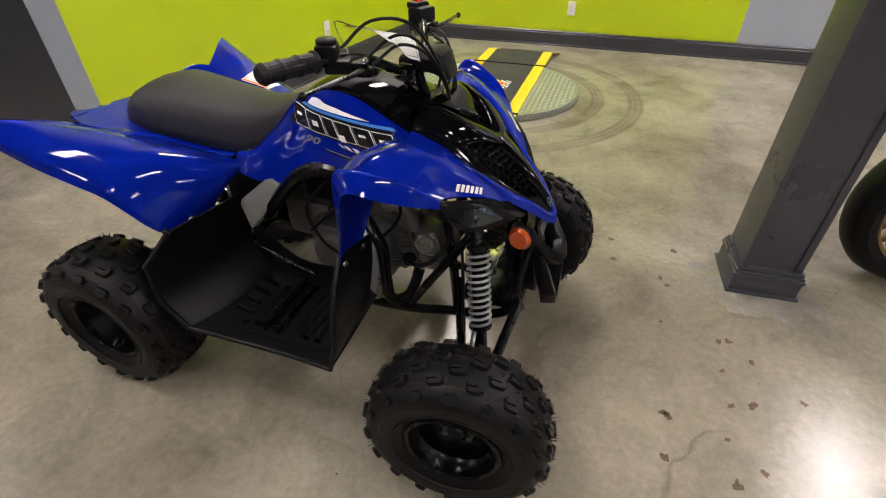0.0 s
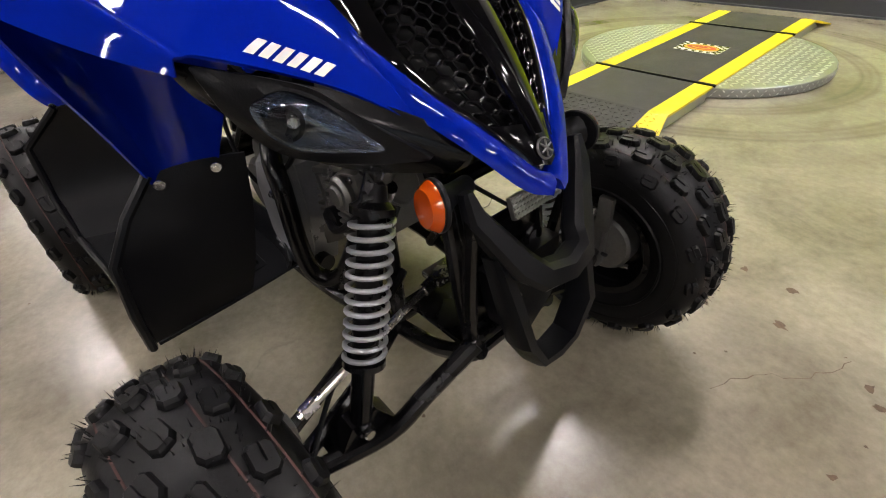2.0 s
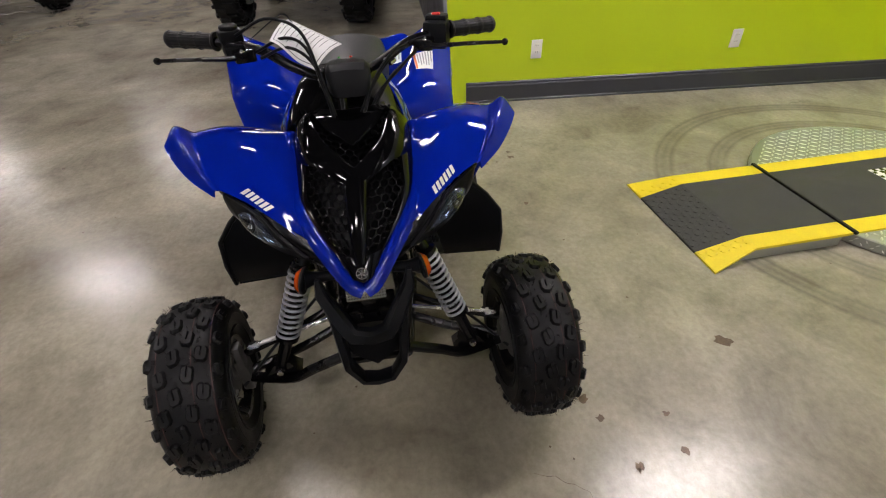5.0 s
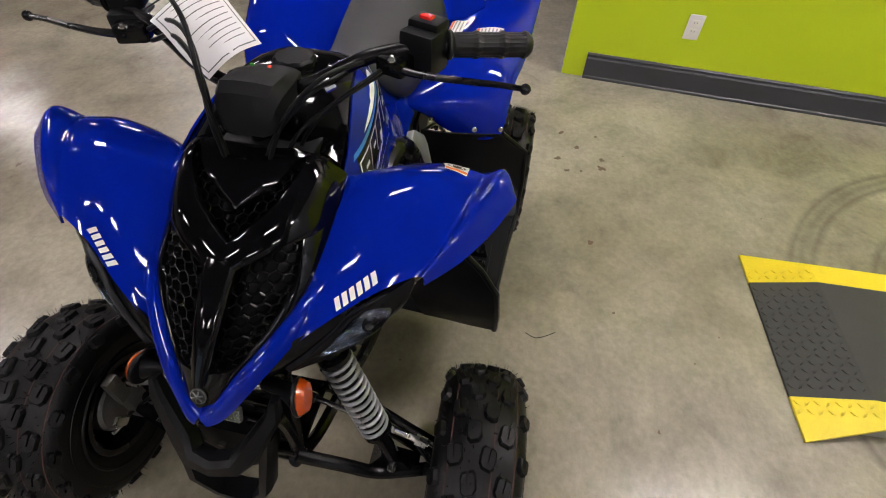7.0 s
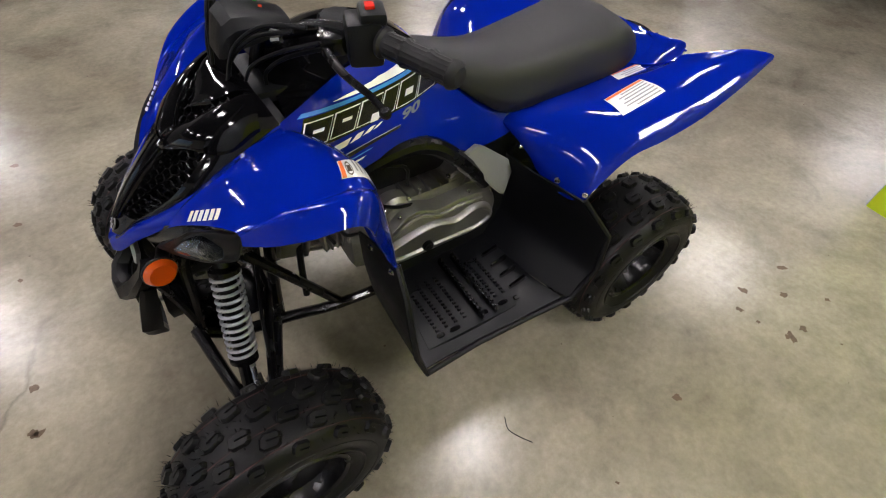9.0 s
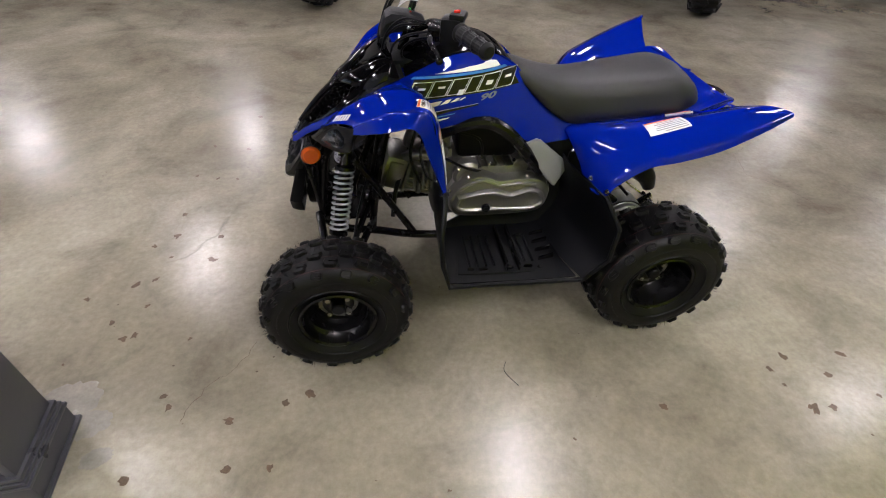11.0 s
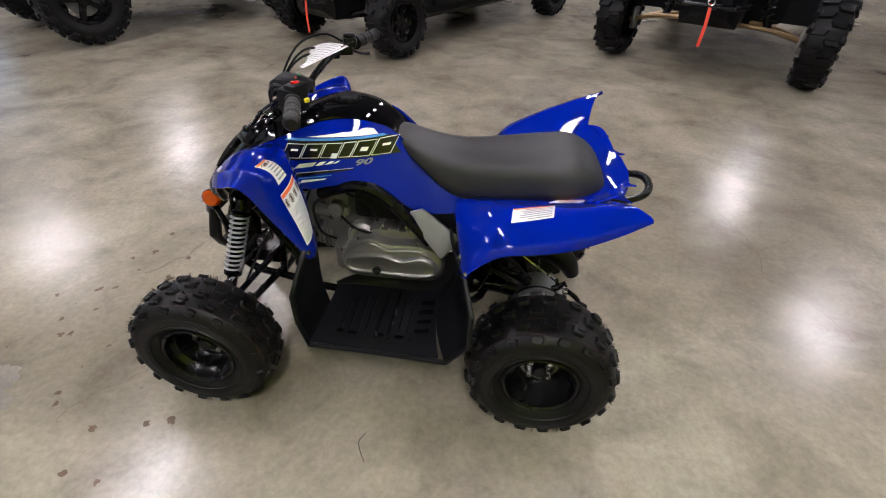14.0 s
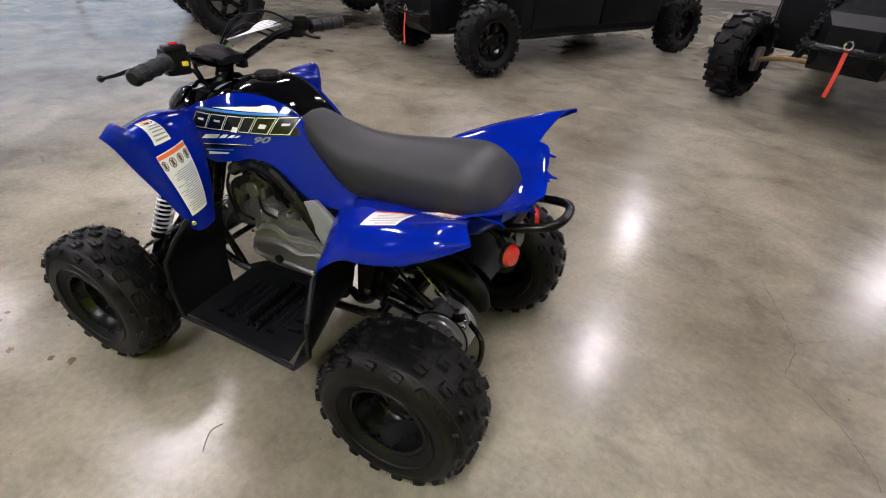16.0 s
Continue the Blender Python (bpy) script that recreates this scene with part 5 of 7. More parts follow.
for pts in ([(0.20, 0.06, 0.56), (0.24, 0.10, 0.54), (0.22, 0.12, 0.46), (0.18, 0.10, 0.42)], [(0.15, 0.06, 0.58), (0.12, 0.11, 0.60), (0.06, 0.12, 0.58), (0.04, 0.09, 0.50)], [(0.25, 0.07, 0.60), (0.27, 0.10, 0.52), (0.24, 0.11, 0.43)], [(0.21, -0.06, 0.58), (0.25, -0.11, 0.54), (0.20, -0.13, 0.47), (0.10, -0.12, 0.43)], [(0.12, -0.06, 0.57), (0.06, -0.12, 0.52), (-0.02, -0.13, 0.44)], [(0.05, -0.09, 0.60), (-0.02, -0.13, 0.52), (0.02, -0.14, 0.42), (0.08, -0.12, 0.36)], [(0.16, 0.085, 0.50), (0.10, 0.13, 0.49), (0.04, 0.125, 0.47)]):
    bm = bmesh.new()
    tube(bm, pts, 0.0045, 7, 5)
    part("hose", bm, BLACK_MATT, engine, "black rubber hose")
bm = bmesh.new()
tube(bm, [(0.30, 0.03, 0.41), (0.32, 0.085, 0.37), (0.33, 0.11, 0.30)], 0.008, 8, 4)
part("hose", bm, BLACK_MATT, engine)

# ---- foot wells ----
for s in (1, -1):
    FLOOR = [
        [(0.172, 0.140, 0.268), (0.175, 0.230, 0.262), (0.178, 0.330, 0.258), (0.180, 0.404, 0.256)],
        [(0.050, 0.140, 0.262), (0.050, 0.230, 0.256), (0.050, 0.330, 0.252), (0.040, 0.402, 0.250)],
        [(-0.090, 0.140, 0.262), (-0.090, 0.230, 0.257), (-0.090, 0.330, 0.256), (-0.105, 0.412, 0.258)],
        [(-0.176, 0.140, 0.275), (-0.178, 0.230, 0.270), (-0.188, 0.330, 0.268), (-0.208, 0.422, 0.272)],
    ]
    SHIELD = [
        [(0.173, 0.238, 0.263), (0.175, 0.290, 0.262), (0.178, 0.345, 0.260), (0.180, 0.410, 0.258)],
        [(0.196, 0.220, 0.340), (0.198, 0.275, 0.338), (0.200, 0.335, 0.338), (0.202, 0.408, 0.342)],
        [(0.205, 0.200, 0.430), (0.206, 0.250, 0.428), (0.207, 0.320, 0.428), (0.208, 0.398, 0.430)],
        [(0.206, 0.193, 0.480), (0.204, 0.235, 0.482), (0.200, 0.295, 0.484), (0.197, 0.358, 0.484)],
        [(0.205, 0.186, 0.520), (0.199, 0.220, 0.525), (0.192, 0.265, 0.528), (0.188, 0.312, 0.528)],
    ]
    HEEL = [
        [(-0.170, 0.140, 0.274), (-0.176, 0.230, 0.269), (-0.195, 0.330, 0.266), (-0.228, 0.428, 0.268)],
        [(-0.218, 0.140, 0.350), (-0.232, 0.230, 0.350), (-0.262, 0.335, 0.346), (-0.288, 0.430, 0.345)],
        [(-0.224, 0.142, 0.440), (-0.236, 0.225, 0.446), (-0.270, 0.330, 0.450), (-0.292, 0.423, 0.452)],
        [(-0.205, 0.145, 0.540), (-0.215, 0.215, 0.535), (-0.245, 0.290, 0.524), (-0.262, 0.352, 0.520)],
    ]
    if s < 0:
        HEEL = [[(x - 0.012 * (0.4 + 0.2 * j), y, z) for j, (x, y, z) in enumerate(row)] for row in HEEL]
        FLOOR = FLOOR[:3] + [HEEL[0]]
    well = new("foot_well")
    well.parent = quad
    well["label"] = "black moulded foot well with toothed grip bars"
    for nm, grid in (("foot_board", FLOOR), ("front_shield", SHIELD), ("heel_guard", HEEL)):
        bm = bmesh.new()
        Skin(grid, s, 4).sheet(bm, 0.005)
        part(nm, bm, BLACK_MATT, well, sharp=60)
    bm = bmesh.new()
    Skin([[(0.172, 0.165, 0.262), (0.176, 0.160, 0.272), (0.178, 0.158, 0.282)], [(0.13, 0.150, 0.260), (0.13, 0.144, 0.280), (0.13, 0.140, 0.300)], [(0.05, 0.145, 0.256), (0.05, 0.132, 0.290), (0.05, 0.128, 0.322)], [(-0.09, 0.145, 0.258), (-0.09, 0.132, 0.292), (-0.09, 0.128, 0.324)], [(-0.19, 0.145, 0.276), (-0.205, 0.138, 0.36), (-0.21, 0.130, 0.44)], [(-0.215, 0.145, 0.34), (-0.225, 0.138, 0.45), (-0.24, 0.130, 0.55)]], s, 3).sheet(bm, 0.005)
    part("inner_wall", bm, BLACK_MATT, well)
    bm = bmesh.new()
    edge = [(0.190, 0.316, 0.528), (0.198, 0.362, 0.484), (0.209, 0.402, 0.430), (0.203, 0.412, 0.342), (0.180, 0.414, 0.254), (0.040, 0.406, 0.246), (-0.105, 0.416, 0.254), *[(x - 0.002, y + 0.003, z) for x, y, z in (HEEL[0][3], HEEL[1][3], HEEL[2][3], HEEL[3][3])]]
    tube(bm, [(x, s * y, z) for x, y, z in edge], 0.0075, 8, 1)
    part("rolled_edge", bm, BLACK_MATT, well)
    for x in (-0.008, -0.046):
        bm = bmesh.new()
        box(bm, (x, s * 0.265, 0.268), (0.005, 0.205, 0.022), bevel=0.001)
        for k in range(15):
            box(bm, (x, s * (0.169 + 0.0137 * k), 0.283), (0.005, 0.0075, 0.010), taper=(1, 0.5))
        part("grip_bar", bm, BLACK_PAINT, well, "toothed steel grip bar")
    bm = bmesh.new()
    pad = [(0.126, 0.185), (0.150, 0.372), (-0.150, 0.380), (-0.140, 0.182)]
    loft(bm, [[(x, s * y, 0.2565) for x, y in pad], [(x * 0.985, s * (0.28 + (y - 0.28) * 0.97), 0.2625) for x, y in pad]])
    part("tread_pad", bm, BLACK_MATT, well, smooth=False)
    bm = bmesh.new()
    for x in (0.028, 0.054, 0.080, 0.106):
        for k in range(13):
            box(bm, (x, s * (0.20 + 0.0115 * k), 0.2655), (0.009, 0.006, 0.008), taper=(0.7, 0.7))
    for x in (-0.072, -0.098):
        for k in range(12):
            box(bm, (x, s * (0.20 + 0.0115 * k), 0.2655), (0.009, 0.006, 0.008), taper=(0.7, 0.7))
    tagged(part("grip_studs", bm, BLACK_MATT, well, "rows of small grip studs"), kind="stuff")
    for x, y, w in ((0.105, 0.352, 0.016), (0.066, 0.354, 0.022), (-0.022, 0.352, 0.014), (-0.078, 0.352, 0.022), (-0.118, 0.358, 0.016), (0.09, 0.205, 0.02), (-0.085, 0.2, 0.03)):
        bm = bmesh.new()
        loft(bm, [[(x + w * k * math.copysign(abs(math.cos(a)) ** 0.6, math.cos(a)) * 0.55, s * y + 0.0055 * k * math.sin(a), z) for a in (math.pi * j / 8 for j in range(16))] for k, z in ((1.25, 0.2626), (1.15, 0.2642), (0.95, 0.2642), (0.85, 0.2629))])
        part("drain_slot", bm, BLACK_GLOSS, well, "oval drain slot with a raised lip")
    for k in range(4):
        bm = bmesh.new()
        y = s * (0.205 + 0.040 * k)
        loft(bm, [[(-0.118, y - 0.004, 0.263), (-0.118, y + 0.004, 0.263), (-0.165, y + 0.004, 0.272), (-0.165, y - 0.004, 0.272)], [(-0.122, y - 0.003, 0.274), (-0.122, y + 0.003, 0.274), (-0.165, y + 0.003, 0.286), (-0.165, y - 0.003, 0.286)]])
        part("heel_rib", bm, BLACK_GLOSS, well)
    bolt_on("bolt", well, (0.183, s * 0.305, 0.515), (-0.6, s * 0.3, 0.1), 0.007)
    bolt_on("bolt", well, (0.199, s * 0.308, 0.513), (1, s * 0.2, 0), 0.008)
    bolt_on("bolt", well, (0.205, s * 0.232, 0.513), (1, s * 0.2, 0), 0.008)
    for u, v in ((0.05, 0.85), (0.05, 0.50), (0.06, 0.12)):
        bolt_on("bolt", quad, rear_skin[s].at(u, v, 0.001), rear_skin[s].at(u, v, 1) - rear_skin[s].at(u, v), 0.007)
    # grey trim panel
    bm = bmesh.new()
    edge = [Vector((x, s * y, z)) for x, y, z in ((-0.061, 0.152, 0.574), (-0.116, 0.148, 0.595), (-0.229, 0.154, 0.505), (-0.180, 0.184, 0.440))]
    mid = sum(edge, Vector()) / 4
    face = (edge[2] - edge[0]).cross(edge[3] - edge[1]).normalized()
    if face.y * s < 0:
        face.negate()
    outline = [a.lerp(b, t) for a, b in zip(edge, edge[1:] + edge[:1]) for t in (0.06, 0.5, 0.94)]
    loft(bm, [[mid + (p - mid) * k + face * h for p in outline] for k, h in ((0.97, -0.018), (1.0, -0.004), (0.985, -0.001), (0.96, 0.0), (0.5, 0.003))])
    # added black sheet: keeps the gap behind the trim dark against the bright floor
    inner = bmesh.new()
    box(inner, (-0.215, s * 0.114, 0.515), (0.15, 0.005, 0.15), bevel=0.002)
    part("gap_blackout", inner, BLACK_MATT, quad, "flat black sheet added to darken the gap behind the trim")
    part("grey_trim", bm, COVER_GREY, quad, "satin grey trim panel beside the engine", sharp=60)

# ---- tank cover, dash and handlebar ----
bm = bmesh.new()
rings = []
for x, w, zc, ze in ((0.285, 0.126, 0.815, 0.780), (0.255, 0.124, 0.828, 0.792), (0.205, 0.115, 0.846, 0.815), (0.155, 0.104, 0.854, 0.834), (0.105, 0.094, 0.856, 0.836), (0.055, 0.083, 0.848, 0.829), (0.01, 0.074, 0.824, 0.810), (-0.02, 0.068, 0.798, 0.790), (-0.035, 0.060, 0.778, 0.772)):
    top = [(x, w * k, ze + (zc - ze) * (1 - abs(k) ** 2.2) + 0.004 * (0.55 < abs(k) < 0.9)) for k in (-1, -0.85, -0.6, -0.3, 0, 0.3, 0.6, 0.85, 1)]
    rings.append(top + [(x, w, ze - 0.05), (x, -w, ze - 0.05)])
cols = [spline([r[k] for r in rings], 4) for k in range(len(rings[0]))]
loft(bm, [[c[i] for c in cols] for i in range(len(cols[0]))])
tank = part("tank_cover", bm, BLACK_GLOSS, quad, "glossy black tank cover", sharp=40)
bm = bmesh.new()
loft(bm, [[(0.125 + r * (1 + 0.07 * (j % 4 < 2)) * math.cos(j * math.pi / 20), r * (1 + 0.07 * (j % 4 < 2)) * math.sin(j * math.pi / 20), z) for j in range(40)] for r, z in ((0.034, 0.845), (0.034, 0.862), (0.030, 0.867))])
part("fuel_cap", bm, BLACK_MATT, tank, "black round fuel cap")
bm = bmesh.new()
sec = []
for x, w, z0, z1 in ((0.346, 0.026, 0.856, 0.862), (0.340, 0.036, 0.858, 0.884), (0.330, 0.043, 0.864, 0.910), (0.314, 0.047, 0.872, 0.920), (0.270, 0.046, 0.878, 0.916), (0.226, 0.036, 0.880, 0.902)):
    sec.append([(x, 0.022 + w * k, z) for k, z in ((-1, z0), (-1.02, z0 + 0.6 * (z1 - z0)), (-0.8, z1 - 0.004), (-0.3, z1 - 0.002), (0.3, z1 - 0.002), (0.8, z1 - 0.004), (1.02, z0 + 0.6 * (z1 - z0)), (1, z0))])
loft(bm, sec)
dash = part("dash_cover", bm, BLACK_MATT, quad, "black matt dash cover", sharp=35)
for y, mat in ((0.006, GREEN), (0.032, STRAP)):
    bm = bmesh.new()
    disc(bm, (0.262, y, 0.9155), (-0.25, 0, 1), 0.003, 0.003, 10)
    part("pilot_lamp", bm, mat, dash)
bm = bmesh.new()
bar = [(0.126, 0.384, 0.929), (0.172, 0.262, 0.934), (0.215, 0.165, 0.925), (0.245, 0.095, 0.895), (0.256, 0.04, 0.878), (0.256, -0.04, 0.878), (0.246, -0.095, 0.898), (0.215, -0.165, 0.932), (0.175, -0.262, 0.945), (0.133, -0.371, 0.949)]
tube(bm, bar, 0.0105, 12, 4)
handle = part("handlebar", bm, BLACK_PAINT, quad, "black tubular handlebar")
GRIPS = {1: (Vector((0.126, 0.386, 0.929)), Vector((0.170, 0.268, 0.934))), -1: (Vector((0.133, -0.373, 0.949)), Vector((0.172, -0.258, 0.945)))}
for s in (1, -1):
    a, b = GRIPS[s]
    d = (b - a).normalized()
    bm = bmesh.new()
    side = d.orthogonal().normalized()
    up = d.cross(side)
    rings = []
    for k in range(33):
        t = k / 32
        r = 0.0165 + (0.0022 if k in (2, 3, 11, 12, 21, 22) else 0) + (0.004 if k > 30 else 0) - (0.004 if k == 0 else 0)
        rings.append([a.lerp(b, t) + (r + 0.0009 * (j % 2) * (2 < k < 30)) * (math.cos(j * math.pi / 18) * side + math.sin(j * math.pi / 18) * up) for j in range(36)])
    loft(bm, rings)
    part("grip", bm, GRIP_RUBBER, handle, "ribbed black rubber grip")
    # perch and lever
    c = b + d * 0.035
    bm = bmesh.new()
    if s > 0:
        box(bm, c + Vector((0.0, 0, -0.006)), (0.05, 0.058, 0.060), Matrix.Rotation(-0.36, 3, "Z"), bevel=0.010)
        box(bm, c + Vector((-0.012, 0.004, 0.026)), (0.036, 0.05, 0.016), Matrix.Rotation(-0.36, 3, "Z"), bevel=0.006)
    else:
        box(bm, c + Vector((-0.004, 0, 0.012)), (0.042, 0.05, 0.030), Matrix.Rotation(0.36, 3, "Z"), bevel=0.008)
        box(bm, c + Vector((0.014, 0.005, -0.012)), (0.05, 0.045, 0.026), Matrix.Rotation(0.36, 3, "Z"), bevel=0.006)
        disc(bm, c + Vector((-0.004, 0, 0.03)), (0, 0, 1), 0.02, 0.012, 18, bevel=0.003)
    housing = part("switch_housing" if s > 0 else "throttle_housing", bm, BLACK_MATT, handle, sharp=50)
    if s > 0:
        bm = bmesh.new()
        box(bm, c + Vector((-0.010, 0.002, 0.0355)), (0.014, 0.020, 0.006), Matrix.Rotation(-0.36, 3, "Z"), bevel=0.003)
        part("stop_switch", bm, RED, housing, "red rocker switch")
        bm = bmesh.new()
        box(bm, c + Vector((-0.030, -0.004, -0.008)), (0.010, 0.014, 0.010), Matrix.Rotation(-0.36, 3, "Z"), bevel=0.002)
        part("start_button", bm, YELLOW, housing, "yellow push button")
    else:
        bm = bmesh.new()
        tube(bm, [c + Vector((-0.01, 0.004, -0.012)), c + Vector((-0.035, -0.004, -0.022)), c + Vector((-0.06, -0.016, -0.024))], [0.008, 0.006, 0.009], 10, 3, flat=0.6)
        part("thumb_throttle", bm, BLACK_MATT, housing)
    tip = Vector((0.232, 0.388, 0.913)) if s > 0 else Vector((0.219, -0.378, 0.925))
    root = Vector((0.226, 0.200, 0.918)) if s > 0 else Vector((0.238, -0.196, 0.925))
    bm = bmesh.new()
    tube(bm, [root, root.lerp(tip, 0.22) + Vector((0.008, 0, 0)), root.lerp(tip, 0.5) + Vector((0.010, 0, 0.002)), root.lerp(tip, 0.8) + Vector((0.0, 0, 0)), tip], [0.009, 0.0068, 0.0058, 0.0052, 0.0048], 10, 5, flat=0.8)
    bmesh.ops.create_uvsphere(bm, u_segments=12, v_segments=8, radius=0.0078, matrix=Matrix.Translation(tip))
    part("brake_lever", bm, BLACK_PAINT, handle, "black ball-ended brake lever")
    bm = bmesh.new()
    box(bm, root + Vector((-0.012, 0, 0)), (0.036, 0.045, 0.026), Matrix.Rotation(-s * 0.36, 3, "Z"), bevel=0.006)
    part("lever_perch", bm, BLACK_PAINT, handle)
    bolt_on("pivot_bolt", handle, root + Vector((0.004, 0, 0.012)), (0, 0, 1), 0.006)
for s in (1, -1):
    bm = bmesh.new()
    box(bm, (0.256, s * 0.035, 0.873), (0.032, 0.022, 0.04), bevel=0.005)
    part("bar_clamp", bm, BLACK_PAINT, handle)
CABLES = [
    [(0.225, -0.17, 0.93), (0.258, -0.10, 0.962), (0.292, -0.055, 0.945), (0.340, -0.030, 0.87), (0.352, -0.018, 0.81)],
    [(0.238, -0.16, 0.920), (0.268, -0.095, 0.945), (0.308, -0.045, 0.918), (0.343, -0.026, 0.85), (0.352, -0.020, 0.80)],
    [(0.20, -0.21, 0.96), (0.228, -0.135, 0.995), (0.28, -0.065, 0.980), (0.328, -0.035, 0.905), (0.350, -0.015, 0.82)],
    [(0.250, 0.14, 0.915), (0.298, 0.10, 0.900), (0.332, 0.06, 0.855), (0.340, 0.03, 0.800)],
    [(0.235, 0.16, 0.925), (0.285, 0.12, 0.922), (0.325, 0.075, 0.880), (0.345, 0.045, 0.815)],
    [(0.215, 0.19, 0.915), (0.275, 0.14, 0.890), (0.310, 0.085, 0.850), (0.325, 0.05, 0.795)],
    [(0.210, 0.18, 0.900), (0.262, 0.12, 0.870), (0.290, 0.085, 0.835), (0.285, 0.06, 0.790)],
]
for pts in CABLES:
    bm = bmesh.new()
    tube(bm, pts, 0.0034, 8, 6)
    part("control_cable", bm, BLACK_MATT, handle, "black control cable")
bm = bmesh.new()
tube(bm, [(0.272, 0.105, 0.905), (0.262, 0.118, 0.905)], 0.0055, 8, 1)
tube(bm, [(0.275, 0.115, 0.898), (0.265, 0.126, 0.902)], 0.0055, 8, 1)
part("cable_ends", bm, CHROME, handle)
bm = bmesh.new()
box(bm, (0.29, 0.02, 0.80), (0.10, 0.15, 0.02), bevel=0.004)
part("under_tray", bm, BLACK_MATT, quad)

# ---- tail ----
bm = bmesh.new()
Skin([
    [(-0.250, -0.115, 0.618), (-0.250, 0.0, 0.620), (-0.250, 0.115, 0.618)],
    [(-0.400, -0.130, 0.638), (-0.400, 0.0, 0.640), (-0.400, 0.130, 0.638)],
    [(-0.560, -0.160, 0.672), (-0.560, 0.0, 0.668), (-0.560, 0.160, 0.672)],
    [(-0.640, -0.150, 0.700), (-0.640, 0.0, 0.690), (-0.640, 0.150, 0.700)],
    [(-0.690, -0.070, 0.702), (-0.700, 0.0, 0.694), (-0.690, 0.070, 0.702)],
], 1, 5).sheet(bm, 0.005)
part("tail_panel", bm, BLUE, quad, "glossy blue tail panel", sharp=60)
for s in (1, -1):
    bm = bmesh.new()
    Skin([
        [(-0.560, s * 0.150, 0.676), (-0.566, s * 0.200, 0.692), (-0.575, s * 0.250, 0.722)],
        [(-0.610, s * 0.150, 0.692), (-0.610, s * 0.195, 0.708), (-0.612, s * 0.240, 0.735)],
        [(-0.650, s * 0.130, 0.706), (-0.648, s * 0.175, 0.720), (-0.648, s * 0.214, 0.734)],
        [(-0.678, s * 0.085, 0.706), (-0.672, s * 0.120, 0.712), (-0.668, s * 0.150, 0.716)],
    ], 1, 4).sheet(bm, 0.004)
    part("tail_corner", bm, BLUE, quad, sharp=60)
    bm = bmesh.new()
    skirt = Skin([
        [(-0.480, s * 0.146, 0.654), (-0.560, s * 0.160, 0.674), (-0.635, s * 0.150, 0.699), (-0.692, s * 0.074, 0.703)],
        [(-0.490, s * 0.150, 0.646), (-0.562, s * 0.157, 0.650), (-0.632, s * 0.142, 0.670), (-0.684, s * 0.076, 0.694)],
        [(-0.510, s * 0.142, 0.632), (-0.565, s * 0.140, 0.622), (-0.605, s * 0.128, 0.634), (-0.672, s * 0.078, 0.684)],
    ], 1, 4)
    skirt.sheet(bm, 0.004)
    part("tail_skirt", bm, BLUE, quad, sharp=60)
    for base_a, base_b, tip in (((-0.615, 0.232, 0.733), (-0.650, 0.165, 0.716), (-0.672, 0.213, 0.712)), ((-0.655, 0.135, 0.710), (-0.672, 0.066, 0.702), (-0.706, 0.100, 0.703))):
        bm = bmesh.new()
        quadr = [Vector((x, s * y, z)) for x, y, z in (base_a, base_b, tip)]
        mid = (quadr[0] + quadr[1]) / 2
        loft(bm, [[q + Vector((0, 0, d)) for q in (quadr[0], quadr[1], mid.lerp(quadr[1], 0.3).lerp(quadr[2], 0.6), quadr[2], mid.lerp(quadr[0], 0.3).lerp(quadr[2], 0.6))] for d in (0.001, -0.004)])
        part("tail_point", bm, BLUE, quad, smooth=False)
bm = bmesh.new()
tube(bm, [(-0.56, 0.085, 0.625), (-0.66, 0.088, 0.640), (-0.735, 0.070, 0.655), (-0.762, 0.03, 0.664), (-0.762, -0.03, 0.664), (-0.735, -0.070, 0.655), (-0.66, -0.088, 0.640), (-0.56, -0.085, 0.625)], 0.0115, 12, 5)
part("grab_bar", bm, BLACK_PAINT, quad, "black tubular rear grab bar")
bm = bmesh.new()
box(bm, (-0.585, 0, 0.625), (0.14, 0.17, 0.05), bevel=0.015)
tube(bm, [(-0.628, 0.09, 0.60), (-0.650, 0.10, 0.585)], 0.014, 12, 1)
part("tail_bracket", bm, BLACK_MATT, quad)
for s in (1, -1):
    bm = bmesh.new()
    disc(bm, (-0.668, s * 0.105, 0.572), (-1, s * 0.35, 0.1), 0.030, 0.014, 28, r2=0.026, bevel=0.003)
    lampy = part("rear_reflector", bm, RED, quad, "round red rear reflector")
    bm = bmesh.new()
    disc(bm, (-0.658, s * 0.1015, 0.571), (-1, s * 0.35, 0.1), 0.033, 0.012, 28, bevel=0.002)
    part("reflector_cup", bm, BLACK_MATT, lampy)
    bm = bmesh.new()
    tube(bm, [(-0.655, s * 0.10, 0.572), (-0.63, s * 0.092, 0.60), (-0.60, s * 0.085, 0.622)], 0.008, 8, 3)
    part("reflector_stalk", bm, BLACK_PAINT, lampy)
# mud flap over the rear axle
bm = bmesh.new()
Skin([[(-0.38, -0.09, 0.52), (-0.38, 0.0, 0.525), (-0.38, 0.09, 0.52)], [(-0.50, -0.095, 0.52), (-0.50, 0.0, 0.525), (-0.50, 0.095, 0.52)], [(-0.58, -0.10, 0.505), (-0.58, 0.0, 0.51), (-0.58, 0.10, 0.505)], [(-0.62, -0.10, 0.475), (-0.625, 0.0, 0.475), (-0.62, 0.10, 0.475)]], 1, 4).sheet(bm, 0.005)
part("mud_flap", bm, BLACK_MATT, quad, "black plastic rear mud guard")

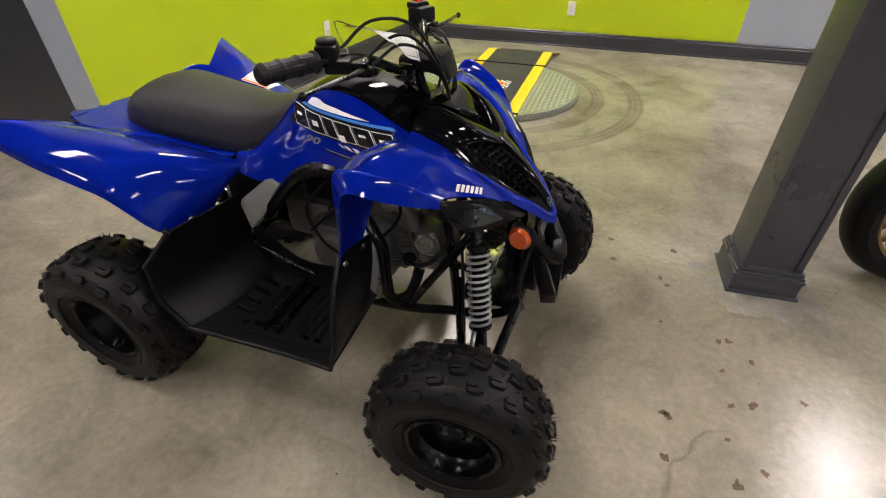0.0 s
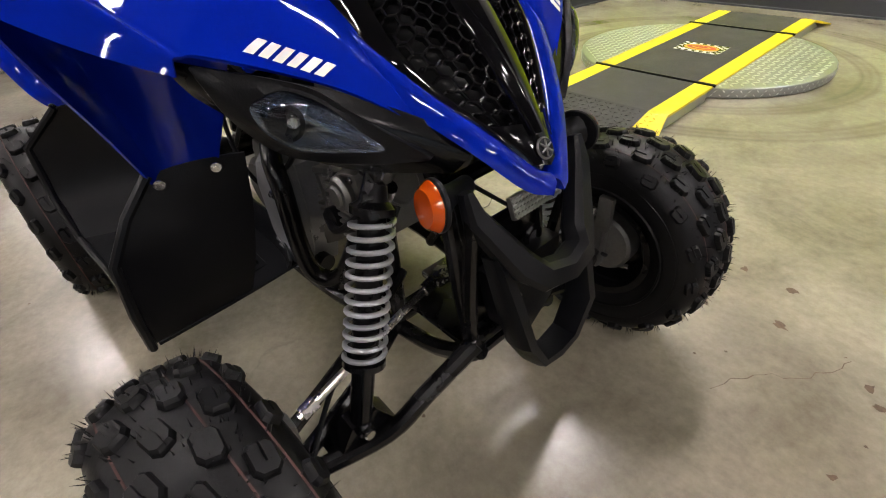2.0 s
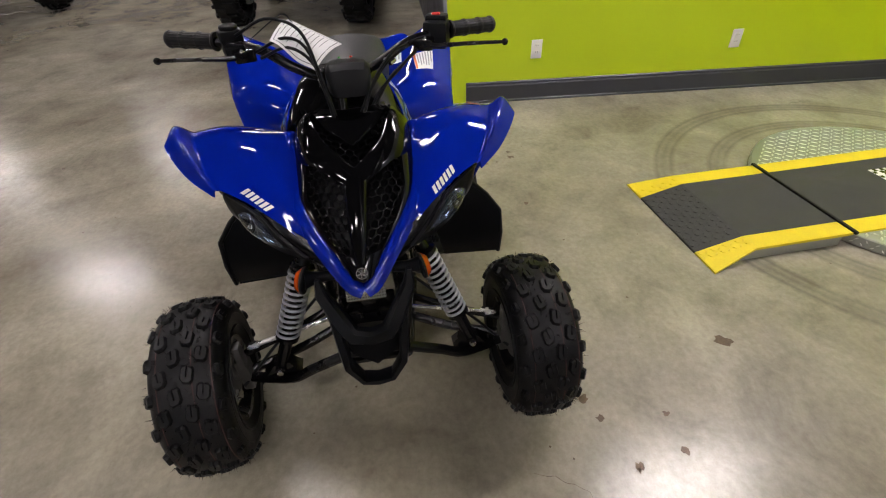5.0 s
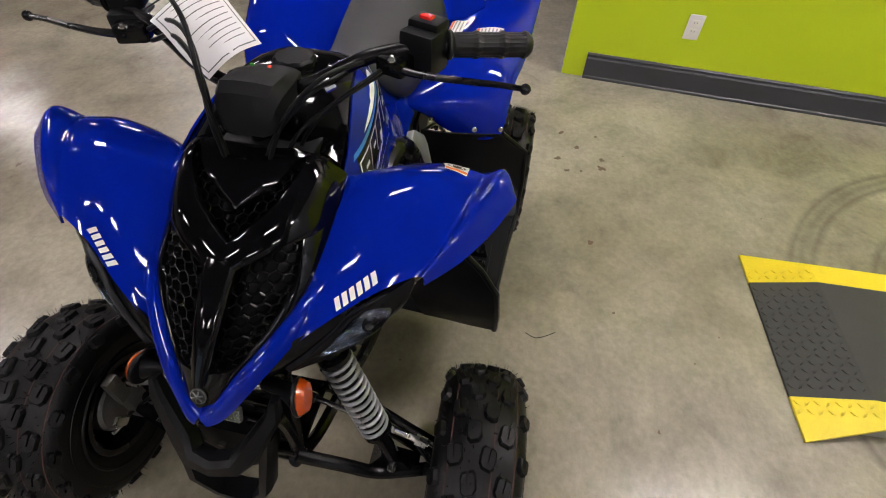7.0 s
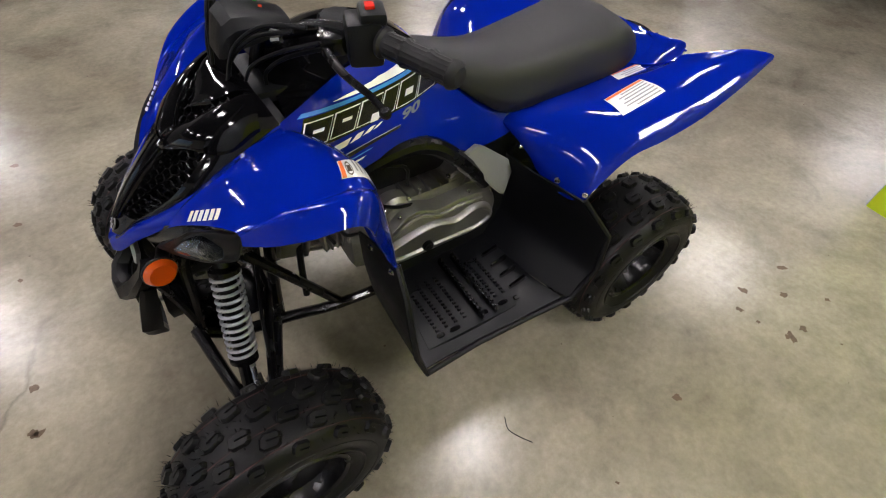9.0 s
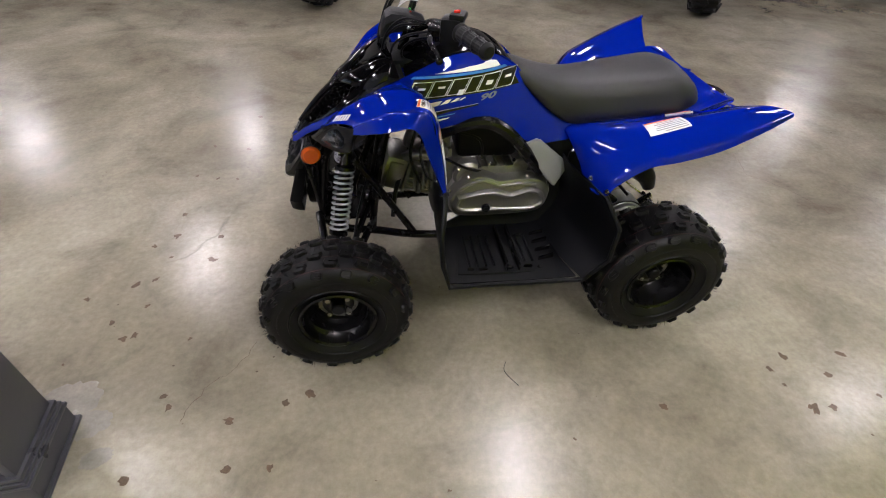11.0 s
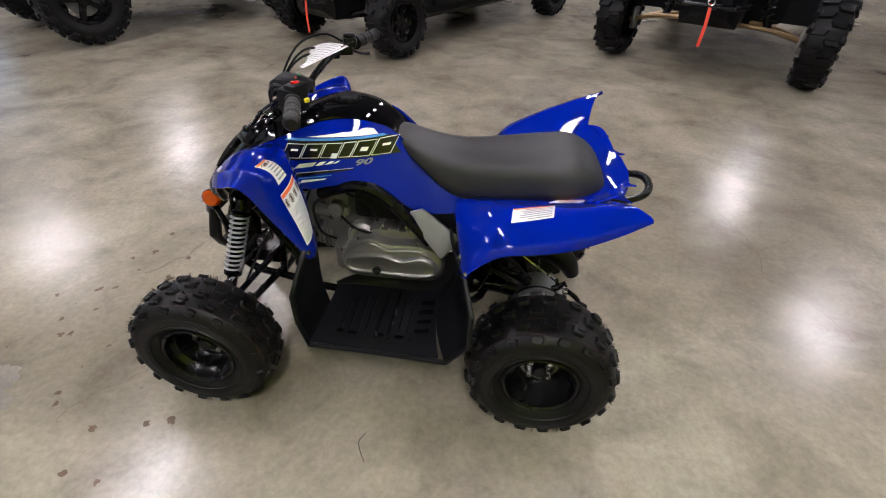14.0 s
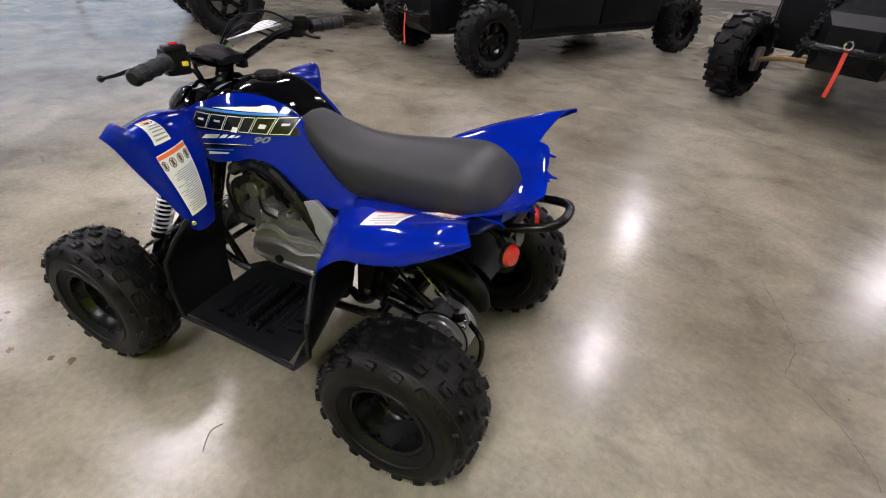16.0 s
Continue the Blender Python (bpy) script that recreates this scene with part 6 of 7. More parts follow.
# rear axle and swing arm
bm = bmesh.new()
tube(bm, [(-0.5, -0.30, 0.22), (-0.5, 0.30, 0.22)], 0.015, 16, 1)
part("rear_axle", bm, BLACK_PAINT, quad)
bm = bmesh.new()
disc(bm, (-0.497, 0.080, 0.235), (0, 1, 0), 0.086, 0.085, 40, bevel=0.006)
disc(bm, (-0.497, 0.130, 0.235), (0, 1, 0), 0.080, 0.026, 40, bevel=0.004)
disc(bm, (-0.497, 0.148, 0.235), (0, 1, 0), 0.035, 0.02, 24, bevel=0.004)
axle_drum = part("rear_brake_drum", bm, CAST_SILVER, quad, "silver rear brake drum")
bm = bmesh.new()
tube(bm, [(-0.497 + 0.086 * math.cos(a), 0.119, 0.235 + 0.086 * math.sin(a)) for a in (k * math.pi / 18 for k in range(37))], 0.003, 6, 1)
part("drum_seam", bm, BLACK_MATT, axle_drum)
bm = bmesh.new()
tube(bm, [(-0.575, 0.10, 0.31), (-0.625, 0.125, 0.28), (-0.632, 0.15, 0.22), (-0.60, 0.16, 0.17), (-0.55, 0.16, 0.145)], 0.008, 8, 5)
part("drum_guard", bm, BLACK_PAINT, quad)
# brake pedal bracket below the seat
bm = bmesh.new()
tube(bm, [(-0.205, 0.135, 0.31), (-0.245, 0.15, 0.305), (-0.285, 0.155, 0.325), (-0.305, 0.15, 0.37), (-0.315, 0.14, 0.43)], [0.012, 0.016, 0.018, 0.018, 0.016], 10, 4)
part("pivot_bracket", bm, BLACK_PAINT, quad, "black swing arm pivot bracket")
bm = bmesh.new()
loft(bm, [[(-0.235, y, 0.53), (-0.36, y, 0.54), (-0.40, y, 0.47), (-0.34, y, 0.37), (-0.29, y, 0.30), (-0.22, y, 0.28)] for y in (0.105, 0.125)])
part("side_plate", bm, BLACK_MATT, quad)
bolt_on("bolt", quad, (-0.288, 0.172, 0.36), (-0.2, 1, 0.3), 0.010)
bm = bmesh.new()
tube(bm, [(-0.25, 0.10, 0.44), (-0.32, 0.14, 0.40), (-0.40, 0.15, 0.36)], 0.006, 8, 3)
tube(bm, [(-0.28, 0.12, 0.47), (-0.38, 0.15, 0.45), (-0.46, 0.16, 0.38)], 0.005, 8, 3)
part("brake_hose", bm, BLACK_MATT, quad)
bm = bmesh.new()
tube(bm, [(-0.40, 0.09, 0.44), (-0.49, 0.11, 0.385), (-0.565, 0.125, 0.335)], 0.003, 6, 2)
box(bm, (-0.555, 0.125, 0.335), (0.05, 0.012, 0.02), Matrix.Rotation(0.6, 3, "Y"), bevel=0.002)
disc(bm, (-0.575, 0.128, 0.325), (0, 1, 0), 0.008, 0.03, 6)
disc(bm, (-0.545, 0.128, 0.355), (0, 1, 0), 0.006, 0.024, 6)
part("brake_rod", bm, CHROME, quad, "plated rear brake rod and arm")
bm = bmesh.new()
for s in (1, -1):
    tube(bm, [(-0.28, s * 0.10, 0.30), (-0.40, s * 0.085, 0.27), (-0.50, s * 0.08, 0.225)], [0.022, 0.024, 0.028], 12, 3)
    tube(bm, [(-0.27, s * 0.11, 0.40), (-0.42, s * 0.10, 0.34), (-0.50, s * 0.09, 0.27)], 0.013, 10, 3)
box(bm, (-0.36, 0, 0.30), (0.06, 0.16, 0.05), bevel=0.012)
part("swing_arm", bm, BLACK_PAINT, quad, "black steel swing arm")
shock(quad, (-0.34, 0.02, 0.575), (-0.455, 0.02, 0.31), 0.034, 0.0046, 9)
bm = bmesh.new()
tube(bm, [(-0.25, -0.13, 0.37), (-0.38, -0.15, 0.42), (-0.55, -0.16, 0.46), (-0.62, -0.16, 0.475)], [0.022, 0.045, 0.048, 0.040], 18, 4)
part("silencer", bm, BLACK_PAINT, quad, "black exhaust silencer")
bm = bmesh.new()
tube(bm, [(-0.27, 0.09, 0.37), (-0.38, 0.06, 0.44), (-0.50, 0.055, 0.43), (-0.57, 0.058, 0.39), (-0.60, 0.06, 0.34)], [0.03, 0.036, 0.038, 0.034, 0.022], 12, 4, flat=1.0)
part("chain_guard", bm, BLACK_MATT, quad, "black chain guard")


# ---- graphics and labels ----
def decal(name, parent, place, corners, mat, n=8, m=2, label=""):
    bm = bmesh.new()
    patch(bm, place, corners, n, m)
    return part(name, bm, mat, parent, label)


def letters(words, height, shear=0.0, wide=1.25):
    """Upright printed characters as a flat mesh, their foot on y = 0, leaning by shear at the top."""
    curve = bpy.data.curves.new("print", "FONT")
    curve.body, curve.size, curve.resolution_u, curve.offset = words, 1.0, 3, 0.035
    ob = bpy.data.objects.new("print", curve)
    scene.collection.objects.link(ob)
    me = bpy.data.meshes.new_from_object(ob.evaluated_get(bpy.context.evaluated_depsgraph_get()))
    bpy.data.objects.remove(ob)
    bpy.data.curves.remove(curve)
    bm = bmesh.new()
    bm.from_mesh(me)
    bpy.data.meshes.remove(me)
    tall = max(v.co.y for v in bm.verts)
    for v in bm.verts:
        v.co = Vector((v.co.x * height / tall * wide + shear * v.co.y / tall, v.co.y * height / tall, 0))
    return bm


for s in (1, -1):
    skin, panel = side_skin[s], side_panels[s]

    def lay(off):
        return lambda x, z: skin.beside(x, z, off)

    # dark band, six outlined blocks in place of the model name
    decal("name_band", panel, lay(0.0012), [(0.294, 0.721), (-0.044, 0.743), (-0.014, 0.789), (0.262, 0.776)], DECAL_BLACK, 24, 4, "black band behind the model name")
    x0 = 0.284
    for k, (wide, slit) in enumerate(((0.052, 1), (0.050, 1), (0.046, 2), (0.034, 0), (0.050, 3), (0.052, 1))):
        x1 = x0 - wide
        z0, z1 = 0.729 + k * 0.0024, 0.770 + k * 0.0028
        lean, i = 0.021, 0.0017
        decal("name_outline", panel, lay(0.0020), [(x0, z0), (x1, z0 + 0.002), (x1 - lean, z1 + 0.002), (x0 - lean, z1)], DECAL_WHITE, 6, 4)
        decal("name_block", panel, lay(0.0028), [(x0 - i * 1.2, z0 + i), (x1 + i, z0 + i + 0.002), (x1 - lean + i * 1.2, z1 - i + 0.002), (x0 - lean - i, z1 - i)], DECAL_BLACK, 6, 4)
        if slit:
            lo, hi = ((0, 0), (0.55, 0.68), (0.0, 0.34), (0.36, 0.62))[slit]
            left, right = ((0, 0), (0.34, 0.72), (0.62, 1.0), (0.32, 0.70))[slit]
            za, zb = z0 + (z1 - z0) * lo, z0 + (z1 - z0) * hi
            decal("name_slit", panel, lay(0.0034), [(x0 - wide * left - lean * lo, za), (x0 - wide * right - lean * lo, za), (x0 - wide * right - lean * hi, zb), (x0 - wide * left - lean * hi, zb)], DECAL_WHITE, 3, 2)
        x0 = x1 - 0.0035
    decal("white_flash", panel, lay(0.0014), [(0.208, 0.789), (0.018, 0.795), (0.030, 0.808), (0.047, 0.811)], DECAL_WHITE, 14, 2, "white wedge stripe")
    decal("blue_flash", panel, lay(0.0013), [(0.272, 0.777), (-0.006, 0.789), (0.004, 0.7945), (0.262, 0.783)], DECAL_CYAN, 16, 1, "light blue stripe")
    number = letters("90", 0.0155, 0.009, 2.2)
    for v in number.verts:
        v.co = skin.beside(*((0.080 - v.co.x, 0.7145 + 0.12 * v.co.x + v.co.y) if s > 0 else (0.016 + v.co.x, 0.714 + v.co.y)), 0.0014)
    part("number", number, DECAL_GREY, panel, "grey printed number")
    for k, w in enumerate((0.055, 0.022, 0.018, 0.012)):
        x0 = 0.252 - (0, 0.060, 0.088, 0.110)[k]
        z0 = 0.699 + 0.17 * (0.252 - x0)
        decal("white_slash", panel, lay(0.0014), [(x0, z0), (x0 - w, z0 + 0.17 * w), (x0 - w - 0.012, z0 + 0.17 * w + 0.013 - 0.002 * k), (x0 - 0.018, z0 + 0.015 - 0.002 * k)], DECAL_WHITE, 4, 1)
    decal("black_line", panel, lay(0.0013), [(0.254, 0.671), (0.085, 0.702), (0.080, 0.706), (0.250, 0.683)], DECAL_BLACK, 12, 1)
    decal("white_line", panel, lay(0.0014), [(0.252, 0.6835), (0.084, 0.7065), (0.079, 0.708), (0.248, 0.6855)], DECAL_WHITE, 12, 1)
    decal("blue_line", panel, lay(0.0014), [(0.245, 0.666), (0.150, 0.681), (0.146, 0.684), (0.243, 0.670)], DECAL_CYAN, 10, 1)
    decal("white_line", panel, lay(0.0014), [(0.240, 0.654), (0.168, 0.668), (0.163, 0.672), (0.235, 0.664)], DECAL_WHITE, 8, 1)
    bm = bmesh.new()
    tube(bm, [skin.at(0.50 + 0.045 * k, 0.0, 0.001) for k in range(10)], 0.0024, 8, 2)
    part("panel_edge", bm, BLUE, panel, "rolled blue panel edge beside the seat")

    # six slanted white bars in place of the maker's name on the front fender
    fs, fender = fender_skin[s], front_fenders[s]
    ends = (Vector((0.480, s * 0.176, 0.675)), Vector((0.446, s * 0.232, 0.714)))
    way = (ends[1] - ends[0]).normalized()
    rise = fs.at(*fs.near(ends[0].lerp(ends[1], 0.5)), 1.0) - fs.at(*fs.near(ends[0].lerp(ends[1], 0.5)))
    rise = rise.cross(way).normalized()
    if rise.z < 0:
        rise.negate()
    for k in range(6):
        slant = way * (0.004 * s)
        a, b = ends[0].lerp(ends[1], (k + 0.16) / 6), ends[0].lerp(ends[1], (k + 0.84) / 6)
        decal("name_bar", fender, lambda u, v: fs.at(u, v, 0.0012), [fs.near(q) for q in (a - slant, b - slant, b + slant + rise * 0.0168, a + slant + rise * 0.0168)], DECAL_WHITE, 2, 2)

# warning labels
def label_sheet(parent, place, corners, head, rows, columns=1, icons=0):
    """A white label with a coloured head, rows of unreadable print as bars, and perhaps a row of round signs."""
    (a, b), (c, d), (e, f), (g, h) = corners

    def inside(x, y):
        p = (a * (1 - x) + c * x) * (1 - y) + (g * (1 - x) + e * x) * y
        q = (b * (1 - x) + d * x) * (1 - y) + (h * (1 - x) + f * x) * y
        return p, q

    def region(x0, y0, x1, y1):
        return [inside(x0, y0), inside(x1, y0), inside(x1, y1), inside(x0, y1)]

    sheet = decal("warning_label", parent, lambda u, v: place(u, v, 0.0012), corners, DECAL_WHITE, 8, 8, "white warning label with an orange head")
    bm = bmesh.new()
    patch(bm, lambda u, v: place(u, v, 0.0017), region(0.02, 0.02, 0.98, head), 6, 2)
    part("label_head", bm, DECAL_ORANGE, parent)
    bm = bmesh.new()
    top = head + 0.04
    if icons:
        for k in range(icons):
            cx = (k + 0.5) / icons
            x0, x1 = cx - 0.38 / icons, cx + 0.38 / icons
            y0, y1 = head + 0.03, head + 0.20
            loops = [[bm.verts.new(place(*inside((x0 + x1) / 2 + q * (x1 - x0) / 2 * math.cos(ang), (y0 + y1) / 2 + q * (y1 - y0) / 2 * math.sin(ang)), 0.0018)) for ang in (2 * math.pi * j / 16 for j in range(16))] for q in (1.0, 0.78)]
            for j in range(16):
                bm.faces.new((loops[0][j], loops[0][(j + 1) % 16], loops[1][(j + 1) % 16], loops[1][j]))
            wx, wy = (x1 - x0) * 0.22, (y1 - y0) * 0.30
            cy = (y0 + y1) / 2
            patch(bm, lambda u, v: place(u, v, 0.0018), region(cx - wx, cy - wy, cx + wx, cy + wy), 2, 2)
        part("label_signs", bm, STAIN, parent)
        bm = bmesh.new()
        top = head + 0.26
    r2 = random.Random(3)
    for k in range(rows):
        y = top + (0.97 - top) * (k + 0.2) / rows
        dy = (0.97 - top) / rows * 0.40
        for col_ in range(columns):
            x0, x1 = 0.05 + 0.92 * col_ / columns, 0.05 + 0.92 * (col_ + 1) / columns - 0.03
            patch(bm, lambda u, v: place(u, v, 0.0018), region(x0, y, x0 + (x1 - x0) * r2.uniform(0.6, 1.0), y + dy), 3, 1)
    part("label_print", bm, PALE_PRINT, parent)
    return sheet


L, RF = fender_skin[1], rear_skin[1]
label_sheet(front_fenders[1], lambda u, v, o: L.at(u, v, o), [(0.667, 0.335), (0.675, 0.585), (0.940, 0.55), (0.925, 0.26)], 0.09, 21, 1, 4)
label_sheet(front_fenders[1], lambda u, v, o: L.at(u, v, o), [(0.455, 0.45), (0.415, 0.545), (0.63, 0.55), (0.635, 0.42)], 0.11, 5, 1, 1)
label_sheet(rear_fenders[1], lambda u, v, o: RF.at(u, v, o), [(0.65, 0.375), (0.47, 0.41), (0.43, 0.595), (0.605, 0.595)], 0.14, 6, 1)
label_sheet(rear_fenders[1], lambda u, v, o: RF.at(u, v, o), [(0.87, 0.02), (0.69, 0.05), (0.64, 0.235), (0.79, 0.235)], 0.2, 3, 1)

# paper tag on the handlebar
tag = thing("hang_tag", "white printed paper tag hanging on the handlebar", "tag")
T, R_, B, L_ = Vector((0.142, -0.098, 0.974)), Vector((0.243, 0.017, 0.938)), Vector((0.292, -0.047, 0.898)), Vector((0.262, -0.130, 0.960))
tag_n = (R_ - T).cross(L_ - T).normalized()
if tag_n.x + tag_n.z < 0:
    tag_n.negate()


def on_tag(u, v, off=0.0):
    p = (T * (1 - u) + R_ * u) * (1 - v) + (L_ * (1 - u) + B * u) * v
    return p + tag_n * (0.010 * math.sin(math.pi * v) + 0.004 * math.sin(2.5 * math.pi * u) * v + off)


bm = bmesh.new()
for o in (0.0, -0.0006):
    patch(bm, lambda u, v: on_tag(u, v, o), [(0, 0), (1, 0), (1, 1), (0, 1)], 12, 12)
part("paper", bm, PAPER, tag)
for (a, b, c, d) in ((0.05, 0.05, 0.95, 0.065), (0.05, 0.935, 0.95, 0.95), (0.05, 0.05, 0.065, 0.95), (0.935, 0.05, 0.95, 0.95)):
    bm = bmesh.new()
    patch(bm, lambda u, v: on_tag(u, v, 0.0008), [(a, b), (c, b), (c, d), (a, d)], 12, 3)
    part("border_line", bm, DECAL_TEXT, tag)
r2 = random.Random(5)
for k in range(9):
    x = 0.12 + k * 0.085
    bm = bmesh.new()
    patch(bm, lambda u, v: on_tag(u, v, 0.0008), [(x, 0.12), (x + 0.012, 0.12), (x + 0.012, 0.12 + r2.uniform(0.3, 0.78)), (x, 0.12 + r2.uniform(0.3, 0.78))], 2, 10)
    part("printed_line", bm, DECAL_TEXT, tag)
bm = bmesh.new()
tube(bm, [on_tag(0.1, 0.1), on_tag(0.02, 0.0) + Vector((-0.01, -0.02, 0.01)), Vector((0.205, -0.19, 0.945))], 0.0012, 6, 4)
part("tie", bm, BLACK_MATT, tag)


# ---- turntable and ramp ----
turn = thing("turntable", "round aluminium tread plate turntable on the floor", "turntable", at=(*TABLE, 0), turn=1.2)
bm = bmesh.new()
lathe_pts = [(0.0, 0.010), (0.60, 0.010), (0.60, 0.0), (0.615, 0.0), (0.622, 0.006), (0.622, 0.044), (0.618, 0.048), (0.0, 0.048)]
rings = [[(r * math.cos(a), r * math.sin(a), z) for a in (2 * math.pi * k / 72 for k in range(72))] for r, z in lathe_pts[2:-1]]
loft(bm, rings)
part("disc", bm, PLATE, turn, "aluminium tread plate disc", sharp=30)


def lozenge(bm, x, y, z, a, size=0.012, h=0.0018, tilt=None):
    ca, sa = math.cos(a), math.sin(a)
    ends = [(size, 0), (0, size * 0.32), (-size, 0), (0, -size * 0.32)]
    f = tilt if tilt else (lambda px, py: 0.0)
    base = [bm.verts.new((x + p * ca - q * sa, y + p * sa + q * ca, z + f(x + p * ca - q * sa, y + p * sa + q * ca))) for p, q in ends]
    top = [bm.verts.new((x + (p * ca - q * sa) * 0.6, y + (p * sa + q * ca) * 0.6, z + h + f(x, y))) for p, q in ends]
    for k in range(4):
        bm.faces.new((base[k], base[(k + 1) % 4], top[(k + 1) % 4], top[k]))
    bm.faces.new(top)


bm = bmesh.new()
for i in range(-18, 19):
    for j in range(-18, 19):
        x, y = i * 0.034, j * 0.034
        if 0.27 < abs(x) and math.hypot(x, y) < 0.60:
            lozenge(bm, x, y, 0.048, math.pi / 4 if (i + j) % 2 else -math.pi / 4, 0.0175, 0.0028)
for k in range(110):
    a = 2 * math.pi * k / 110
    for z in (0.015, 0.033):
        c, s = math.cos(a + 0.02 * (z > 0.02)), math.sin(a + 0.02 * (z > 0.02))
        t = 1 if k % 2 else -1
        p = Vector((0.622 * c, 0.622 * s, z))
        e = Vector((-s, c, t)).normalized() * 0.009
        f = Vector((c, s, 0))
        w = f.cross(e).normalized() * 0.003
        vs = [bm.verts.new(q) for q in (p + e, p + w, p - e, p - w)]
        tp = [bm.verts.new(p + q * 0.6 + f * 0.0016) for q in (e, w, -e, -w)]
        for m_ in range(4):
            bm.faces.new((vs[m_], vs[(m_ + 1) % 4], tp[(m_ + 1) % 4], tp[m_]))
        bm.faces.new(tp)
tagged(part("tread_pattern", bm, PLATE_WORN, turn, smooth=False), kind="stuff")

ramp = thing("wheel_ramp", "black ramp with yellow edges over the turntable", "ramp", at=(*TABLE, 0), turn=1.2)
HALF, STRIPE, TOP = 0.290, 0.080, 0.056


def deck(name, y0, y1, x0, x1, mat, z0=TOP, z1=TOP, thick=0.012, flare=0.0, lift=0.0):
    bm = bmesh.new()
    if flare:
        k = math.copysign(1, y0)
        lower = [(x0 - flare * (x0 < -0.25), y0), (x1 + flare * (x1 > 0.25), y0), (x1, y1), (x0, y1)]
    else:
        lower = [(x0, y0), (x1, y0), (x1, y1), (x0, y1)]
    zs = (z0, z0, z1, z1)
    loft(bm, [[(x, y, max(0.0005, z - thick)) for (x, y), z in zip(lower, zs)], [(x, y, z + lift) for (x, y), z in zip(lower, zs)]])
    return part(name, bm, mat, ramp, smooth=False)


for y0, y1 in ((-0.99, -0.556), (-0.548, 0.548), (0.556, 0.99)):
    deck("deck_panel", y0, y1, -HALF + STRIPE, HALF - STRIPE, MAT_BLACK)
    for sx in (-1, 1):
        a, b = sorted((sx * (HALF - STRIPE), sx * HALF))
        deck("yellow_stripe", y0, y1, a, b, YELLOW)
for k in (-1, 1):
    slope_y = (k * 1.185, k * 0.99)
    deck("ramp_lip", *slope_y, -HALF + STRIPE, HALF - STRIPE, MAT_BLACK, z0=0.008, z1=TOP)
    for sx in (-1, 1):
        a, b = sorted((sx * (HALF - STRIPE), sx * HALF))
        deck("yellow_lip", *slope_y, a, b, YELLOW, z0=0.008, z1=TOP, flare=0.05)
    bm = bmesh.new()
    box(bm, (0, k * 0.552, TOP + 0.002), (2 * HALF + 0.02, 0.016, 0.012), bevel=0.003)
    part("hinge_bar", bm, BLACK_MATT, ramp, "black hinge bar")
    for sx in (-1, 1):
        bm = bmesh.new()
        loft(bm, [[(sx * x, k * 0.60, 0.0), (sx * x, k * 1.10, 0.0), (sx * x, k * 0.985, TOP - 0.012), (sx * x, k * 0.60, TOP - 0.012)] for x in (HALF - 0.006, HALF - 0.003)])
        part("side_plate", bm, PLATE, ramp, "tread plate side skirt", smooth=False)
for mat, nm, inner in ((YELLOW, "yellow_tread", False), (MAT_BLACK, "black_tread", True)):
    bm = bmesh.new()
    for k in (-1, 1):
        for i in range(-11, 12):
            for j in range(8):
                x, y = i * 0.0255, 1.175 - j * 0.0245
                z = 0.008 + (TOP - 0.008) * (1.185 - y) / 0.195
                band = HALF - STRIPE < abs(x) < HALF - 0.012
                if (abs(x) < HALF - STRIPE - 0.01) == inner and (inner or band) and abs(x) < HALF - 0.01:
                    lozenge(bm, x, k * y, z + 0.0005, math.pi / 4 if (i + j) % 2 else -math.pi / 4, 0.012, 0.0022, tilt=lambda px, py, y0=y: (TOP - 0.008) / 0.195 * (y0 - abs(py)))
    tagged(part(nm, bm, mat, ramp, smooth=False), kind="stuff")
# sign on the deck
RED_PRINT, GOLD_PRINT = material("red_print", (0.45, 0.03, 0.01), 0.4), material("yellow_print", (0.75, 0.45, 0.02), 0.4)
bm = bmesh.new()
box(bm, (0.0, 0.01, TOP + 0.0012), (0.235, 0.17, 0.0014))
sign = part("sign_plate", bm, DECAL_WHITE, ramp, "silver checked sign plate with a red oval", smooth=False)
for rx, ry, mat, z in ((0.098, 0.062, DECAL_BLACK, 0.0026), (0.092, 0.056, GOLD_PRINT, 0.0032), (0.078, 0.040, RED_PRINT, 0.0038), (0.050, 0.022, GOLD_PRINT, 0.0044), (0.040, 0.015, RED_PRINT, 0.0050)):
    bm = bmesh.new()
    bm.faces.new([bm.verts.new((rx * math.cos(a), 0.01 + ry * math.sin(a), TOP + z)) for a in (2 * math.pi * k / 32 for k in range(32))])
    part("sign_oval", bm, mat, sign, smooth=False)
bm = bmesh.new()
for i in range(12):
    for j in range(9):
        if (i + j) % 2 and (abs(i - 5.5) > 4.4 or abs(j - 4) > 3.2):
            box(bm, (-0.1075 + i * 0.0195, -0.066 + j * 0.019, TOP + 0.0022), (0.019, 0.0185, 0.0006))
part("sign_checks", bm, DECAL_BLACK, sign, smooth=False)

# ---- parked machines ----
MUD = [(-0.5, -0.5), (0.1, -0.5), (0.5, 0.5), (-0.1, 0.5)]


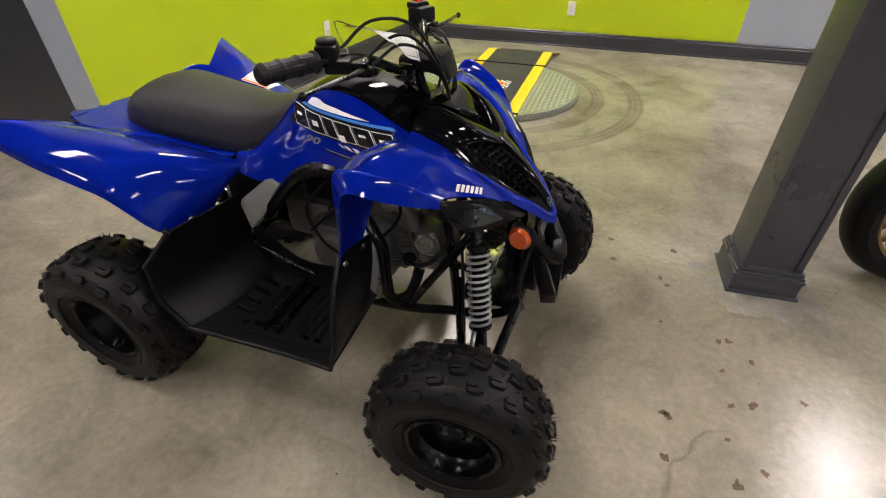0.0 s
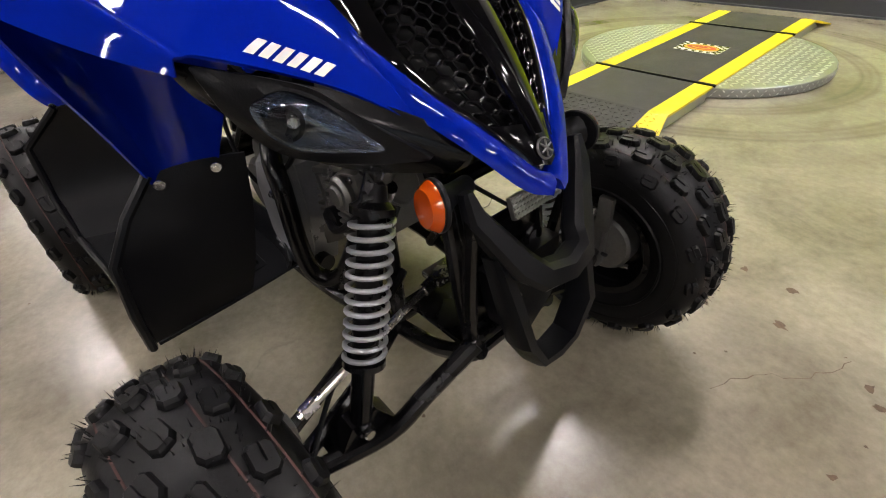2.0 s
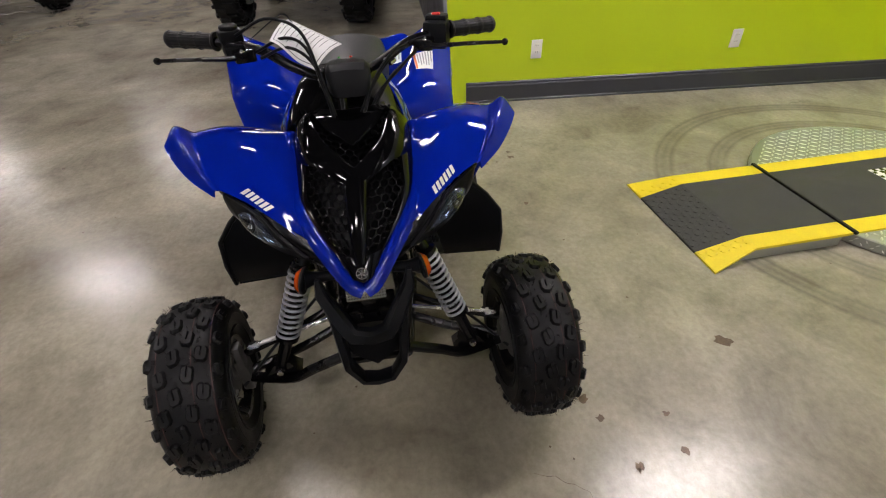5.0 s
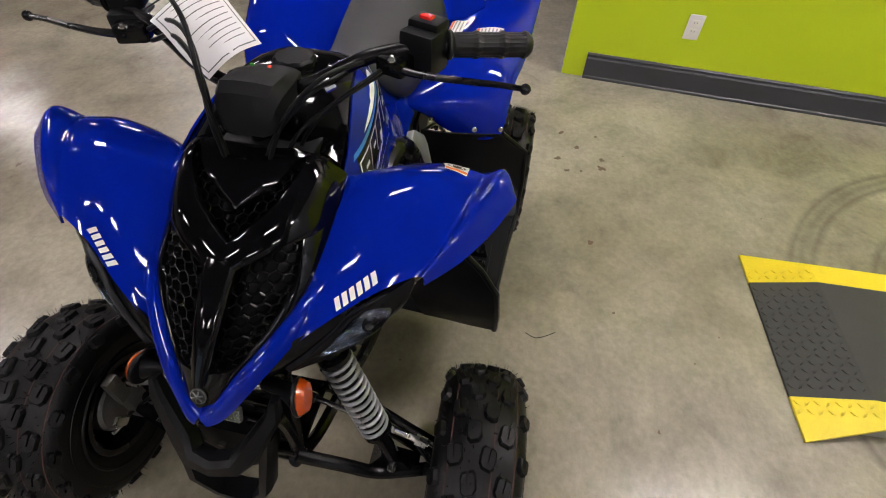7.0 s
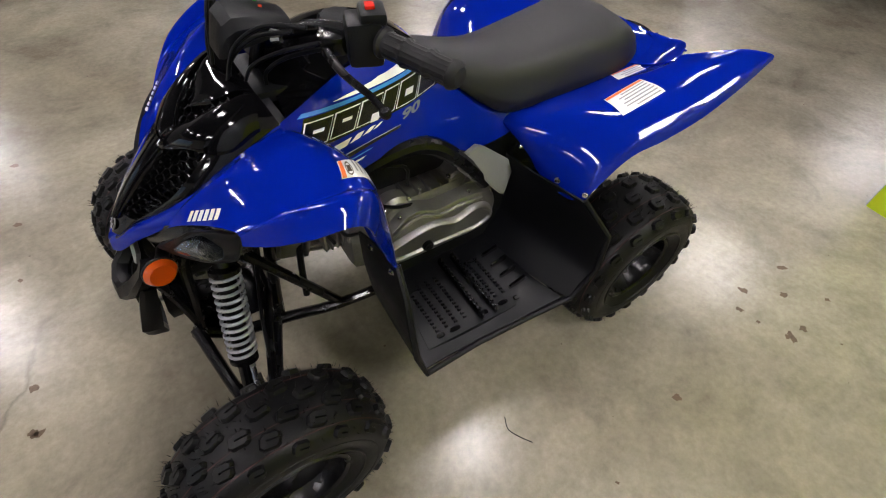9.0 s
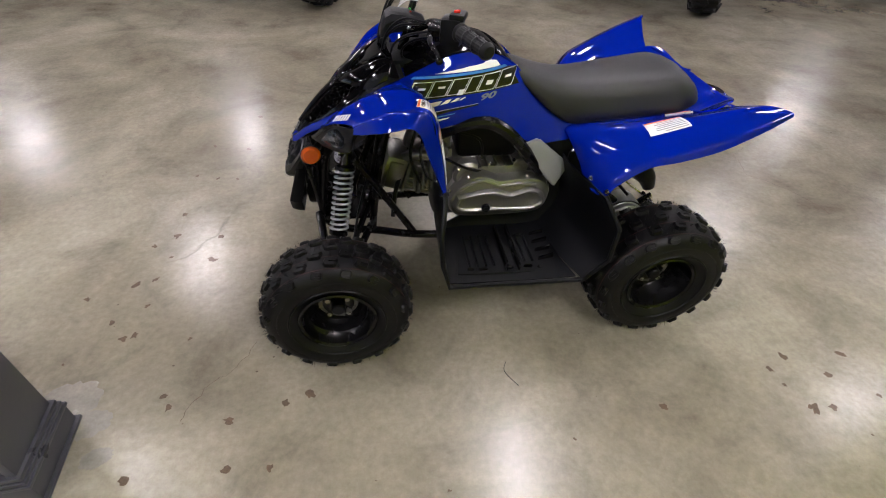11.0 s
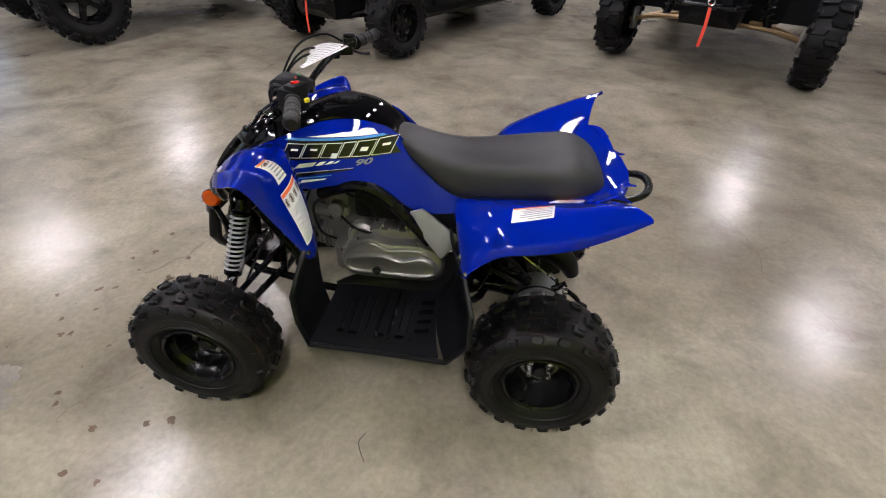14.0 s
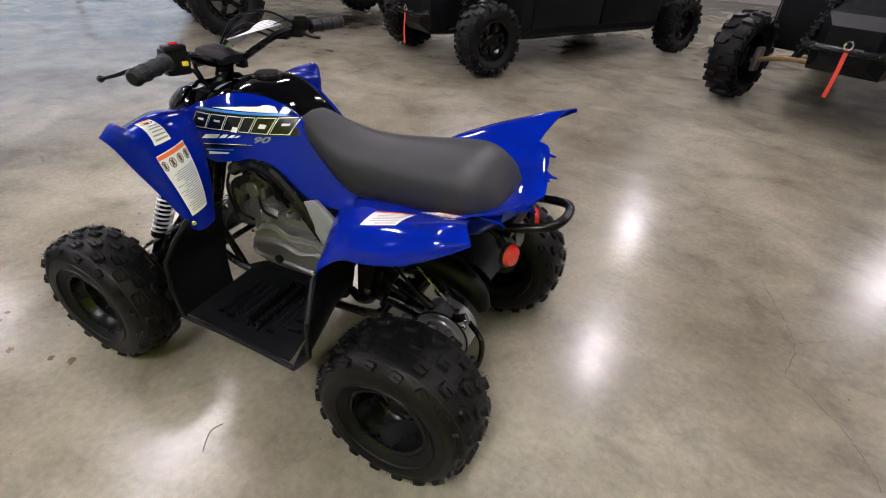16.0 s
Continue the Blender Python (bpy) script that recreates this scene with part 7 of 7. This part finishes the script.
def big_wheel(parent, x, y, r, w, rim, side, spokes, rnd, lugs=18, height=0.022, steer=0.0, rim_mat=None):
    wheel = new("wheel")
    wheel.parent = parent
    wheel.matrix_basis = pose(x, y, r + 0.004, 0, 0, steer)
    bm = bmesh.new()
    core = r - height
    prof = tyre_profile(core, w, rim)
    lathe(bm, prof, 48)
    part("tyre", bm, RUBBER, wheel, "black mud tyre with heavy lugs")
    bm = bmesh.new()
    for yy, phase, turn_ in ((-0.42, 0.0, 0.35), (0.42, 0.5, -0.35), (-0.95, 0.25, 0.1), (0.95, 0.75, -0.1)):
        for k in range(lugs):
            a = 2 * math.pi * (k + phase) / lugs
            lug(bm, tread_frame(prof, yy * w / 2, a, core), (r * 0.19, w * (0.34 if abs(yy) < 0.8 else 0.2)), height, turn_, MUD if yy < 0 else [(-p, q) for p, q in reversed(MUD)])
    tagged(part("mud_tread", bm, RUBBER, wheel, smooth=False), kind="stuff")
    bm = bmesh.new()
    h = w / 2 * 0.74
    lathe(bm, [(q, side * z) for q, z in [(rim + 0.006, h + 0.004), (rim + 0.008, h + 0.014), (rim - 0.008, h + 0.012), (rim - 0.016, h * 0.5), (rim - 0.03, h * 0.35), (rim - 0.035, -h)]], 40)
    disc(bm, (0, side * h * 0.45, 0), (0, 1, 0), rim * 0.3, 0.05, 20, bevel=0.01)
    for k in range(spokes):
        a = 2 * math.pi * k / spokes
        e = Vector((math.cos(a), 0, math.sin(a)))
        c = Vector((-math.sin(a), 0, math.cos(a)))
        lo, hi = side * h * 0.2, side * h * 0.62
        loft(bm, [[e * q + c * wd + Vector((0, z, 0)) for wd, z in ((-k1, lo), (k1, lo), (k1 * 0.8, hi), (-k1 * 0.8, hi))] for q, k1 in ((rim * 0.25, rim * 0.14), (rim * 0.93, rim * 0.11))])
    part("rim", bm, rim_mat or BLACK_PAINT, wheel, "black spoked alloy rim")
    bm = bmesh.new()
    disc(bm, (0, side * h * 0.1, 0), (0, 1, 0), rim * 0.72, 0.012, 28)
    part("brake_disc", bm, DARK_ALLOY, wheel)
    return wheel


def side_by_side(name, front_left, front_right, wheelbase, r, w, spokes, label, group, body_z, arm_mat, strap=0.0, lugs=18, long_body=True, body_mat=None):
    """A parked off-road vehicle, its front axle between two places, with its lower body and running gear."""
    fl, fr = Vector((*front_left, 0)), Vector((*front_right, 0))
    mid = (fl + fr) / 2
    left = (fl - fr).normalized()
    heading = math.degrees(math.atan2(-left.x, left.y))
    v = thing(name, label, "vehicle", group, at=(mid.x, mid.y, 0), turn=heading)
    half = (fl - fr).length / 2
    rim = r * 0.52
    for s in (1, -1):
        big_wheel(v, 0, s * half, r, w, rim, s, spokes, rnd, lugs)
        big_wheel(v, -wheelbase, s * half, r, w, rim, s, spokes, rnd, lugs)
        for x in (0.14, -0.10):
            bm = bmesh.new()
            tube(bm, [(x, s * 0.16, body_z + 0.03), (x * 0.7, s * half * 0.55, r + 0.06), (0.0, s * (half - w * 0.45), r - 0.02)], 0.02, 10, 3)
            part("suspension_arm", bm, arm_mat, v, "tubular front suspension arm")
        bm = bmesh.new()
        tube(bm, [(-wheelbase, s * 0.15, body_z), (-wheelbase, s * (half - w * 0.4), r)], 0.035, 10, 1)
        part("rear_arm", bm, BLACK_PAINT, v)
        bm = bmesh.new()
        box(bm, (0.0, s * (half - w * 0.62), r), (0.09, 0.05, 0.2), bevel=0.012)
        part("hub_carrier", bm, ALLOY, v, "grey cast hub carrier")
        bm = bmesh.new()
        tube(bm, [(0.02, s * half * 0.5, r + 0.05), (-0.02, s * half * 0.36, body_z + 0.5)], 0.035, 12, 1)
        coil(bm, (0.015, s * half * 0.48, r + 0.12), (-0.018, s * half * 0.37, body_z + 0.46), 0.05, 0.008, 8)
        part("shock_absorber", bm, BLACK_PAINT, v)
    bm = bmesh.new()
    rings = []
    for x, wd, z0, z1 in ((0.42, 0.16, body_z + 0.10, body_z + 0.34), (0.34, 0.24, body_z + 0.02, body_z + 0.42), (0.0, 0.22, body_z, body_z + 0.5), (-0.35, half * 0.55, body_z, body_z + 0.55)):
        rings.append([(x, -wd, z0), (x, wd, z0), (x, wd * 1.05, z0 + 0.08), (x, wd, z1), (x, -wd, z1), (x, -wd * 1.05, z0 + 0.08)])
    loft(bm, rings)
    part("nose", bm, BLACK_MATT, v, sharp=30)
    bm = bmesh.new()
    rings = []
    for x in (-0.42, -0.50, -wheelbase + 0.48, -wheelbase + 0.42):
        e = half + 0.02 - (0.04 if x in (-0.42, -wheelbase + 0.42) else 0)
        rings.append([(x, -e + 0.06, body_z), (x, e - 0.06, body_z), (x, e, body_z + 0.05), (x, e + 0.01, body_z + 0.45), (x, -e - 0.01, body_z + 0.45), (x, -e, body_z + 0.05)])
    loft(bm, rings)
    part("lower_body", bm, body_mat or BLACK_MATT, v, "dark lower body with sill", sharp=30)
    for s in (1, -1):
        n = 2 if long_body else 1
        span = (wheelbase - 1.0) / n
        for k in range(n):
            bm = bmesh.new()
            box(bm, (-0.5 - span * (k + 0.5), s * (half + 0.035), body_z + 0.27), (span - 0.03, 0.03, 0.32), bevel=0.012)
            part("door", bm, body_mat or BLACK_MATT, v)
    bm = bmesh.new()
    rings = []
    for x, wd in ((-wheelbase + 0.4, half * 0.6), (-wheelbase - 0.35, half * 0.5)):
        rings.append([(x, -wd, body_z + 0.06), (x, wd, body_z + 0.06), (x, wd, body_z + 0.5), (x, -wd, body_z + 0.5)])
    loft(bm, rings)
    part("rear_frame", bm, BLACK_MATT, v, sharp=30)
    bm = bmesh.new()
    tube(bm, [(0.40, -0.3, body_z + 0.22), (0.47, -0.2, body_z + 0.2), (0.48, 0.2, body_z + 0.2), (0.40, 0.3, body_z + 0.22)], 0.024, 10, 4)
    part("front_bar", bm, BLACK_PAINT, v)
    if strap:
        bm = bmesh.new()
        pts = spline([(0.50, 0.02, body_z + 0.22), (0.52, 0.03, body_z + 0.05), (0.51, 0.02, body_z - strap)], 6)
        loft(bm, [[p + Vector((0, d, 0)) + Vector((e, 0, 0)) for d, e in ((-0.014, 0), (0.014, 0), (0.014, 0.004), (-0.014, 0.004))] for p in pts])
        part("pull_strap", bm, STRAP, v, "red webbing winch strap")
        bm = bmesh.new()
        tube(bm, [(0.50, 0.02 + 0.025 * math.cos(a), body_z + 0.235 + 0.03 * math.sin(a)) for a in (k * math.pi / 6 for k in range(13))], 0.007, 8, 1)
        part("winch_hook", bm, CHROME, v)
    return v


ROW = "off-road vehicles parked along the aisle"
side_by_side("utility_vehicle", (0.80, -3.62), (2.08, -4.42), 3.0, 0.335, 0.25, 7, "long black utility vehicle on black spoked rims", ROW, 0.30, BLACK_PAINT, strap=0.10)
side_by_side("utility_vehicle", (-2.98, -3.42), (-1.42, -4.30), 2.3, 0.37, 0.25, 6, "tall utility vehicle on heavy mud tyres with bronze arms", ROW, 0.42, BRONZE, strap=0.12, lugs=16, long_body=False)
side_by_side("utility_vehicle", (4.00, -3.45), (5.35, -4.28), 2.4, 0.43, 0.28, 5, "dark utility vehicle on tall tyres with spoked rims", ROW, 0.42, BLACK_PAINT, lugs=22, long_body=False)
side_by_side("utility_vehicle", (-6.25, -3.80), (-4.75, -4.62), 2.3, 0.34, 0.22, 6, "black utility vehicle parked at the row's end", ROW, 0.40, BLACK_PAINT, long_body=False)
side_by_side("quad_bike", (-4.32, 0.08), (-4.55, -1.22), 1.4, 0.32, 0.26, 5, "large black quad with green springs and mud tyres", ROW, 0.36, GREEN, lugs=16, long_body=False)

# motorcycle beside the column
moto = thing("motorcycle", "black motorcycle with bronze spoked wheels beside the column", "motorcycle", at=(1.86, 0.88, 0), turn=14)
for x in (0.0, 1.38):
    wheel = new("wheel")
    wheel.parent = moto
    wheel.matrix_basis = pose(x, 0, 0.312, 0, 0, 0)
    bm = bmesh.new()
    lathe(bm, [(0.222, 0.045), (0.236, 0.062), (0.262, 0.068), (0.286, 0.058), (0.303, 0.034), (0.311, 0.0), (0.303, -0.034), (0.286, -0.058), (0.262, -0.068), (0.236, -0.062), (0.222, -0.045)], 64)
    part("tyre", bm, RUBBER, wheel, "smooth black road tyre")
    bm = bmesh.new()
    for sy in (1, -1):
        lathe(bm, [(0.218, sy * 0.04), (0.228, sy * 0.05), (0.226, sy * 0.054), (0.214, sy * 0.048), (0.205, sy * 0.02), (0.206, 0.0)], 56)
    disc(bm, (0, 0, 0), (0, 1, 0), 0.045, 0.09, 24, bevel=0.006)
    for k in range(10):
        a = 2 * math.pi * (k // 2) / 5 + (0.16 if k % 2 else -0.16)
        b = 2 * math.pi * (k // 2) / 5
        e0 = Vector((math.cos(b), 0, math.sin(b))) * 0.04
        e1 = Vector((math.cos(a), 0, math.sin(a))) * 0.21
        tube(bm, [e0, e0.lerp(e1, 0.5), e1], [0.018, 0.012, 0.013], 8, 3)
    part("rim", bm, BRONZE, wheel, "bronze painted spoked rim")
    bm = bmesh.new()
    rings = [[(r * math.cos(a), y, r * math.sin(a)) for a in (2 * math.pi * j / 40 for j in range(40))] for r, y in ((0.10, -0.062), (0.15, -0.062), (0.15, -0.067), (0.10, -0.067))]
    loft(bm, rings, caps=False)
    part("brake_disc", bm, CHROME, wheel)
for s in (1, -1):
    bm = bmesh.new()
    tube(bm, [(0.0, s * 0.095, 0.312), (0.10, s * 0.095, 0.60), (0.22, s * 0.09, 0.92)], [0.03, 0.028, 0.024], 14, 2)
    part("fork_leg", bm, BLACK_PAINT, moto)
    bm = bmesh.new()
    tube(bm, [(1.38, s * 0.10, 0.312), (1.05, s * 0.11, 0.36), (0.78, s * 0.09, 0.42)], 0.03, 10, 3)
    part("swing_arm", bm, BLACK_PAINT, moto)
bm = bmesh.new()
rings = []
for x, wd, z0, z1 in ((0.30, 0.06, 0.55, 0.90), (0.45, 0.16, 0.32, 0.98), (0.70, 0.17, 0.24, 1.0), (0.95, 0.14, 0.34, 0.86), (1.25, 0.10, 0.62, 0.84), (1.5, 0.05, 0.78, 0.88)):
    rings.append([(x, wd * math.cos(a), (z0 + z1) / 2 + (z1 - z0) / 2 * math.sin(a)) for a in (2 * math.pi * j / 16 for j in range(16))])
cols = [spline([q[k] for q in rings], 3) for k in range(16)]
loft(bm, [[c[i] for c in cols] for i in range(len(cols[0]))])
part("fairing", bm, BLACK_GLOSS, moto, "glossy black fairing")

# ---- marks on the floor ----
marks = thing("floor_marks", "brown chips, pale patches and a crack in the concrete", "floor marks", kind="stuff")
r3 = random.Random(11)


def blot(bm, x, y, size, z, rough=0.45, n=11, squash=0.7):
    turn_ = r3.uniform(0, math.pi)
    pts = []
    for k in range(n):
        a = 2 * math.pi * k / n
        r = size * (1 + r3.uniform(-rough, rough))
        p, q = r * math.cos(a), squash * r * math.sin(a)
        pts.append(bm.verts.new((x + p * math.cos(turn_) - q * math.sin(turn_), y + p * math.sin(turn_) + q * math.cos(turn_), z)))
    bm.faces.new(pts)


CHIPS_A = [(1.2, -0.95), (1.03, -0.91), (1.22, -0.67), (1.2, -0.36), (1.19, -0.22), (1.18, -0.09), (1.12, -0.64), (1.03, -0.63), (1.22, 0.3), (1.19, 0.29), (1.01, 0.32), (1.01, 0.57), (0.83, 0.63), (1.02, -1.28), (1.02, -0.2), (1.02, -0.06), (1.03, 0.53), (1.28, 0.23), (1.19, 0.16), (1.2, 0.03), (1.03, -0.07), (1.26, -0.16), (1.06, 0.77), (1.26, 0.05), (1.4, 0.11)]
CHIPS_B = [(-1.04, 0.68), (-0.94, 0.6), (-0.86, 0.64), (-1.15, 0.61), (-0.87, 0.7), (-0.9, 0.78), (-0.97, 0.79), (-1.15, 0.77), (-0.44, 0.73), (0.68, 0.59), (0.7, 0.78), (0.81, 0.77), (0.61, 0.57), (-0.72, -3.42), (-1.0, -3.34), (-1.33, -1.67), (-0.38, -1.57)]
bm = bmesh.new()
for x, y in CHIPS_A:
    blot(bm, x, y, r3.uniform(0.008, 0.017), 0.0008)
for x, y in CHIPS_B:
    blot(bm, x, y, r3.uniform(0.008, 0.016), 0.0008)
blot(bm, -0.91, 0.785, 0.024, 0.0009, squash=0.5)
blot(bm, 0.49, 1.10, 0.028, 0.0009, 0.25)
for _ in range(260):
    blot(bm, r3.uniform(-3.5, 2.6), r3.uniform(-3.4, 3.6), r3.uniform(0.0015, 0.0055), 0.0007)
tagged(part("chips", bm, STAIN, marks, smooth=False), kind="stuff")
bm = bmesh.new()
for x, y, size in ((1.31, 0.54, 0.11), (1.21, 0.60, 0.06), (1.42, 0.53, 0.08), (1.52, 0.58, 0.06), (1.15, 0.70, 0.04)):
    blot(bm, x, y, size, 0.0005 + 0.0001 * size, 0.10, 40)
tagged(part("pale_patch", bm, STAIN_PALE, marks, smooth=False), kind="stuff")


def crack(bm, pts, width):
    path = []
    for p in spline([(x, y, 0.0008) for x, y in pts], 6):
        path.append(p + Vector((r3.uniform(-0.006, 0.006), r3.uniform(-0.006, 0.006), 0)))
    for a, b in zip(path, path[1:]):
        d = (b - a).normalized()
        n = Vector((-d.y, d.x, 0)) * width * r3.uniform(0.4, 1.2)
        bm.faces.new([bm.verts.new(q) for q in (a + n, b + n * 0.8, b - n * 0.8, a - n)])


bm = bmesh.new()
crack(bm, [(-1.5, -1.08), (-1.54, -0.91), (-1.58, -0.74), (-1.58, -0.63), (-1.54, -0.49), (-1.61, -0.41), (-1.66, -0.34), (-1.71, -0.24), (-1.73, -0.13)], 0.0016)
crack(bm, [(-1.58, -0.68), (-1.67, -0.74), (-1.77, -0.8)], 0.0012)
crack(bm, [(0.80, 0.36), (0.84, 0.45), (0.92, 0.52), (0.97, 0.62)], 0.001)
tagged(part("crack", bm, STAIN, marks, smooth=False), kind="stuff")
hair = bmesh.new()
tube(hair, [(0.0, 0.52, 0.002), (0.012, 0.55, 0.002), (0.0, 0.58, 0.002), (-0.02, 0.61, 0.002)], 0.0012, 5, 5)
tagged(part("fibre", hair, BLACK_MATT, None), "thin dark bent fibre lying on the concrete", "fibre")
